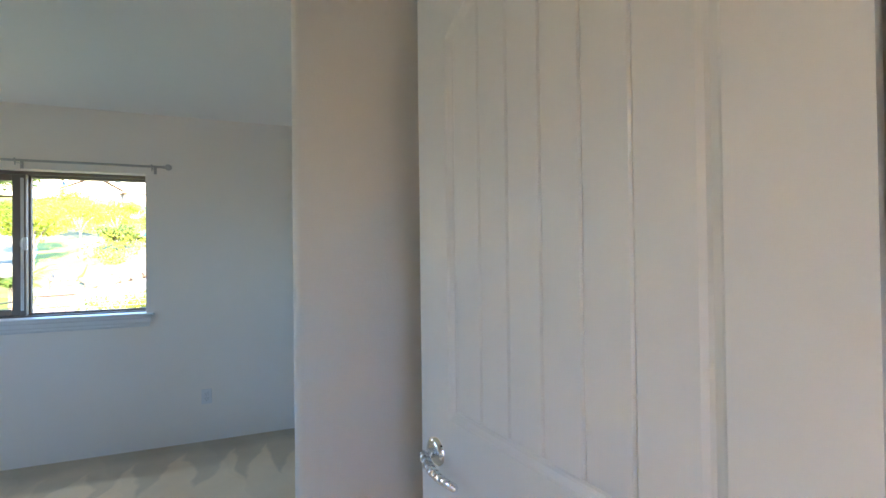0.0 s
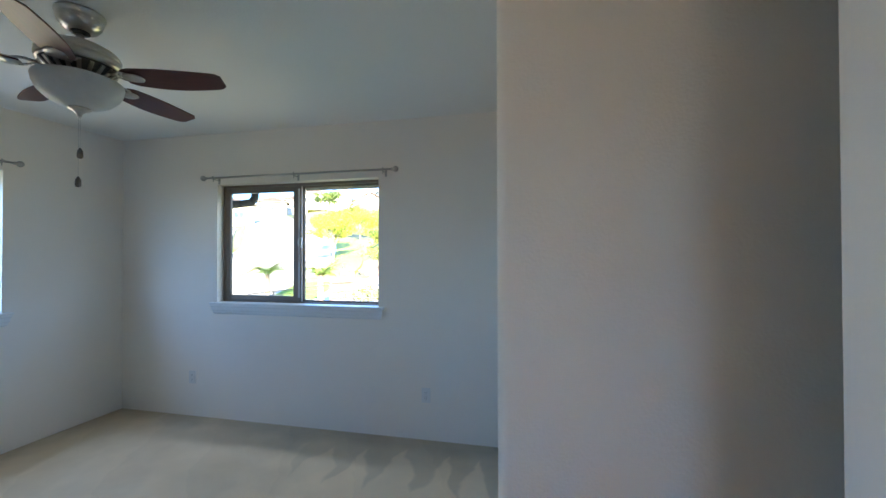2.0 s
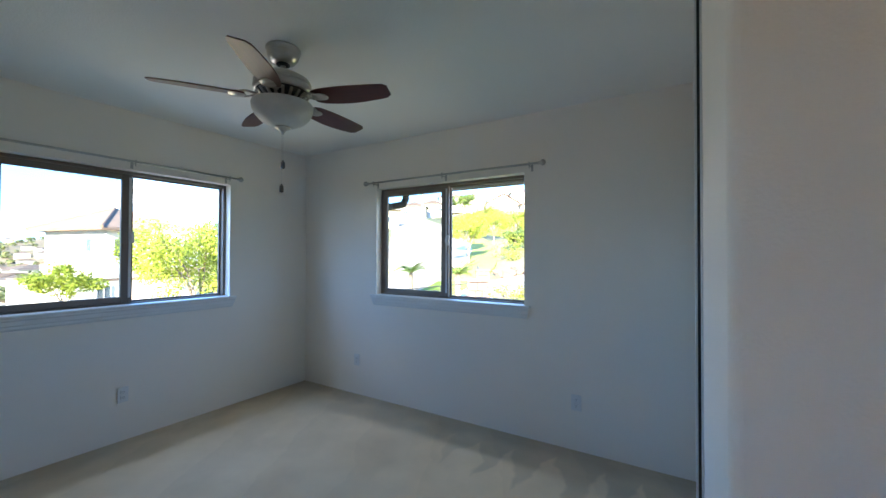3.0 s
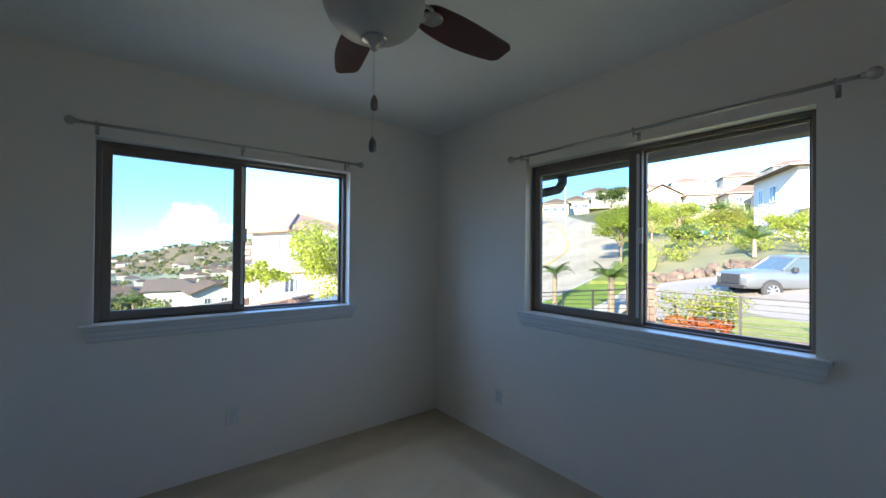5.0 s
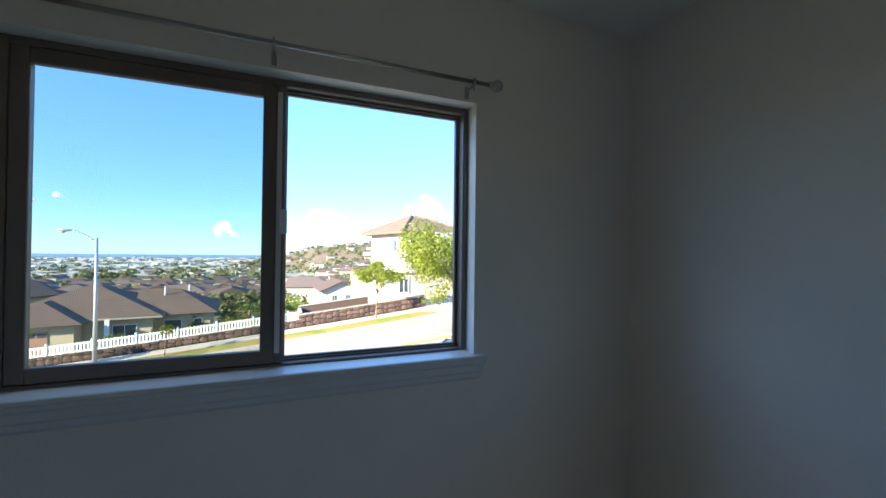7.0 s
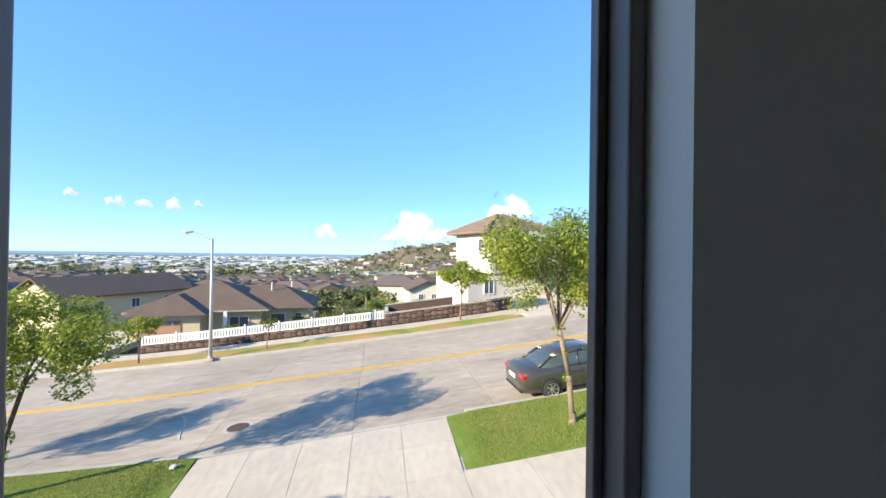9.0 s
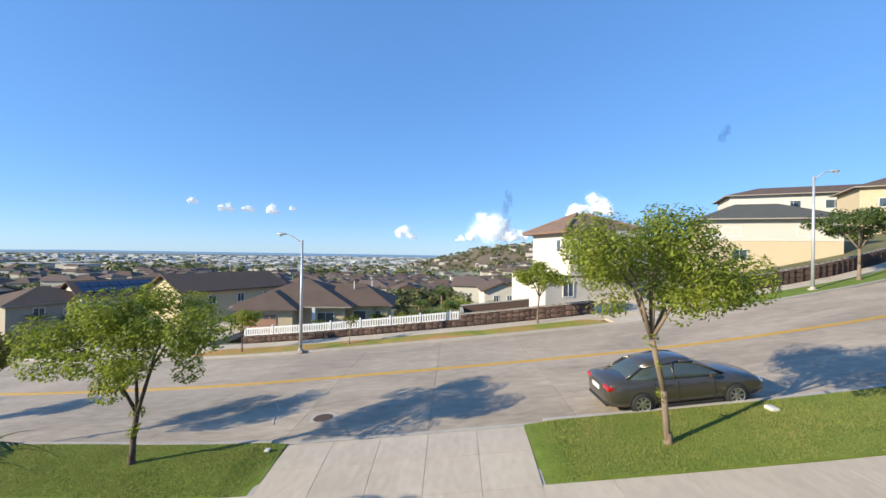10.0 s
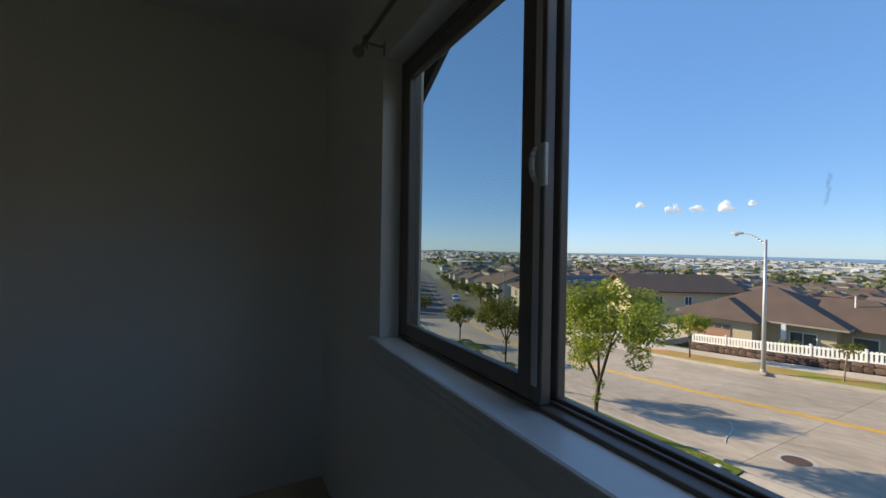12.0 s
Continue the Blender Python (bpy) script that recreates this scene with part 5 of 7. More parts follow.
# two-storey white house across the street
h1 = house(-38.4, 10.5, -3.3, 9.4, 8.0, 2.75, 12, "white two-storey house with brown hipped roof behind stone wall", M['white'], M['tileroof'], "hip", 0.0001, 0.02, [(0, -2.6, 1.0, 0.9, 1.2)], sub=1.5, fascia=False)
up = BM()
box(up, -3.9, 4.0, -2.45, 4.2, 2.78, 6.75)
part("upper_wall", up, M['white'], h1)
bm = BM()
X0, X1, Y0, Y1, hz, pk_z = -4.7, 4.9, -3.3, 5.1, 6.72, 8.6
V = [bm.verts.new(p) for p in ((X0, Y0, hz), (X1, Y0, hz), (X1, Y1, hz), (X0, Y1, hz))]
Bv = [bm.verts.new((v.co.x, v.co.y, hz - 0.22)) for v in V]
R0, R1 = bm.verts.new((0, 0.4, pk_z)), bm.verts.new((0, 1.0, pk_z))
for f in ((V[0], V[1], R0), (V[1], V[2], R1, R0), (V[2], V[3], R1), (V[3], V[0], R0, R1), tuple(Bv)):
    bm.faces.new(f)
for i in range(4):
    j = (i + 1) % 4
    bm.faces.new((V[i], Bv[i], Bv[j], V[j]))
bmesh.ops.recalc_face_normals(bm, faces=bm.faces)
r1 = part("upper_roof", bm, M['tileroof'], h1, "brown hipped tile roof")
bm = BM()
for c in ((X0, Y0), (X1, Y0)):
    cyl(bm, 0.13, 0.13, (c[0], c[1], hz + 0.02), (0, 0.4, pk_z + 0.03), 8)
for c in ((X0, Y1), (X1, Y1)):
    cyl(bm, 0.13, 0.13, (c[0], c[1], hz + 0.02), (0, 1.0, pk_z + 0.03), 8)
part("hip_ridge", bm, M['tileroof'], r1, "rounded hip ridge tiles")
bm = BM()
box(bm, 4.001, 5.2, 0.3, 4.2, 2.78, 6.70)
part("bay_wall", bm, M['white'], h1)
bm = BM()
V = [bm.verts.new(p) for p in ((3.9, -0.6, 3.1), (6.3, -0.6, 3.1), (6.3, 4.4, 3.1), (3.9, 4.4, 3.1), (4.05, 0.2, 3.95), (4.05, 4.0, 3.95))]
for f in ((0, 1, 4), (1, 2, 5, 4), (2, 3, 5), (3, 2, 1, 0)):
    bm.faces.new([V[q] for q in f])
part("porch_roof", bm, M['tileroof'], h1)
for u, sill, ww, hh, xx in ((-1.5, 4.5, 0.85, 1.35, 4.0), (1.3, 4.6, 1.1, 1.3, 5.2), (3.2, 4.5, 0.9, 1.35, 5.2)):
    bm = BM()
    for a in ((-ww / 2 - 0.07, -ww / 2, 0, hh), (ww / 2, ww / 2 + 0.07, 0, hh), (-ww / 2 - 0.07, ww / 2 + 0.07, -0.08, 0), (-ww / 2 - 0.07, ww / 2 + 0.07, hh, hh + 0.07), (-0.025, 0.025, 0, hh)):
        box(bm, a[0], a[1], -0.06, 0.01, a[2], a[3])
    wf = part("window", bm, M['vinyl'], h1, "white-framed window")
    wf.matrix_local = pose(xx, u, sill, 0, 0, 90)
    bm = BM()
    box(bm, -ww / 2 + 0.002, ww / 2 - 0.002, -0.025, 0.02, 0.002, hh - 0.002)
    part("pane", bm, M['winglass'], wf)

bm = BM()
for a in ((-0.42, -0.35, 0, 1.05), (0.35, 0.42, 0, 1.05), (-0.42, 0.42, -0.07, 0), (-0.42, 0.42, 1.05, 1.12)):
    box(bm, a[0], a[1], -0.05, 0.01, a[2], a[3])
wf = part("window", bm, M['vinyl'], h1, "white-framed window")
wf.matrix_local = pose(1.9, -2.45, 4.85)
bm = BM()
box(bm, -0.348, 0.348, -0.02, 0.02, 0.002, 1.048)
part("pane", bm, M['winglass'], wf)

# brown-roofed house with the salmon garage door
hb = house(-45.0, -18.2, -7.3, 10.5, 10.0, 2.9, 6, "low cream house with brown hipped roof and salmon garage door", M['cream'], M['brownroof'], "hip", 0.42, 0.8, [(0, 3.3, 0.9, 1.6, 1.2)], sub=2)
bm = BM()
box(bm, 5.001, 7.0, -4.9, 0.5, -2, 2.7)
part("garage_wall", bm, M['cream'], hb)
bm = BM()
V = [bm.verts.new(p) for p in ((3.5, -5.7, 2.75), (7.7, -5.7, 2.75), (7.7, 1.2, 2.75), (3.5, 1.2, 2.75), (4.2, -2.2, 4.25), (0.6, -2.2, 4.25))]
for f in ((0, 1, 4, 5), (1, 2, 4), (2, 3, 5, 4), (3, 2, 1, 0)):
    bm.faces.new([V[q] for q in f])
part("garage_roof", bm, M['brownroof'], hb)
bm = BM()
for i in range(4):
    box(bm, 7.0, 7.05, -4.3, -1.0, 0.05 + i * 0.56, 0.05 + i * 0.56 + 0.54, 0.01)
gd = part("garage_door", bm, M['garage'], hb, "salmon sectional garage door")
for i in range(5):
    bm = BM()
    box(bm, 7.045, 7.062, -4.15 + i * 0.64, -4.15 + i * 0.64 + 0.5, 1.82, 2.14)
    part("pane", bm, M['winglass'], gd)
bm = BM()
box(bm, 6.0, 6.25, 2.2, 2.5, -1, 2.8)
part("porch_post", bm, M['vinyl'], hb)

bm = BM()
box(bm, -4.6, 3.6, 5.251, 9.6, -2, 2.7)
part("wing_wall", bm, M['cream'], hb)
bm = BM()
V = [bm.verts.new(p) for p in ((-5.3, 3.4, 2.72), (4.3, 3.4, 2.72), (4.3, 10.3, 2.72), (-5.3, 10.3, 2.72), (-0.5, 3.4, 4.75), (-0.5, 6.6, 4.75))]
for f in ((0, 1, 4), (1, 2, 5, 4), (2, 3, 5), (3, 0, 4, 5), (3, 2, 1, 0)):
    bm.faces.new([V[q] for q in f])
part("wing_roof", bm, M['brownroof'], hb, "lower brown hipped roof of the wing")
for u, ww, hh, sl_ in ((6.6, 1.3, 1.2, 0.9), (8.6, 0.6, 0.6, 1.5)):
    bm = BM()
    for a in ((-ww / 2 - 0.07, -ww / 2, 0, hh), (ww / 2, ww / 2 + 0.07, 0, hh), (-ww / 2 - 0.07, ww / 2 + 0.07, -0.08, 0), (-ww / 2 - 0.07, ww / 2 + 0.07, hh, hh + 0.07)):
        box(bm, a[0], a[1], -0.06, 0.01, a[2], a[3])
    wf = part("window", bm, M['vinyl'], hb, "white-framed window")
    wf.matrix_local = pose(3.6, u, sl_, 0, 0, 90)
    bm = BM()
    box(bm, -ww / 2 + 0.002, ww / 2 - 0.002, -0.025, 0.02, 0.002, hh - 0.002)
    part("pane", bm, M['winglass'], wf)
for px_, py_, ph_ in ((0.8, 5.6, 0.5), (-1.6, 7.4, 0.4)):
    bm = BM()
    cyl(bm, 0.06, 0.06, (px_, py_, 4.0), (px_, py_, 4.6 + ph_), 10)
    part("vent_pipe", bm, M['vinyl'], hb, "white roof vent pipe")

house(-58.5, -36.5, -8.6, 9.5, 14.5, 4.2, 148, "beige house with a long dark gable roof below the street", M['cream'], M['darkroof'], "gable", 0.38, 0.7, [(3, -3.5, 2.3, 0.9, 1.1), (3, 0.5, 2.3, 0.9, 1.1), (3, 4.5, 2.3, 0.9, 1.1)])
hs = house(-64.0, -56.5, -10.8, 9.0, 13.0, 4.6, 150, "white gabled house with a roof full of solar panels", M['white'], M['darkroof'], "gable", 0.42, 0.6, [(2, -1.0, 2.2, 1.2, 1.2), (3, -2, 2.0, 1.0, 1.1)])
sl = math.degrees(math.atan(0.42))
for i in range(9):
    for j in range(2):
        bm = BM()
        box(bm, -0.62, 0.62, -0.80, 0.80, 0.0, 0.05)
        pnl = part("solar_panel", bm, M['solar'], hs, "blue-black solar panel")
        yy = -1.5 - j * 1.62
        pnl.matrix_local = pose(-5.6 + i * 1.32, yy, 4.6 + 0.42 * (5.1 + yy) + 0.10, sl, 0, 0)
house(-66.0, -72.0, -12.5, 8.5, 11.0, 4.4, 148, "white gabled house with a dark roof lower down the hill", M['white'], M['darkroof'], "gable", 0.40, 0.6, [(2, -1.5, 2.2, 1.0, 1.1), (2, 1.5, 2.2, 1.0, 1.1), (3, 0, 2.0, 1.0, 1.1)])
house(-62.5, 6.2, -7.0, 5.5, 8.0, 2.6, 2, "small white gabled house beyond the stone wall", M['white'], M['darkroof'], "gable", 0.42, 0.5, [(0, -1.0, 1.0, 0.7, 0.9), (0, 1.0, 1.0, 0.7, 0.9)])
hc = house(-55.5, 41.0, 0.4, 14.5, 9.5, 5.9, -18, "two-storey cream house with a grey-green roof uphill", M['cream'], M['greyroof'], "hip", 0.42, 0.9, [(0, -4.3, 3.6, 2.0, 1.1), (0, -3.4, 0.6, 1.6, 1.2), (0, 3.5, 3.6, 1.6, 1.1)])
bm = BM()
box(bm, 4.751, 4.80, -7.24, 7.24, 2.95, 3.15)
box(bm, 4.751, 4.78, -7.24, 7.24, 3.15, 5.8)
part("upper_band", bm, M['white'], hc, "pale upper storey")
hm = house(-80.0, 71.0, 8.0, 30.0, 12.0, 5.5, -24, "white terraced hillside house with balcony and low brown roof", M['white'], M['darkroof'], "hip", 0.30, 1.0, [(0, -10, 2.6, 2.6, 1.5), (0, -5, 2.6, 2.2, 1.5), (0, 1, 2.6, 2.6, 1.5), (0, 7, 2.6, 2.4, 1.5)])
bm = BM()
box(bm, 6.001, 8.0, -15.5, -6, 1.0, 3.6)
box(bm, 7.9, 8.0, -15.5, -6, 3.6, 4.5)
part("balcony", bm, M['white'], hm)
house(-60.0, 66.0, 7.2, 12.0, 10.0, 4.6, -30, "cream house with solar panels high on the slope", M['cream'], M['darkroof'], "hip", 0.36, 0.8, [(0, -3, 1.6, 2.0, 1.2), (0, 3, 1.6, 2.0, 1.2)])

# uphill houses seen through the north window
hbig = house(-3.0, 56.0, 3.1, 13.0, 10.0, 7.2, -57, "white modern two-storey house with deep flat canopies", M['white'], M['darkroof'], "hip", 0.14, 1.1, [(0, -4.3, 4.3, 1.6, 1.9), (0, -1.2, 4.3, 1.4, 1.7), (0, 2.2, 4.2, 2.0, 1.8), (0, -4.6, 0.4, 1.5, 2.1), (0, 1.5, 0.4, 2.4, 2.0), (3, 0, 4.2, 1.4, 1.6), (3, -3, 4.2, 1.0, 1.6)])
bm = BM()
box(bm, 5.001, 7.2, -6.6, 0.5, 2.75, 3.05)
box(bm, 6.9, 7.2, -6.5, -6.2, -1, 2.75)
box(bm, 6.9, 7.2, -0.2, 0.1, -1, 2.75)
box(bm, 5.001, 7.0, -3.2, 0.0, 3.05, 4.1)
part("canopy", bm, M['white'], hbig, "white porch canopy and balcony")
ROW = ((-51.0, 124.0, 16.4, 11, 9, 5.2, -55), (-39.5, 127.0, 15.8, 11, 9, 5.4, -57), (-28.5, 124.0, 14.6, 11, 9, 5.6, -58), (-19.5, 115.5, 13.2, 10, 9, 5.6, -58), (-9.0, 91.0, 9.4, 11, 9, 5.8, -60))
for i, (hx, hy, hz, ww, dd, hh, tr) in enumerate(ROW):
    house(hx, hy, hz - 2.9, ww, dd, hh, tr, "tan two-storey house with a brown roof on the slope", M['tan'] if i % 2 else M['greywall'], M['tileroof'] if i % 2 else M['darkroof'], "gable" if i % 3 == 0 else "hip", 0.55, 0.9,
          [(0, -3.4, 3.2, 1.4, 1.3), (0, 0.2, 3.2, 1.2, 1.3), (0, 3.4, 3.2, 1.3, 1.3), (0, 3.2, 0.6, 1.8, 1.9), (0, -2.2, 0.5, 2.4, 2.1), (3, 1.5, 3.0, 1.2, 1.2)], group="houses along the slope")
HILL = ((-112, 157, 24.5, 12, -60), (-112, 174, 27.5, 12, -60), (-105, 182, 31.7, 13, -60), (-92, 182, 30.5, 12, -60), (-85, 191, 32.0, 12, -60), (-77, 216, 36.6, 14, -60), (-51, 202, 34.0, 14, -60), (-32, 193, 34.2, 15, -60), (-21, 187, 32.5, 14, -60), (-128, 160, 23.0, 13, -60))
for i, (hx, hy, hz, ww, tr) in enumerate(HILL):
    house(hx, hy, hz - 5.0, ww, 11, 5.4, tr, "white hilltop house with a low dark roof", M['white'] if i % 3 else M['greywall'], M['darkroof'], "hip", 0.46, 1.0, [(0, -4, 1.6, 2.4, 1.6), (0, 0, 1.6, 2.0, 1.6), (0, 4, 1.6, 2.4, 1.6)], group="houses on the hilltop")
# rows down the lower street
rg = random.Random(9)
k = 0
for yy in (-62, -78, -94, -112, -132, -155, -182, -215):
    for side in (-1,) if yy > -70 else (-1, 1):
        off = FARC - 15 if side < 0 else NEAR + 15
        hx = road_x(yy) + off
        house(hx, yy, land(hx, yy) + 0.3, rg.uniform(8.5, 11), rg.uniform(8, 10), rg.uniform(4.6, 5.6), 64 if side < 0 else 64, "beige house with a dark gabled roof along the lower street", M['white'] if k % 3 else M['greywall'], M['darkroof'], "gable" if k % 2 else "hip", 0.40, 0.6,
              [(0, -1.6, 2.8, 1.1, 1.2), (0, 1.6, 2.8, 1.1, 1.2), (3, 0, 2.8, 1.1, 1.2), (1, 0, 2.8, 1.1, 1.2)], group="houses along the lower street")
        k += 1

rg = random.Random(15)
for i_ in range(16):
    ty = -58 - 11.0 * i_ - rg.uniform(0, 4)
    for sd in (-1, 1):
        if sd > 0 and i_ < 2:
            continue
        tx = road_x(ty) + (FARC - rg.uniform(3, 6) if sd < 0 else NEAR + rg.uniform(3, 7))
        tree(tx, ty, land(tx, ty), rg.uniform(3.2, 5.2), rg.uniform(1.5, 2.3), 1.1, 500 + i_ * 2 + (sd > 0), "leafy garden tree before the lower street's houses", M['leaf2'] if i_ % 2 else M['leafdark'], M['darkbark'], 900, 0.2, 0.09, (0, 0), 0, 0.8, 5, 0.1)


# ---- the town below: far houses and woods ----
def town():
    rg = random.Random(21)
    walls, roofs = [BM(), BM()], [BM(), BM()]
    n = 0
    spots = []
    while n < 860:
        d = 70 * (1500 / 70) ** (rg.random() ** 0.85)
        a = rg.uniform(-1.47, 0.62)
        x, y = -31 - d * math.cos(a), d * math.sin(a) - 4
        if abs(x - road_x(y)) < (46 if -240 < y < -50 else 30) or (x > -70 and -80 < y < 50):
            continue
        if d < 260 and any((x - p) ** 2 + (y - q) ** 2 < 15 ** 2 for p, q in spots):
            continue
        if hill_at(x, y) > 24 and rg.random() < 0.4:
            continue
        spots.append((x, y))
        z = land(x, y)
        big = d > 600 and rg.random() < 0.35 and hill_at(x, y) < 8
        w, dd, h = (rg.uniform(20, 55), rg.uniform(15, 40), rg.uniform(4, 7)) if big else (rg.uniform(9, 15), rg.uniform(8, 11), rg.uniform(3.0, 5.6))
        tn = rg.choice((0, 0, 90)) + rg.uniform(-15, 15)
        m = pose(x, y, z, 0, 0, tn)
        wi = rg.randrange(2)
        box(walls[wi], -dd / 2, dd / 2, -w / 2, w / 2, -3, h, 0, m)
        if big:
            box(walls[0], -dd / 2 - 0.3, dd / 2 + 0.3, -w / 2 - 0.3, w / 2 + 0.3, h + 0.02, h + 0.5, 0, m)
        else:
            b = roofs[rg.randrange(2)]
            X, Y, rz = dd / 2 + 0.6, w / 2 + 0.6, h + dd * 0.22
            V = [b.verts.new(m @ Vector(p)) for p in ((-X, -Y, h), (X, -Y, h), (X, Y, h), (-X, Y, h), (0, -Y + X * rg.choice((0.02, 1)), rz), (0, Y - X, rz))]
            for f in ((0, 1, 4), (1, 2, 5, 4), (2, 3, 5), (3, 0, 4, 5), (3, 2, 1, 0)):
                b.faces.new([V[q] for q in f])
        n += 1
    M['townwhite'] = mat("town_walls", (0.58, 0.55, 0.49), (0.40, 0.37, 0.31), 0.02, 0.9, per_island=0.25)
    M['townroof'] = mat("town_roofs", (0.16, 0.10, 0.075), (0.10, 0.085, 0.075), 0.03, 0.9, per_island=0.35)
    for b, m_, nm, lb in ((walls[0], M['townwhite'], "town_buildings", "pale walls of the many far houses below"), (walls[1], M['townwhite'], "town_buildings", "pale walls of the many far houses below"),
                          (roofs[0], M['townroof'], "town_roofs", "brown roofs of the many far houses below"), (roofs[1], M['darkroof'], "town_roofs", "dark roofs of the many far houses below")):
        tagged(obj(nm, b, m_), lb, "town", kind="stuff")
    # far blocks on the plain
    b = BM()
    for _ in range(1300):
        d = rg.uniform(1200, 3200)
        a = rg.uniform(-1.45, 0.30)
        x, y = -31 - d * math.cos(a), d * math.sin(a)
        z = land(x, y)
        w, dd, h = rg.uniform(12, 45), rg.uniform(12, 40), rg.uniform(3, 6) if rg.random() < 0.985 else rg.uniform(10, 17)
        if h > 9:
            w = dd = 16
        box(b, x - dd / 2, x + dd / 2, y - w / 2, y + w / 2, z - 3, z + h)
    # far walls lightened in colour, as haze would do
    M['townfar'] = mat("haze_paled_far_walls", (0.60, 0.59, 0.57), (0.36, 0.37, 0.37), 0.01, 0.9, per_island=0.4)
    tagged(obj("town_far", b, M['townfar']), "white specks of the far town on the plain", "town", kind="stuff")
    # woods: rough leafy mounds
    vs, fs = [], []
    for n_ in range(3300):
        d = 62 * (2600 / 62) ** rg.random()
        a = rg.uniform(-1.5, 0.62)
        x, y = -31 - d * math.cos(a), d * math.sin(a) - 4
        if n_ >= 2300:
            x, y = rg.uniform(-1050, -520), rg.uniform(-110, 420)
            d = 900
            if hill_at(x, y) < 8:
                continue
        if abs(x - road_x(y)) < 16 or (x > -66 and -82 < y < 48):
            continue
        if d < 300 and any((x - p) ** 2 + (y - q) ** 2 < 7 ** 2 for p, q in spots):
            continue
        z = land(x, y)
        r = rg.uniform(1.8, 3.6) * (1 if d < 500 else 2.0) * (0.5 if hill_at(x, y) > 8 else 1.0)
        cnt = 90 if d < 250 else 26
        sz = r * (0.17 if d < 250 else 0.36)
        for _k in range(cnt):
            dv = Vector((rg.uniform(-1, 1), rg.uniform(-1, 1), rg.uniform(-0.5, 1)))
            dv = dv.normalized() * rg.uniform(0.6, 1.0) * r
            p = Vector((x + dv.x * 1.2, y + dv.y * 1.2, z + r * 0.8 + dv.z * 0.8))
            nr = (dv + Vector((rg.uniform(-1, 1), rg.uniform(-1, 1), rg.uniform(0, 1))) * r * 0.5).normalized()
            t = nr.orthogonal().normalized()
            bb = nr.cross(t)
            s = sz * rg.uniform(0.7, 1.5)
            i = len(vs)
            vs.extend((p - t * s, p + bb * s * 0.8, p + t * s, p - bb * s * 0.8))
            fs.append((i, i + 1, i + 2, i + 3))
    me = bpy.data.meshes.new("woods")
    me.from_pydata(vs, [], fs)
    M['woods'] = foliage_mat("dry_woods_green", (0.235, 0.235, 0.095), (0.14, 0.16, 0.06), 0.4)
    me.materials.append(M['woods'])
    tagged(new("woods", me), "scattered dark trees between the far houses", "woods", kind="stuff")


town()


# ---- palms, shrubs and hedges ----
def frond(bm, base, az, length, droop, rg, lw=0.42, n=16):
    prev, rise = None, rg.uniform(0.75, 2.1)
    for i in range(n + 1):
        u = i / n
        el = 1.0 - u * droop
        p = Vector(base) + Vector((math.cos(az) * length * (u - 0.18 * u * u), math.sin(az) * length * (u - 0.18 * u * u), length * (0.62 * rise * u * el - 0.30 * droop * u * u)))
        if prev is not None:
            d = (p - prev).normalized()
            cyl(bm, 0.018 * (1.1 - u), 0.018 * (1.05 - u) + 0.002, prev, p, 4, False)
            side = d.cross(Vector((0, 0, 1))).normalized()
            L = lw * length * 0.5 * math.sin(min(1, u * 1.15 + 0.12) * math.pi) ** 0.7
            for s in (-1, 1):
                for k in (0.25, 0.75):
                    q = prev + (p - prev) * k
                    tip = q + side * s * L * rg.uniform(0.85, 1.1) + d * L * 0.55 - Vector((0, 0, L * rg.uniform(0.15, 0.45)))
                    wv = d * 0.022 * length * 0.5
                    bm.faces.new([bm.verts.new(c) for c in (q - wv, (q + tip) / 2 - wv * 0.8 + Vector((0, 0, 0.04 * L)), tip, (q + tip) / 2 + wv * 0.8 + Vector((0, 0, 0.04 * L)), q + wv)])
        prev = p


def palm_tree(x, y, z, h, length, nf, seed, label, trunk_r=0.09, droop=0.9):
    rg = random.Random(seed)
    P = empty("palm_tree", pose(x, y, z), label, "palm", "palms")
    bm = BM()
    n = max(3, int(h / 0.16))
    for i in range(n):
        z0, z1 = h * i / n, h * (i + 1) / n
        cyl(bm, trunk_r * (1.12 - 0.25 * i / n), trunk_r * (0.96 - 0.25 * i / n), (0, 0, z0 - 0.02), (0, 0, z1), 9)
    part("trunk", bm, M['bark'], P, "ringed palm trunk")
    for i in range(nf):
        bm = BM()
        frond(bm, (0, 0, h - 0.03), 2 * math.pi * i / nf + rg.uniform(-0.3, 0.3), length * rg.uniform(0.8, 1.1), droop * rg.uniform(0.5, 1.25), rg)
        part("frond", bm, M['palm'], P)
    return P


palm_tree(-4.6, -8.5, land(-4.6, -8.5), 1.9, 1.9, 13, 3, "feathery green palm close to the house wall", 0.08, 0.85)
palm_tree(-3.3, -8.9, land(-3.3, -8.9), 2.1, 1.9, 13, 5, "feathery palm beside the house wall", 0.08, 0.9)
palm_tree(-3.0, -7.2, land(-3.0, -7.2), 1.1, 1.7, 11, 6, "low clumping palm under the window", 0.07, 0.9)
palm_tree(-3.7, -7.7, land(-3.7, -7.7), 2.0, 2.0, 16, 61, "dense feathery palm under the street window", 0.08, 0.85)
palm_tree(-2.5, -6.5, land(-2.5, -6.5), 1.7, 1.8, 15, 62, "dense feathery palm against the house wall", 0.07, 0.9)
palm_tree(-4.3, -9.8, land(-4.3, -9.8), 2.3, 2.0, 16, 63, "feathery palm at the house corner", 0.08, 0.9)
palm_tree(-4.6, -12.5, land(-4.6, -12.5), 1.5, 2.0, 15, 64, "feathery palm beside the hedge", 0.08, 0.9)
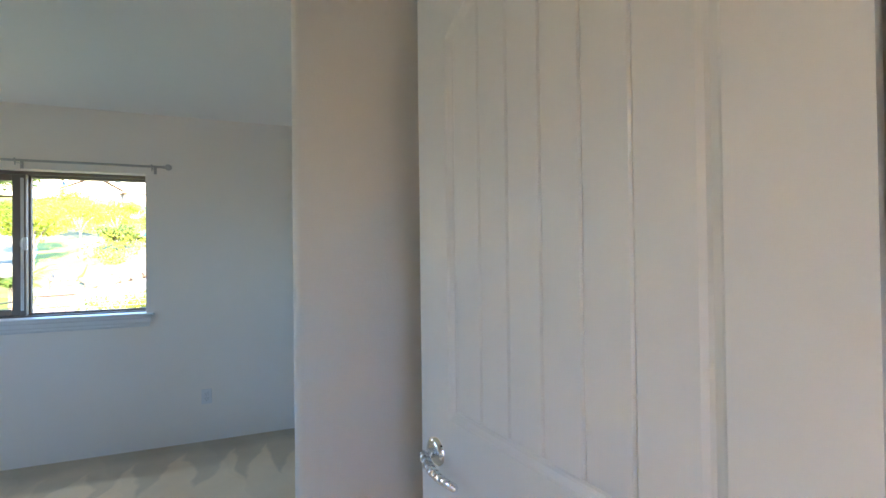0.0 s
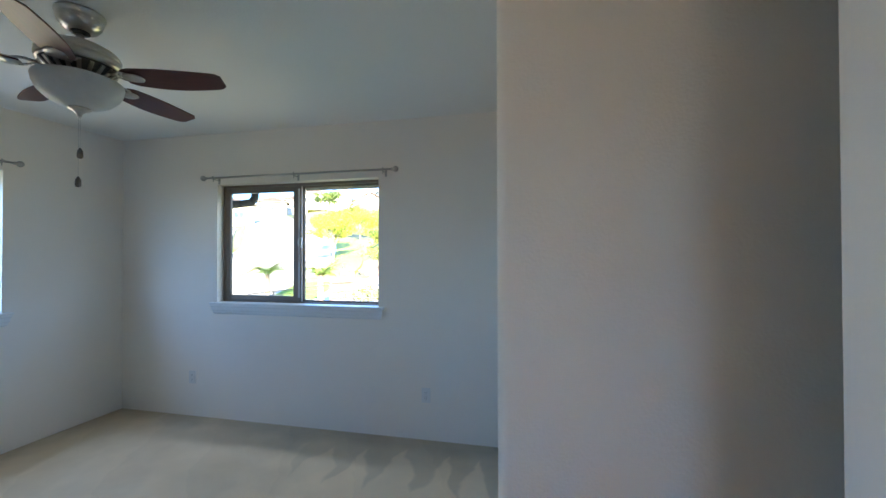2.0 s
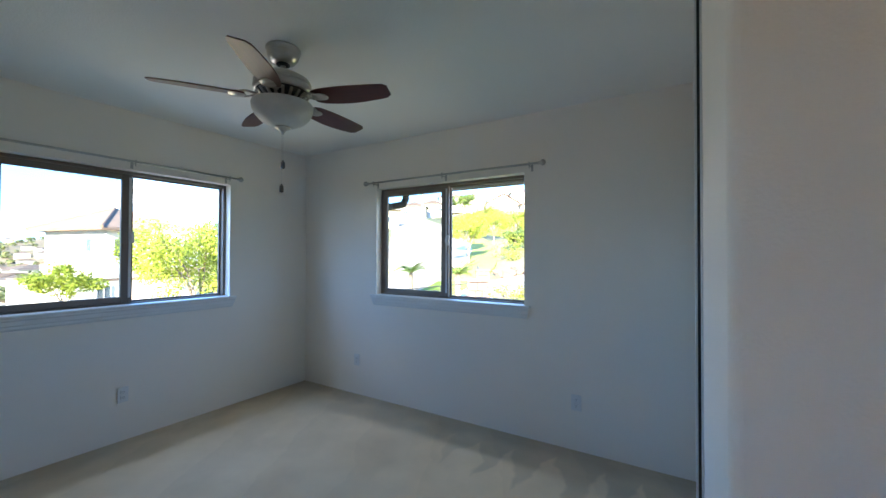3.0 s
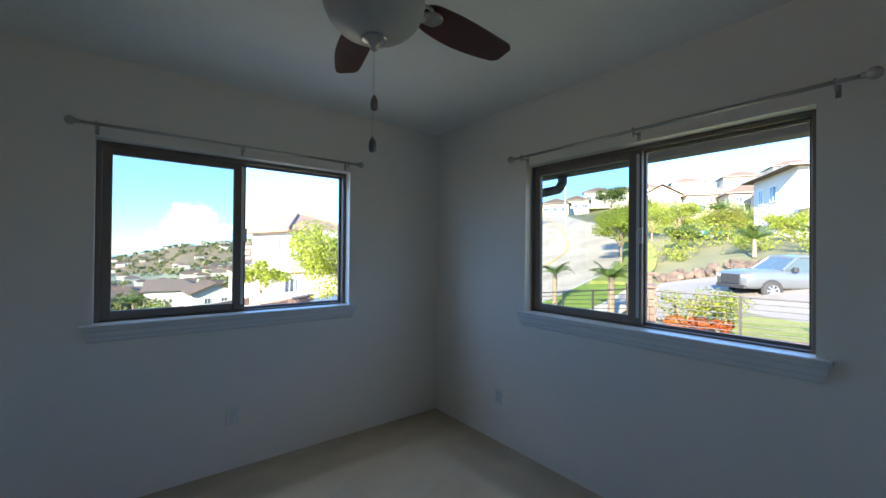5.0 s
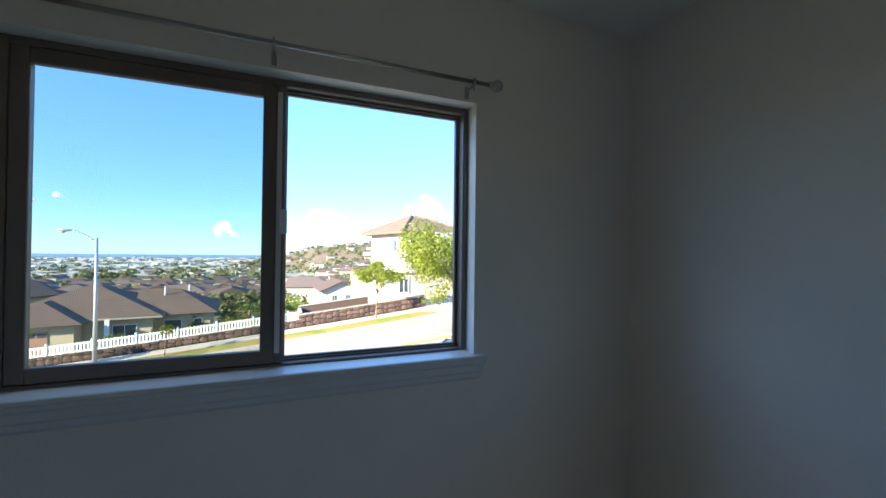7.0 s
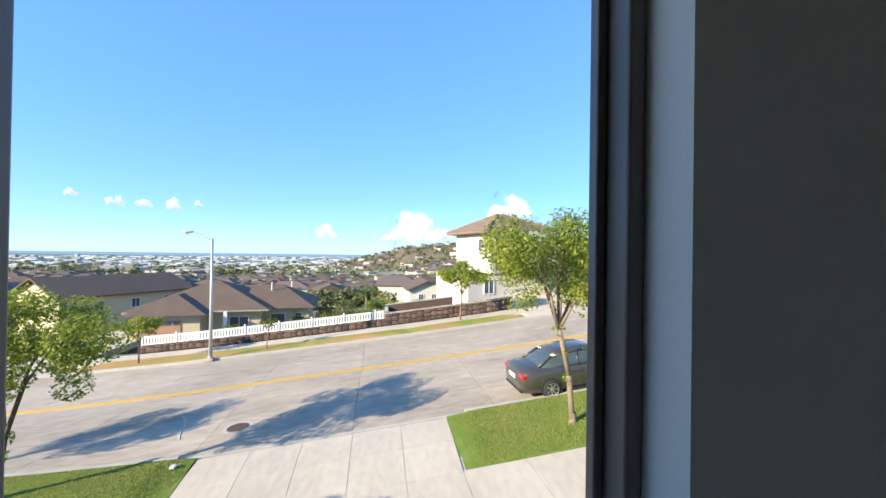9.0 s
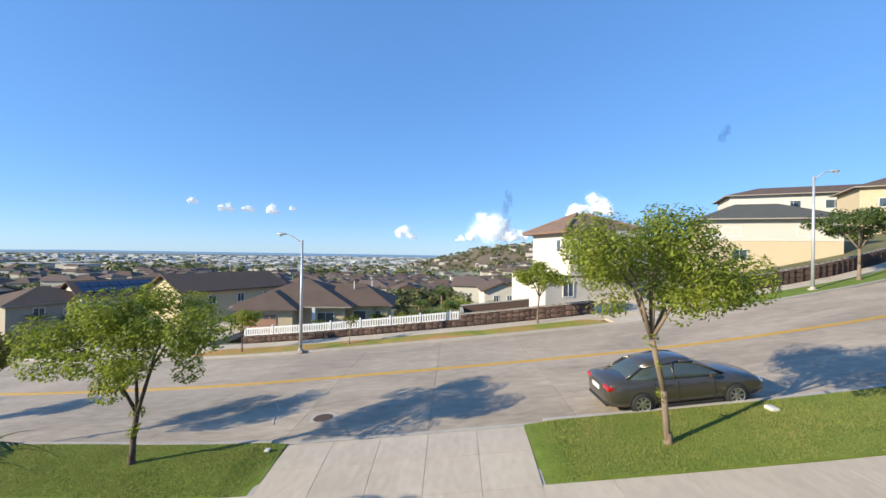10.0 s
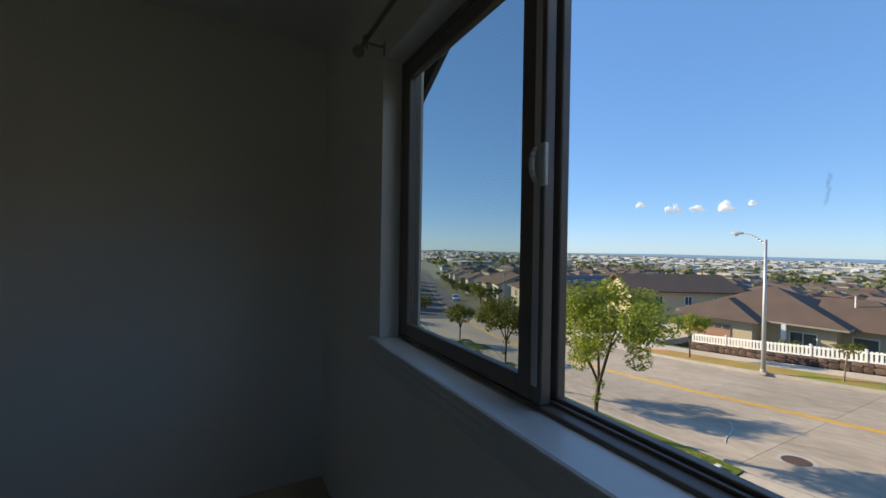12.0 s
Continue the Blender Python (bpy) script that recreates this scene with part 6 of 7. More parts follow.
for i_, (tx, ty) in enumerate(((-1.2, -18.0), (-0.8, -23.0), (-4.5, -29.0), (-6.0, -34.0), (-12.0, -36.5), (-9.5, -42.0), (-16.0, -50.0), (-22.0, -62.0), (-30.0, -78.0))):
    tree(tx, ty, land(tx, ty), 4.6, 2.2, 1.4, 300 + i_, "dark leafy garden tree down the street", M['leafdark'], M['darkbark'], 2600, 0.12, 0.10, (0, 0), 0, 0.8, 6)
palm_tree(-5.9, 13.95, land(-5.9, 13.95), 0.45 - land(-5.9, 13.95), 1.5, 17, 7, "small fan-crowned palm beside the uphill sidewalk", 0.16, 0.8)
palm_tree(-10.0, 15.6, land(-10.0, 15.6), 0.4 - land(-10.0, 15.6), 1.4, 15, 8, "small palm on the uphill verge", 0.14, 0.8)
palm_tree(-13.1, 50.5, land(-13.1, 49.5), 3.4, 2.6, 15, 10, "tall palm before the uphill houses", 0.16, 0.9)
palm_tree(-4.7, 29.8, land(-4.7, 29.8), 1.2, 1.9, 15, 12, "bushy palm above the rock garden", 0.12, 0.6)
palm_tree(-1.6, 30.5, land(-1.6, 30.5), 1.3, 1.9, 14, 14, "broad palm beside the neighbour's drive", 0.12, 0.8)
palm_tree(-45.0, -5.0, land(-45.0, -5.0), 2.4, 1.9, 14, 15, "palm below the white fence", 0.13, 0.9)
palm_tree(-48.5, -2.5, land(-48.5, -2.5), 3.4, 2.2, 14, 16, "tall palm below the stone wall", 0.13, 0.9)
palm_tree(-52.0, -58.0, land(-52, -58), 2.6, 2.0, 13, 17, "palm beside the solar-roofed house", 0.13, 0.9)
palm_tree(-54.5, -56.0, land(-54.5, -56.0), 2.2, 2.0, 13, 18, "palm beside the solar-roofed house", 0.13, 0.9)
tree(-16.3, 34.5, land(-16.3, 34.5), 5.2, 2.4, 1.7, 71, "round leafy tree on the uphill verge", M['leaf'], M['bark'], 6500, 0.085, 0.11, (0, 0), 0, 0.7, 6)
tree(-13.8, 30.0, land(-13.8, 30.0), 4.6, 2.0, 1.6, 73, "round leafy tree near the uphill drive", M['leaf'], M['bark'], 5500, 0.085, 0.10, (0, 0), 0, 0.7, 6)
tree(-36.0, 68.9, land(-36.0, 68.9), 6.5, 3.2, 2.2, 75, "dark tree before the upper houses", M['leafdark'], M['bark'], 2600, 0.2, 0.16, (0, 0), 0, 0.7, 6)
tree(-20.0, 58.0, land(-20.0, 58.0), 5.6, 3.4, 0.9, 77, "leafy tree before the upper houses", M['leaf'], M['bark'], 6500, 0.10, 0.14, (0, 0), 0, 0.6, 6)
tree(-14.5, 56.0, land(-14.5, 56.0), 3.4, 2.2, 0.7, 78, "leafy tree before the upper houses", M['leaf'], M['bark'], 5500, 0.10, 0.14, (0, 0), 0, 0.6, 6)
tree(-26.0, 62.0, land(-26.0, 62.0), 6.4, 3.2, 1.2, 79, "leafy tree before the upper houses", M['leaf'], M['bark'], 6500, 0.10, 0.14, (0, 0), 0, 0.6, 6)
tree(-7.0, 52.0, land(-7.0, 52.0), 2.6, 1.7, 0.5, 80, "leafy tree beside the white house", M['leaf'], M['bark'], 5500, 0.10, 0.14, (0, 0), 0, 0.6, 6)

for i_, (tx, ty, th, tr_, tm) in enumerate(((-17.5, 44.0, 4.4, 2.3, 'leaf'), (-10.5, 45.0, 3.2, 2.0, 'leaf2'), (-5.0, 42.0, 2.6, 1.6, 'leaf'), (-22.5, 50.0, 5.0, 2.6, 'leaf2'), (-12.0, 38.0, 2.4, 1.5, 'leafdark'), (-1.0, 47.0, 2.8, 1.7, 'leaf2'),
                                            (-31.0, 78.0, 6.0, 3.4, 'leaf2'), (-22.0, 84.0, 5.2, 3.2, 'leafdark'), (-14.0, 78.0, 4.2, 2.8, 'leaf'), (-44.0, 96.0, 6.0, 3.6, 'leafdark'), (-34.0, 100.0, 5.0, 3.4, 'leaf2'))):
    tree(tx, ty, land(tx, ty), th, tr_, th * 0.2, 400 + i_, "bushy garden tree on the uphill slope", M[tm], M['bark'], 5000, 0.085, 0.10, (0, 0), 0, 0.9, 5, 0.1)

def shrub(x, y, z, r, h, material, seed, label, n=900, leaf=0.07, name="shrub"):
    rg = random.Random(seed)
    S = empty(name, pose(x, y, z), label, "shrub", "garden shrubs")
    bm = BM()
    for i in range(5):
        a = rg.uniform(0, 6.28)
        cyl(bm, 0.025, 0.012, (0, 0, -0.1), (math.cos(a) * r * 0.5, math.sin(a) * r * 0.5, h * 0.7), 5)
    part("stems", bm, M['bark'], S)
    cl = [(rg.uniform(-0.6, 0.6) * r, rg.uniform(-0.6, 0.6) * r, h * rg.uniform(0.3, 0.72), r * rg.uniform(0.3, 0.5)) for _ in range(9)]
    c = leaf_mesh("leaves", cl, n, leaf, material, seed, 0.7)
    c.parent = S
    return S


M['croton'] = foliage_mat("yellow_green_leaf", (0.30, 0.30, 0.045), (0.17, 0.22, 0.03))
M['redleaf'] = foliage_mat("red_orange_leaf", (0.34, 0.06, 0.025), (0.36, 0.14, 0.03))
for i, (sx, sy, sz_, m_, lb) in enumerate(((-1.9, 10.9, 0.75, 'croton', "yellow-green variegated shrub behind the rail fence"), (-1.5, 11.7, 0.85, 'croton', "yellow-green variegated shrub behind the rail fence"),
                                         (-1.0, 11.3, 0.75, 'croton', "yellow-green variegated shrub behind the rail fence"), (-1.85, 9.95, 0.32, 'redleaf', "red-leaved low shrub behind the rail fence"),
                                         (-1.35, 10.15, 0.36, 'redleaf', "orange-red low shrub behind the rail fence"), (-0.85, 10.4, 0.34, 'redleaf', "red-leaved low shrub behind the rail fence"))):
    shrub(sx, sy, land(sx, sy), sz_, sz_ * 1.6, M[m_], 90 + i, lb, 800, 0.055)
for i, (sx, sy) in enumerate(((-41.5, -9.0), (-40.5, -11.6), (-42.0, -6.5), (-37.5, -23.5), (-36.0, -13.5), (-43.5, -3.0))):
    shrub(sx, sy, land(sx, sy), 1.2, 2.5, M['leaf'] if i % 2 else M['croton'], 120 + i, "green garden shrub behind the white fence", 900, 0.10)
for i, (sx, sy, sr, sh) in enumerate(((-36.5, -4.4, 1.3, 2.4), (-38.0, -2.2, 1.5, 2.8), (-47.0, 0.8, 1.7, 3.0), (-50.0, -7.5, 1.8, 3.2), (-55.0, -1.5, 2.0, 3.4), (-52.0, 3.5, 1.7, 2.8), (-58.0, -6.0, 2.2, 3.6), (-45.0, 3.2, 1.2, 2.2), (-60.0, 0.5, 2.2, 3.8), (-35.0, -10.2, 0.8, 1.9))):
    shrub(sx, sy, land(sx, sy), sr, sh, M['leaf'] if i % 3 else M['leaf2'], 140 + i, "rounded sunlit garden shrub below the street", 1300, 0.11)
palm_tree(-37.0, -3.2, land(-37.0, -3.2), 1.5, 2.1, 16, 19, "bushy palm behind the white fence", 0.14, 0.8)
palm_tree(-39.5, -0.9, land(-39.5, -0.9), 1.9, 2.2, 16, 20, "bushy palm behind the white fence", 0.14, 0.8)
palm_tree(-43.0, -9.4, land(-43.0, -9.4), 2.2, 1.8, 14, 21, "leafy palm beside the brown-roofed house", 0.12, 0.9)

rg = random.Random(57)
spots = [(-30 + 32 * rg.random(), 56 + 40 * rg.random()) for _ in range(70)] + [(-14 + 16 * rg.random(), 31 + 12 * rg.random()) for _ in range(26)] + [(-60 + 75 * rg.random(), 100 + 70 * rg.random()) for _ in range(90)] + [(-38 - 14 * rg.random(), 50 + 50 * rg.random()) for _ in range(30)]
cl = []
for x, y in spots:
    if abs(x - road_x(y)) < 9.5 or any(math.hypot(x - q[0], y - q[1]) < 9 for q in ROW):
        continue
    r = rg.uniform(0.7, 1.7) * (1.0 if y < 50 else 1.5)
    for _ in range(5):
        cl.append((x + rg.uniform(-1, 1) * r, y + rg.uniform(-1, 1) * r, land(x, y) + r * rg.uniform(0.4, 1.3), r * rg.uniform(0.5, 0.8)))
half = len(cl) // 2
veg2 = leaf_mesh("hillside_bushes", cl[:half], 26000, 0.11, M['leaf'], 59, 0.9)
tagged(veg2, "sunlit bushes and small trees between the uphill houses", "bushes", kind="stuff")
rg.shuffle(cl)
veg = leaf_mesh("hillside_bushes", cl[half:], 30000, 0.11, M['leaf2'], 58, 0.9)
tagged(veg, "green bushes and small trees between the uphill houses", "bushes", kind="stuff")
M['hedge'] = foliage_mat("hedge_green", (0.17, 0.25, 0.05), (0.09, 0.155, 0.03))
# hedge of low ground cover beside the sidewalk
rg = random.Random(33)
cl = []
y = -15.0
while y < -5.9:
    for o in (0.0, 0.55, 1.1):
        x = -7.85 + o + rg.uniform(-0.1, 0.1)
        cl.append((x, y + rg.uniform(-0.1, 0.1), pave(x, y) + 0.32 + rg.uniform(-0.05, 0.08), 0.38))
    y += 0.36
hd = leaf_mesh("hedge", cl, 12000, 0.042, M['hedge'], 34, 0.8)
tagged(hd, "low dark-green clipped hedge beside the sidewalk", "hedge", kind="stuff")
# solid dark-green filler block under the hedge's leaves
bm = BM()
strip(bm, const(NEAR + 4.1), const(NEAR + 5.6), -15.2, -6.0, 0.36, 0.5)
tagged(obj("hedge_core", bm, M['leafdark']), "solid dark-green core inside the clipped hedge", "hedge", kind="stuff")


# ---- rail fence, pillars and drive to the north ----
M['stonep'] = mat("tan_fieldstone", (0.165, 0.105, 0.08), (0.085, 0.058, 0.048), 3.0, 0.95, fine=12, fine_amt=0.4, bump=0.9, bump_scale=9)
M['rock'] = mat("dark_lava_rock", (0.115, 0.08, 0.06), (0.06, 0.045, 0.038), 2.0, 0.95, fine=9, fine_amt=0.4, bump=0.9, bump_scale=9, per_island=0.3)
M['rail'] = mat("dark_metal_rail", (0.06, 0.055, 0.052), (0.05, 0.045, 0.043), 6.0, 0.5, 0.3)


def pillar(x, y, z, label):
    Pp = empty("stone_pillar", pose(x, y, z, 0, 0, 30), label, "pillar", "stone pillars")
    bm = BM()
    box(bm, -0.30, 0.30, -0.30, 0.30, -0.4, 1.14)
    part("core", bm, M['mortar'], Pp)
    rr = random.Random(int(x * 100))
    bm = BM()
    for face in range(4):
        zz = -0.2
        while zz < 1.10:
            hh = min(rr.uniform(0.16, 0.28), 1.14 - zz)
            u = -0.33
            while u < 0.32:
                w_ = min(rr.uniform(0.18, 0.36), 0.33 - u)
                if w_ > 0.04:
                    box(bm, u + 0.01, u + w_ - 0.01, -0.345 - rr.uniform(0, 0.02), -0.29, zz + 0.01, zz + hh - 0.01, 0.012, pose(0, 0, 0, 0, 0, 90 * face))
                u += w_
            zz += hh
    part("stone_facing", bm, M['stonep'], Pp, "tan fieldstone facing")
    bm = BM()
    box(bm, -0.38, 0.38, -0.38, 0.38, 1.14, 1.22, 0.015)
    part("cap", bm, M['stonep'], Pp)
    return Pp


def rail_fence(p0, p1, n, label):
    F = empty("rail_fence", pose(0, 0, 0), label, "fence", "rail fences")
    a, b = Vector(p0), Vector(p1)
    for i in range(n + 1):
        q = a.lerp(b, i / n)
        bm = BM()
        box(bm, q.x - 0.025, q.x + 0.025, q.y - 0.025, q.y + 0.025, q.z - 0.3, q.z + 1.0)
        part("post", bm, M['rail'], F)
    for k in range(7):
        bm = BM()
        zz = 0.10 + k * 0.145
        r_ = 0.022 if k == 6 else 0.011
        cyl(bm, r_, r_, a + Vector((0, 0, zz)), b + Vector((0, 0, zz)), 8)
        part("rail", bm, M['rail'], F)
    bm = BM()
    d = (b - a).normalized()
    s = Vector((-d.y, d.x, 0)) * 0.12
    V = [bm.verts.new(p) for p in (a + s, b + s, b - s, a - s)] + [bm.verts.new(p - Vector((0, 0, 0.9))) for p in (a + s, b + s, b - s, a - s)]
    for f in ((0, 1, 2, 3), (0, 4, 5, 1), (1, 5, 6, 2), (2, 6, 7, 3), (3, 7, 4, 0)):
        bm.faces.new([V[q] for q in f])
    part("footing", bm, M['stonep'], F, "low stone footing wall")
    return F


pillar(-2.35, 9.05, -0.62, "square fieldstone pillar at the end of the rail fence")
rail_fence((-2.0, 9.0, -0.52), (1.6, 10.4, -0.62), 2, "dark horizontal-rail metal fence on a low footing")
rail_fence((1.6, 10.4, -0.62), (5.0, 11.8, -0.70), 2, "dark horizontal-rail metal fence on a low footing")
rail_fence((-2.75, 9.2, -0.55), (-7.0, 10.4, -1.1), 3, "dark horizontal-rail metal fence beside the sidewalk")
pillar(-5.2, 15.3, -0.55, "fieldstone pillar beside the neighbour's drive")
rail_fence((-5.5, 15.7, -0.5), (-8.6, 21.5, -0.25), 3, "dark rail fence beside the uphill lawn")
# neighbour's drive, bank of rocks, upper lawn
bm = BM()
V = [bm.verts.new((x, y, land(x, y) + 0.05)) for x, y in ((-8, 19), (-4, 14), (2, 14.0), (9, 16), (9, 27), (1, 27), (-4, 26), (-8, 24))]
f = bm.faces.new(V)
bmesh.ops.triangulate(bm, faces=[f])
r = bmesh.ops.extrude_face_region(bm, geom=list(bm.faces))
bmesh.ops.translate(bm, verts=[v for v in r["geom"] if isinstance(v, bmesh.types.BMVert)], vec=(0, 0, 0.05))
bmesh.ops.recalc_face_normals(bm, faces=bm.faces)
structure(obj("pavement_drive", bm, M['drive']), "pale concrete drive of the uphill neighbour", "driveway")
rg = random.Random(77)
bm = BM()
for i in range(120):
    u = rg.random()
    x, y = -8.5 + 13 * u + rg.uniform(-0.8, 0.8), 25.5 + 3.2 * u + rg.uniform(-1.0, 1.6)
    m = Matrix.LocRotScale((x, y, land(x, y) + rg.uniform(0, 0.25)), Euler((rg.random() * 6, rg.random() * 6, 0)), (rg.uniform(0.18, 0.5), rg.uniform(0.18, 0.45), rg.uniform(0.15, 0.36)))
    res = bmesh.ops.create_icosphere(bm, subdivisions=1, radius=1.0, matrix=m)
    for v in res["verts"]:
        v.co += Vector((noise.noise(v.co * 2.0), noise.noise(v.co * 2.3 + Vector((5, 0, 0))), 0)) * 0.12
tagged(obj("rock_bank", bm, M['rock']), "brown rock garden bank above the drive", "rocks", kind="stuff")
bm = BM()
n = 14
for i in range(n):
    for j in range(10):
        q = [(-2 + 7 * a / n * 1.0 - 3.0, T + 0.6 + (8.1 - T) * b / 10) for a, b in ((i, j), (i + 1, j), (i + 1, j + 1), (i, j + 1))]
        quad(bm, *[(x, y, land(x, y) + 0.06 + 0.02 * noise.noise((x, y, 0))) for x, y in q])
bmesh.ops.remove_doubles(bm, verts=bm.verts, dist=1e-4)
structure(obj("ground_side_lawn", bm, M['lawn'], True), "shaded green side lawn below the rail fence", "lawn")
lawn_piece("ground_lawn", 23.0, 23.0, 46.0, 46.0, 0.13, "yellow-green verge lawn farther uphill", M['softlawn'])
bm = BM()
for i in range(20):
    for j in range(8):
        q = []
        for a, b in ((i, j), (i + 1, j), (i + 1, j + 1), (i, j + 1)):
            x = -1.1 + 9.0 * a / 20
            y = 9.55 + 0.4 * (x + 2) + (14.05 + 0.12 * max(0, x) - 9.55 - 0.4 * (x + 2)) * b / 8
            q.append((x, y, land(x, y) + 0.07 + 0.02 * noise.noise((x, y, 0))))
        quad(bm, *q)
bmesh.ops.remove_doubles(bm, verts=bm.verts, dist=1e-4)
structure(obj("ground_front_lawn", bm, M['softlawn'], True), "sunlit lawn between the rail fence and the neighbour's drive", "lawn")


# ---- vehicles ----
def paint(name, c, rough=0.28):
    return mat(name, c, tuple(v * 0.92 for v in c), 2.0, rough, 0.55, coat=0.6, fine=300, fine_amt=0.05, world_pos=False)


M['tyre'] = mat("black_rubber", (0.022, 0.022, 0.022), (0.03, 0.03, 0.03), 20, 0.85)
M['rim'] = mat("alloy_rim", (0.55, 0.55, 0.56), (0.48, 0.48, 0.49), 10, 0.3, 0.9)
M['cglass'] = mat("tinted_car_glass", (0.06, 0.08, 0.078), (0.045, 0.06, 0.06), 4, 0.04, spec=0.9)
M['tail'] = mat("red_tail_lamp", (0.45, 0.02, 0.02), (0.35, 0.015, 0.015), 20, 0.15, coat=0.5)
M['lampglass'] = mat("clear_lamp_lens", (0.72, 0.74, 0.76), (0.6, 0.62, 0.64), 20, 0.1, coat=0.5)
M['blacktrim'] = mat("black_plastic_trim", (0.02, 0.02, 0.021), (0.028, 0.028, 0.03), 20, 0.6)


def loft(bm, stations):
    """stations: lists of (x, y, z) half-section points from centre bottom round to centre top, mirrored and skinned."""
    rows = []
    for st in stations:
        full = [(x, y, z) for x, y, z in st] + [(x, -y, z) for x, y, z in reversed(st)]
        rows.append([bm.verts.new(p) for p in full])
    n = len(rows[0])
    for a, b in zip(rows, rows[1:]):
        for i in range(n):
            j = (i + 1) % n
            try:
                bm.faces.new((a[i], a[j], b[j], b[i]))
            except ValueError:
                pass
    bm.faces.new(rows[0])
    bm.faces.new(list(reversed(rows[-1])))
    bmesh.ops.remove_doubles(bm, verts=bm.verts, dist=1e-4)
    bmesh.ops.recalc_face_normals(bm, faces=bm.faces)


def wheel(parent, x, y, z, r, w, side):
    bm = BM()
    lathe(bm, [(r * 0.66, -w / 2), (r * 0.90, -w / 2), (r, -w / 2 + 0.035), (r, w / 2 - 0.035), (r * 0.90, w / 2), (r * 0.66, w / 2)], 32)
    bmesh.ops.transform(bm, matrix=pose(0, 0, 0, 90, 0, 0), verts=bm.verts)
    wh = part("wheel", bm, M['tyre'], parent, "black tyre on an alloy rim", True)
    wh.matrix_local = pose(x, y, z)
    bm = BM()
    s = -side
    lathe(bm, [(0.0, 0.04), (r * 0.16, 0.045), (r * 0.2, 0.0)], 20, m=pose(0, side * w * 0.32, 0, -90 * side, 0, 0))
    lathe(bm, [(r * 0.60, 0.03), (r * 0.67, 0.045), (r * 0.69, 0.0)], 32, m=pose(0, side * w * 0.32, 0, -90 * side, 0, 0))
    lathe(bm, [(0.0, -0.03), (r * 0.64, -0.03)], 24, m=pose(0, side * w * 0.30, 0, -90 * side, 0, 0))
    for k in range(7):
        box(bm, r * 0.14, r * 0.64, -0.030, 0.030, -0.018, 0.018, 0, pose(0, side * w * 0.36, 0, 0, 0, 0) @ pose(0, 0, 0, 0, 360 / 7 * k, 0) @ pose(0, 0, 0, 90, 0, 0))
    part("rim", bm, M['rim'], wh, "spoked alloy rim")
    return wh


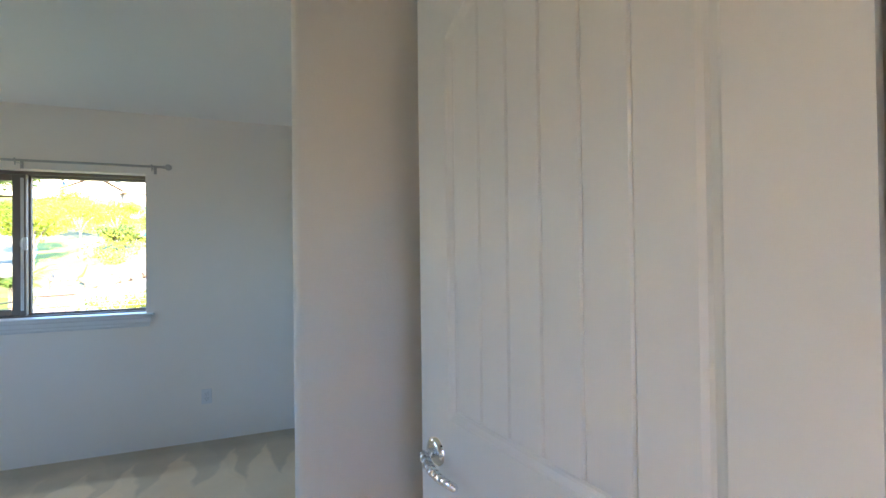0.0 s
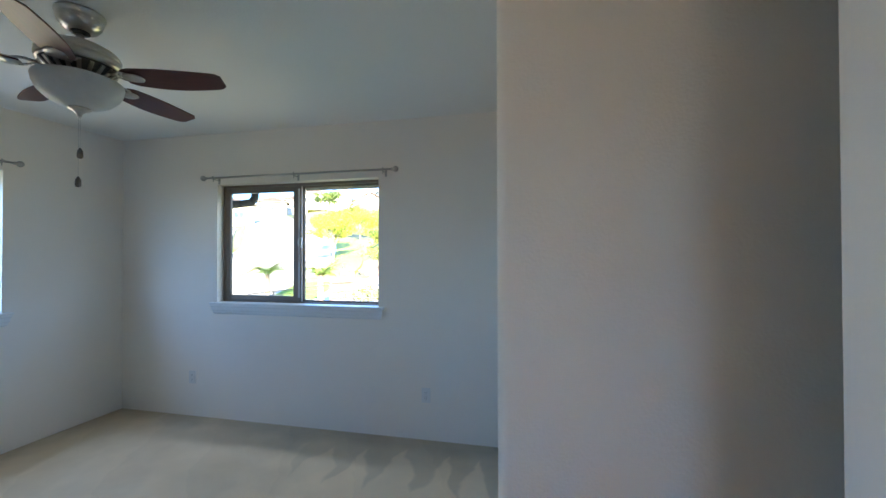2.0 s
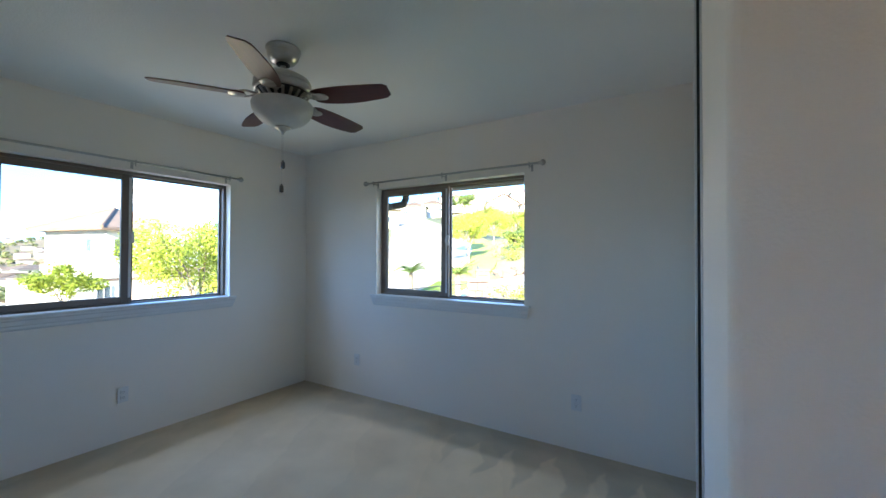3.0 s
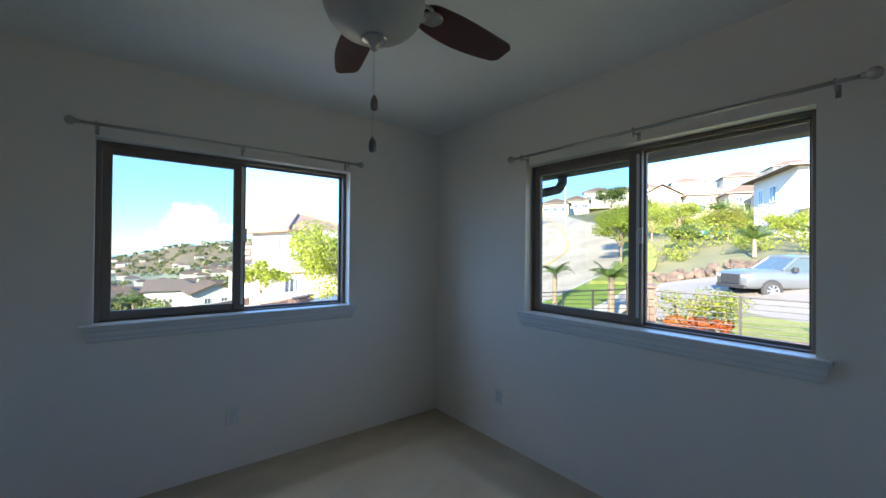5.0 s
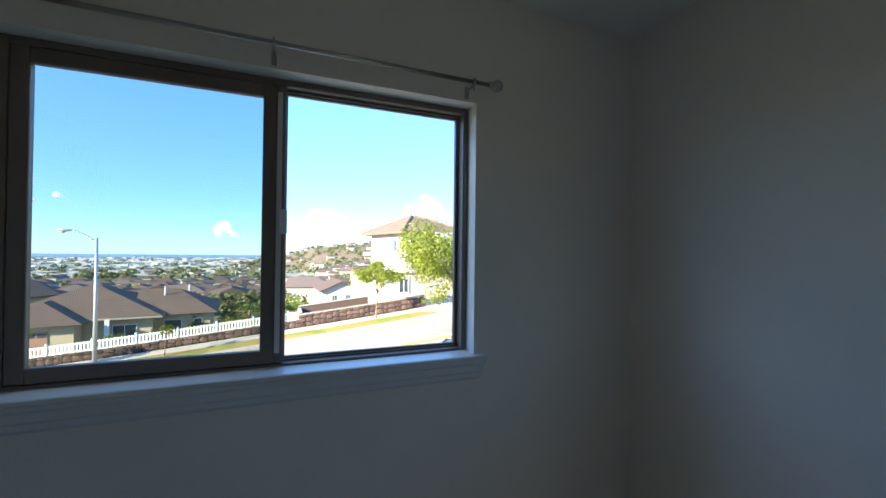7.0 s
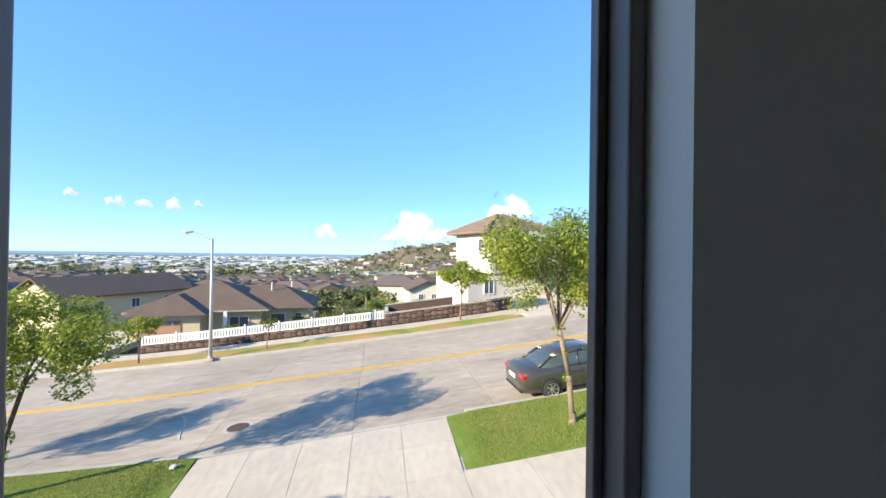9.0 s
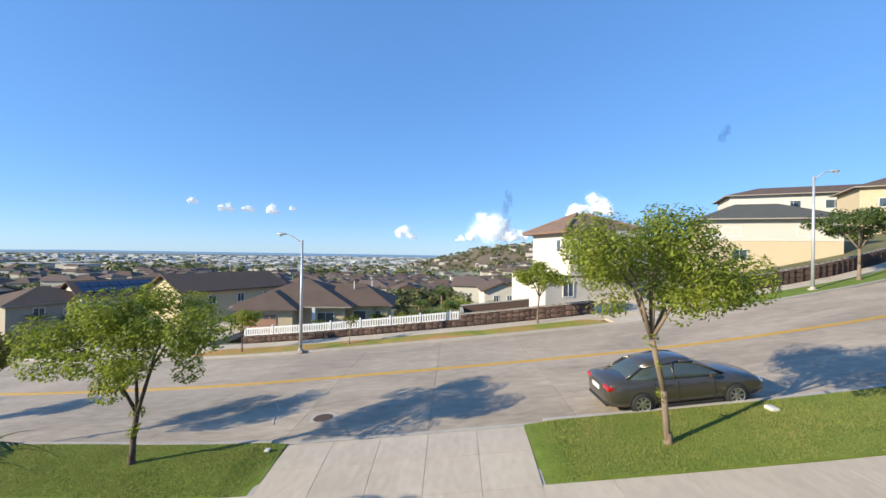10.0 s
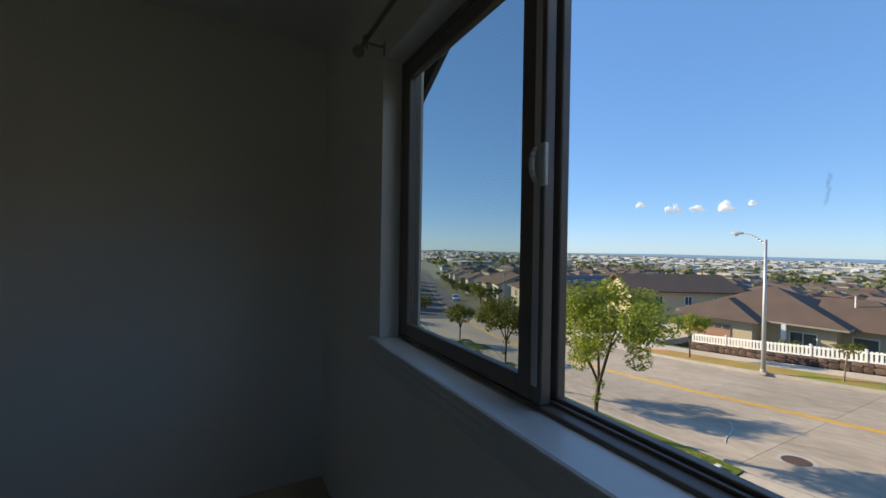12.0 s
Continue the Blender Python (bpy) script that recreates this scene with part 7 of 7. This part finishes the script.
def sedan(m, body, label):
    """Front towards local +x; stands on z = 0."""
    C = empty("car", m, label, "car")
    L = 4.9

    def sec(x, hw, zb, zs, zt, crown=0.04):
        return [(x, 0.0, zb), (x, hw * 0.80, zb), (x, hw * 0.97, zb + 0.10), (x, hw, zb + (zs - zb) * 0.45), (x, hw * 0.985, zs - 0.06), (x, hw * 0.93, zs), (x, hw * 0.55, zt), (x, 0.0, zt + crown)]
    bm = BM()
    loft(bm, [sec(-2.46, 0.62, 0.42, 0.72, 0.74, 0.0), sec(-2.42, 0.76, 0.30, 0.86, 0.90), sec(-2.30, 0.86, 0.25, 0.97, 1.03), sec(-1.95, 0.905, 0.22, 1.00, 1.07), sec(-1.4, 0.92, 0.20, 0.98, 1.04), sec(-0.6, 0.925, 0.20, 0.96, 1.0),
              sec(0.4, 0.925, 0.20, 0.94, 0.98), sec(1.0, 0.92, 0.20, 0.92, 0.99), sec(1.6, 0.91, 0.21, 0.87, 0.93), sec(2.05, 0.88, 0.22, 0.79, 0.84), sec(2.30, 0.80, 0.25, 0.70, 0.74), sec(2.42, 0.66, 0.32, 0.60, 0.62, 0.0)])
    part("body", bm, body, C, "", True)
    bm = BM()

    def cab(x, hw, z0, z1, zc, hw2):
        return [(x, 0, z0), (x, hw, z0), (x, hw * 0.98, z0 + (z1 - z0) * 0.3), (x, hw2, z1), (x, hw2 * 0.5, zc), (x, 0, zc + 0.01)]
    loft(bm, [cab(-1.78, 0.70, 0.98, 1.02, 1.04, 0.60), cab(-1.25, 0.80, 0.95, 1.30, 1.33, 0.60), cab(-0.90, 0.82, 0.95, 1.40, 1.44, 0.60), cab(-0.1, 0.83, 0.94, 1.42, 1.475, 0.61), cab(0.30, 0.83, 0.93, 1.37, 1.43, 0.61), cab(0.80, 0.81, 0.93, 1.16, 1.20, 0.62), cab(1.22, 0.74, 0.90, 0.97, 1.0, 0.62)])
    part("cabin", bm, M['cglass'], C, "tinted glass cabin", True)
    bm = BM()

    def rf(x, hw, z, zc):
        return [(x, 0, z - 0.02), (x, hw, z - 0.03), (x, hw + 0.015, z), (x, hw * 0.5, zc + 0.012), (x, 0, zc + 0.022)]
    loft(bm, [rf(-1.22, 0.55, 1.31, 1.345), rf(-0.9, 0.60, 1.405, 1.445), rf(-0.1, 0.61, 1.425, 1.48), rf(0.30, 0.60, 1.375, 1.435), rf(0.42, 0.57, 1.33, 1.385)])
    part("roof", bm, body, C, "", True)
    for s in (-1, 1):
        for pts in (((-1.78, 0.66, 1.03), (-1.22, 0.60, 1.32)), ((0.32, 0.615, 1.37), (1.20, 0.72, 0.96)), ((-0.38, 0.835, 0.95), (-0.32, 0.63, 1.415)), ((-1.22, 0.615, 1.32), (-0.1, 0.635, 1.43)), ((-0.1, 0.635, 1.43), (0.32, 0.63, 1.375))):
            bm = BM()
            cyl(bm, 0.035, 0.032, (pts[0][0], s * pts[0][1], pts[0][2]), (pts[1][0], s * pts[1][1], pts[1][2]), 8)
            part("pillar", bm, body, C, "", True)
        for x in (-1.44, 1.40):
            bm = BM()
            lathe(bm, [(0.0, 0.0), (0.372, 0.0), (0.372, 0.03), (0.0, 0.03)], 32, m=pose(x, s * 0.895, 0.335, -90 * s, 0, 0))
            part("wheel_arch", bm, M['blacktrim'], C)
            wheel(C, x, s * 0.845, 0.33, 0.33, 0.21, s)
        bm = BM()
        box(bm, 0.62, 0.80, s * 0.93 - 0.10 * (s < 0), s * 0.93 + 0.10 * (s > 0), 0.97, 1.10, 0.03)
        part("mirror", bm, body, C)
        for x in (-0.62, 0.40):
            bm = BM()
            box(bm, x - 0.09, x + 0.09, s * 0.918 - 0.02, s * 0.918 + 0.02, 0.82, 0.85, 0.008)
            part("door_handle", bm, body, C)
        bm = BM()
        for x in (-1.02, -0.32, 0.78):
            box(bm, x - 0.004, x + 0.004, s * 0.9 - 0.028, s * 0.9 + 0.028, 0.30, 0.93)
        part("door_seam", bm, M['blacktrim'], C)
        bm = BM()
        box(bm, -0.95, 1.0, s * 0.905 - 0.02, s * 0.905 + 0.02, 0.20, 0.26, 0.01)
        part("sill_trim", bm, M['blacktrim'], C)
        bm = BM()
        box(bm, -2.435, -2.10, s * 0.66 - 0.20, s * 0.66 + 0.20, 0.76, 0.92, 0.05)
        part("tail_lamp", bm, M['tail'], C, "red tail lamp")
        bm = BM()
        box(bm, 2.0, 2.33, s * 0.66 - 0.15, s * 0.66 + 0.15, 0.60, 0.73, 0.04)
        part("headlight", bm, M['lampglass'], C, "clear headlight")
    bm = BM()
    box(bm, -2.475, -2.44, -0.26, 0.26, 0.66, 0.80, 0.005)
    part("licence_plate", bm, M['plate'], C, "plain white rear plate")
    bm = BM()
    box(bm, -2.47, -2.36, -0.70, 0.70, 0.28, 0.36, 0.02)
    part("bumper_trim", bm, M['blacktrim'], C)
    return C


def pickup(m, body, label):
    C = empty("pickup_truck", m, label, "truck")

    def sec(x, hw, zb, zs, zt):
        return [(x, 0, zb), (x, hw * 0.9, zb), (x, hw, zb + 0.12), (x, hw, zs - 0.12), (x, hw * 0.95, zs), (x, hw * 0.6, zt), (x, 0, zt + 0.02)]
    bm = BM()
    loft(bm, [sec(-2.9, 0.94, 0.55, 1.18, 1.18), sec(-2.8, 1.0, 0.48, 1.22, 1.22), sec(-0.9, 1.01, 0.46, 1.20, 1.2), sec(0.9, 1.01, 0.46, 1.20, 1.22), sec(1.3, 1.0, 0.46, 1.24, 1.32), sec(2.4, 0.99, 0.46, 1.22, 1.29), sec(2.78, 0.97, 0.48, 1.16, 1.22), sec(2.90, 0.92, 0.50, 1.08, 1.10)])
    part("body", bm, body, C, "", True)
    bm = BM()

    def cab(x, hw, z0, z1, hw2):
        return [(x, 0, z0), (x, hw, z0), (x, hw2, z1), (x, 0, z1 + 0.03)]
    loft(bm, [cab(-1.06, 0.88, 1.19, 1.24, 0.86), cab(-0.98, 0.93, 1.18, 1.84, 0.76), cab(0.3, 0.94, 1.18, 1.90, 0.77), cab(0.58, 0.94, 1.18, 1.85, 0.77), cab(1.32, 0.90, 1.20, 1.30, 0.86)])
    part("cabin", bm, M['cglass'], C, "tinted glass cabin")
    bm = BM()
    loft(bm, [cab(-1.02, 0.76, 1.76, 1.865, 0.72), cab(0.3, 0.79, 1.83, 1.935, 0.74), cab(0.66, 0.78, 1.77, 1.86, 0.74)])
    part("roof", bm, body, C)
    for s in (-1, 1):
        for p0, p1 in (((-1.0, 0.93, 1.18), (-0.94, 0.78, 1.83)), ((0.62, 0.78, 1.83), (1.33, 0.90, 1.27)), ((-0.05, 0.945, 1.2), (-0.02, 0.79, 1.86)), ((-0.94, 0.79, 1.84), (0.62, 0.79, 1.86))):
            bm = BM()
            cyl(bm, 0.065, 0.055, (p0[0], s * p0[1], p0[2]), (p1[0], s * p1[1], p1[2]), 8)
            part("pillar", bm, body, C)
        for x in (-1.75, 1.85):
            bm = BM()
            lathe(bm, [(0.0, 0.0), (0.46, 0.0), (0.46, 0.03), (0.0, 0.03)], 28, m=pose(x, s * 0.985, 0.42, -90 * s, 0, 0))
            part("wheel_arch", bm, M['blacktrim'], C)
            wheel(C, x, s * 0.93, 0.40, 0.40, 0.26, s)
        bm = BM()
        box(bm, 0.85, 1.05, s * 1.03 - 0.14 * (s < 0), s * 1.03 + 0.14 * (s > 0), 1.20, 1.42, 0.03)
        part("mirror", bm, M['blacktrim'], C)
        bm = BM()
        box(bm, 2.72, 2.93, s * 0.80 - 0.16, s * 0.80 + 0.16, 0.94, 1.06, 0.03)
        part("headlight", bm, M['lampglass'], C, "clear headlight")
    bm = BM()
    box(bm, 2.84, 2.95, -0.62, 0.62, 0.66, 1.08, 0.02)
    box(bm, 2.84, 2.96, -0.92, 0.92, 0.46, 0.62, 0.03)
    part("grille", bm, M['blacktrim'], C, "black grille and bumper")
    bm = BM()
    box(bm, -2.75, -1.05, -0.86, 0.86, 1.215, 1.235)
    part("bed_cover", bm, M['blacktrim'], C, "black bed cover")
    return C


car_tilt = math.degrees(math.atan(0.116))
cx_, cy_ = -12.75, 6.0
sedan(pose(cx_, cy_, pave(cx_, cy_) + 0.0, 0, 0, 91.5) @ pose(0, 0, 0, 0, -car_tilt, 0), paint("grey_bronze_paint", (0.105, 0.095, 0.08)), "dark grey-bronze sedan parked at the curb facing uphill")
pickup(pose(-1.15, 21.3, land(-1.15, 21.3) + 0.10, 0, 0, 230), paint("silver_paint", (0.17, 0.185, 0.205)), "silver crew-cab pickup parked on the neighbour's drive")
sedan(pose(-11.7, 46.5, land(-11.7, 46.5) + 0.05, 0, 0, 230), paint("teal_paint", (0.02, 0.16, 0.17)), "teal sedan parked before the uphill houses")
yl = -88.0
sedan(pose(road_x(yl) + FARC + 1.3, yl, pave(road_x(yl) + FARC + 1.3, yl), 0, 0, 64), paint("white_paint", (0.75, 0.75, 0.74)), "white sedan parked down the lower street")


# ---- clouds over the sea ----
M['cloud'] = mat("cloud_white_glow", (0.90, 0.91, 0.93), (0.84, 0.86, 0.89), 0.004, 1.0, spec=0.0)
# faint bluish glow given to the clouds so shaded flakes stay bright
cb = M['cloud'].node_tree.nodes["Principled BSDF"]
cb.inputs["Emission Color"].default_value = (0.80, 0.88, 1.0, 1)
cb.inputs["Emission Strength"].default_value = 0.12


def cloud(yaw, up, w, h, seed, label):
    """A heap of puffs far out over the sea, by bearing and height in degrees."""
    rg = random.Random(seed)
    D = 3300.0
    a = radians(yaw)
    c = Vector((-math.sin(a) * D, math.cos(a) * D, 1.5 + D * math.tan(radians(up))))
    W, Hh = D * math.tan(radians(w)), D * math.tan(radians(h))
    heads = [(rg.uniform(-0.36, 0.36), rg.uniform(0.35, 1.0)) for _ in range(4)] + [(rg.uniform(-0.1, 0.1), 1.0)]
    across, away = Vector((math.cos(a), math.sin(a), 0)), Vector((-math.sin(a), math.cos(a), 0))
    puffs = []
    for _ in range(34):
        u = rg.uniform(-0.5, 0.5)
        top = max(max(0.0, 1 - abs(u - hu) / 0.24) * hv for hu, hv in heads)
        top = max(top, 0.25 * (1 - abs(2 * u)))
        puffs.append((c + across * u * W + Vector((0, 0, rg.random() ** 0.8 * top * Hh * 0.85)) + away * rg.uniform(-0.2, 0.2) * Hh, Hh * rg.uniform(0.07, 0.15) * (0.6 + 0.6 * top)))
    # countless soft flakes leaned towards the sun, thinning out at the edge of every puff
    vs, fs = [], []
    for _ in range(int(2400 + 800 * w * h)):
        pc, r = rg.choice(puffs)
        d = Vector((rg.gauss(0, 0.95), rg.gauss(0, 0.95), rg.gauss(0, 0.7))) * r
        p = pc + d
        nr = (d.normalized() + SUN_TO * 0.9 + Vector((rg.uniform(-1, 1), rg.uniform(-1, 1), rg.uniform(-1, 1))) * 0.4).normalized()
        t = nr.orthogonal().normalized()
        t2 = nr.cross(t)
        s = rg.uniform(1.8, 4.0)
        k = len(vs)
        vs.extend((p - t * s, p + t2 * s, p + t * s, p - t2 * s))
        fs.append((k, k + 1, k + 2, k + 3))
    me = bpy.data.meshes.new("cloud")
    me.from_pydata(vs, [], fs)
    me.materials.append(M['cloud'])
    return tagged(new("cloud", me), label, "cloud", "clouds", "structure")


cloud(84.3, 1.9, 6.4, 5.0, 1, "tall white cumulus cloud low over the horizon")
cloud(81.5, 1.8, 4.0, 1.8, 2, "low white cloud beside the tall cumulus")
cloud(96.9, 1.9, 2.4, 2.2, 3, "small white cloud low over the town")
cloud(71.0, 5.2, 5.6, 3.0, 4, "white cloud behind the two-storey house")
cloud(120.6, 4.8, 1.6, 1.1, 5, "little white cloud in the blue sky")
cloud(118.0, 4.8, 1.5, 0.9, 6, "little white cloud in the blue sky")
cloud(115.1, 4.8, 1.3, 1.6, 7, "little white cloud in the blue sky")
cloud(112.6, 5.3, 0.8, 0.6, 8, "faint little cloud in the blue sky")
cloud(124.2, 5.5, 0.9, 0.9, 9, "faint little cloud in the blue sky")
cloud(89.0, 1.6, 1.2, 0.8, 10, "small low cloud near the horizon")

def blades(name, y0, y1, count, seed, label, skip=None):
    rg = random.Random(seed)
    vs, fs = [], []
    for _ in range(count):
        y = rg.uniform(y0, y1)
        v = rg.random()
        x = road_x(y) + LW0 + 0.03 + (LW1 - LW0 - 0.06 - (0.45 if y < DR0 else 0.0)) * v
        z = pave(x, y) + 0.13 + 0.03 * math.sin(math.pi * v) - sink(y)
        a = rg.uniform(0, 6.28)
        w, h = rg.uniform(0.005, 0.011), rg.uniform(0.02, 0.05)
        dx, dy = math.cos(a) * w, math.sin(a) * w
        lx, ly = rg.uniform(-0.03, 0.03), rg.uniform(-0.03, 0.03)
        i = len(vs)
        vs.extend(((x - dx, y - dy, z - 0.01), (x + dx, y + dy, z - 0.01), (x + lx, y + ly, z + h)))
        fs.append((i, i + 1, i + 2))
    me = bpy.data.meshes.new(name)
    me.from_pydata(vs, [], fs)
    me.materials.append(M['blade_grass'])
    return tagged(new(name, me), label, "grass", kind="stuff")


M['blade_grass'] = mat("grass_blades", (0.37, 0.335, 0.115), (0.18, 0.245, 0.05), 0.55, 0.7, fine=9, fine_amt=0.5, per_island=0.3, trans=0.3, spec=0.2)
blades("grass", DR1 + 0.1, 14.0, 60000, 5, "short mown grass blades of the verge lawn")
blades("grass", -20.0, DR0 - 0.06, 55000, 6, "short mown grass blades of the verge lawn")
# small things by the curb
M['chalk'] = mat("white_plastic_scrap", (0.7, 0.68, 0.62), (0.6, 0.58, 0.52), 8, 0.6)
bm = BM()
box(bm, -0.16, 0.16, -0.11, 0.11, -0.02, 0.09, 0.03)
wb = empty("utility_box", pose(-11.05, 7.75, pave(-11.05, 7.75) + 0.14), "small white utility cover in the lawn by the curb", "utility box")
part("lid", bm, M['chalk'], wb)
bm = BM()
box(bm, -0.08, 0.08, -0.07, 0.07, -0.02, 0.035, 0.012)
wb = empty("utility_box", pose(-11.2, -6.55, pave(-11.2, -6.55) + 0.15), "small pale utility cover at the lawn's corner", "utility box")
part("lid", bm, M['chalk'], wb)
# pale hairline crack in the street, built as a thin raised cord
bm = BM()
prev = None
for i in range(14):
    u = i / 13
    x, y = -15.6 + 2.2 * u, -8.3 + 1.0 * u + 0.10 * math.sin(u * 5)
    q = Vector((x, y, pave(x, y) + 0.012))
    if prev:
        cyl(bm, 0.010, 0.010, prev, q, 5)
    prev = q
tagged(obj("pale_crack_line", bm, M['chalk']), "thin pale crack line across the street, built as a raised cord", "rope")
# far utility poles
for ux, uy in ((-47.0, -62.0), (-75, -120), (-40, 60)):
    up_ = empty("utility_pole", pose(ux, uy, land(ux, uy)), "grey utility pole standing among the houses", "utility pole", "utility poles")
    bm = BM()
    cyl(bm, 0.13, 0.09, (0, 0, -0.5), (0, 0, 8.5), 10)
    part("pole", bm, M['steel'], up_)
    bm = BM()
    box(bm, -0.06, 0.06, -0.9, 0.9, 8.0, 8.12)
    part("crossarm", bm, M['steel'], up_)


# ---- paving pieces, last ----
def slab(parent, name, corners, zf, material, thick=0.03, gap=0.006):
    cx = sum(c[0] for c in corners) / 4
    cy = sum(c[1] for c in corners) / 4
    me = bpy.data.meshes.new(name)
    pts = []
    for x, y in corners:
        d = math.hypot(x - cx, y - cy)
        k = 1 - gap * 1.4 / d
        pts.append((cx + (x - cx) * k, cy + (y - cy) * k))
    vs = []
    n = 4
    for i in range(n + 1):
        for j in range(n + 1):
            u, v = i / n, j / n
            x = (pts[0][0] * (1 - u) + pts[1][0] * u) * (1 - v) + (pts[3][0] * (1 - u) + pts[2][0] * u) * v
            y = (pts[0][1] * (1 - u) + pts[1][1] * u) * (1 - v) + (pts[3][1] * (1 - u) + pts[2][1] * u) * v
            vs.append((x, y, zf(x, y)))
    fs = []
    for i in range(n):
        for j in range(n):
            a = i * (n + 1) + j
            fs.append((a, a + n + 1, a + n + 2, a + 1))
    rim = [i * (n + 1) for i in range(n + 1)] + [n * (n + 1) + j for j in range(1, n + 1)] + [i * (n + 1) + n for i in range(n - 1, -1, -1)] + [j for j in range(n - 1, 0, -1)]
    base = len(vs)
    for r_ in rim:
        x, y, z = vs[r_]
        vs.append((x, y, z - thick))
    for i in range(len(rim)):
        j = (i + 1) % len(rim)
        fs.append((rim[i], base + i, base + j, rim[j]))
    me.from_pydata(vs, [], fs)
    me.materials.append(material)
    ob = new(name, me)
    ob.parent = parent
    return ob


def walk_z(x, y):
    if x < -6.6:
        return pave(x, y) + 0.10
    e = smooth01((x + 6.6) / 2.5)
    return (pave(x, y) + 0.10) * (1 - e) + (land(x, y) + 0.06) * e


def apron_z(x, y):
    e = smooth01((x - road_x(y) - NEAR - 0.17) / 1.6)
    return pave(x, y) + 0.035 + 0.065 * e if x < -6.6 else walk_z(x, y)


pv = new("pavement")
structure(pv, "pale concrete sidewalk slabs beside the lawns", "sidewalk")
S0, S1 = LW1 + 0.01, LW1 + 1.75
y = -24.0
while y < 22:
    y2 = y + 1.55
    if not (y2 > DR0 + 0.2 and y < DR1 - 0.2):
        S0, S1 = (LW1 - 0.44, LW1 + 0.72) if y < DR0 else (LW1 + 0.01, LW1 + 1.75)
        slab(pv, "slab", [(road_x(y) + S0, y), (road_x(y) + S1, y), (road_x(y2) + S1, y2), (road_x(y2) + S0, y2)], walk_z, M['walk'])
    y = y2
S0, S1 = LW1 - 0.44, LW1 + 0.72
slab(pv, "slab", [(road_x(-6.95) + S0, -6.95), (road_x(-6.95) + S1, -6.95), (road_x(-6) + S1, DR0 + 0.34), (road_x(-6) + S0, DR0 + 0.26)], walk_z, M['walk'])
dv = new("pavement_driveway")
structure(dv, "wide pale concrete driveway of jointed slabs", "driveway")
slab(dv, "bed", [(-11.66, DR0 - 0.02), (-2.0, DR0 + 0.32), (-2.0, DR1 - 0.2), (-11.66, DR1 - 0.03)], lambda x, y: apron_z(x, y) - 0.02, M['curb'], 0.1, 0.0)
cols = 5
xs2 = [-11.68, -10.1, -8.5, -6.75, -4.4, -2.0]
for a, b in zip(xs2, xs2[1:]):
    for k in range(cols):
        def edge(x, q):
            fl = 0.35 * max(0.0, min(1.0, (-8.5 - x) / 3.2))
            return (DR0 + 0.30 - fl * 1.0) * (1 - q) + (DR1 - 0.17 + fl * 0.45) * q
        q0, q1 = k / cols, (k + 1) / cols
        slab(dv, "slab", [(a, edge(a, q0)), (b, edge(b, q0)), (b, edge(b, q1)), (a, edge(a, q1))], apron_z, M['walk'])
nlane = 4
y = -47.9
while y < 60:
    y2 = min(y + 4.6, 63.9)
    for k in range(nlane):
        o0 = FARC + (NEAR - FARC) * k / nlane
        o1 = FARC + (NEAR - FARC) * (k + 1) / nlane
        slab(road, "road_panel", [(road_x(y) + o0, y), (road_x(y) + o1, y), (road_x(y2) + o1, y2), (road_x(y2) + o0, y2)], pave, M['road'], 0.05, 0.006)
    y = y2
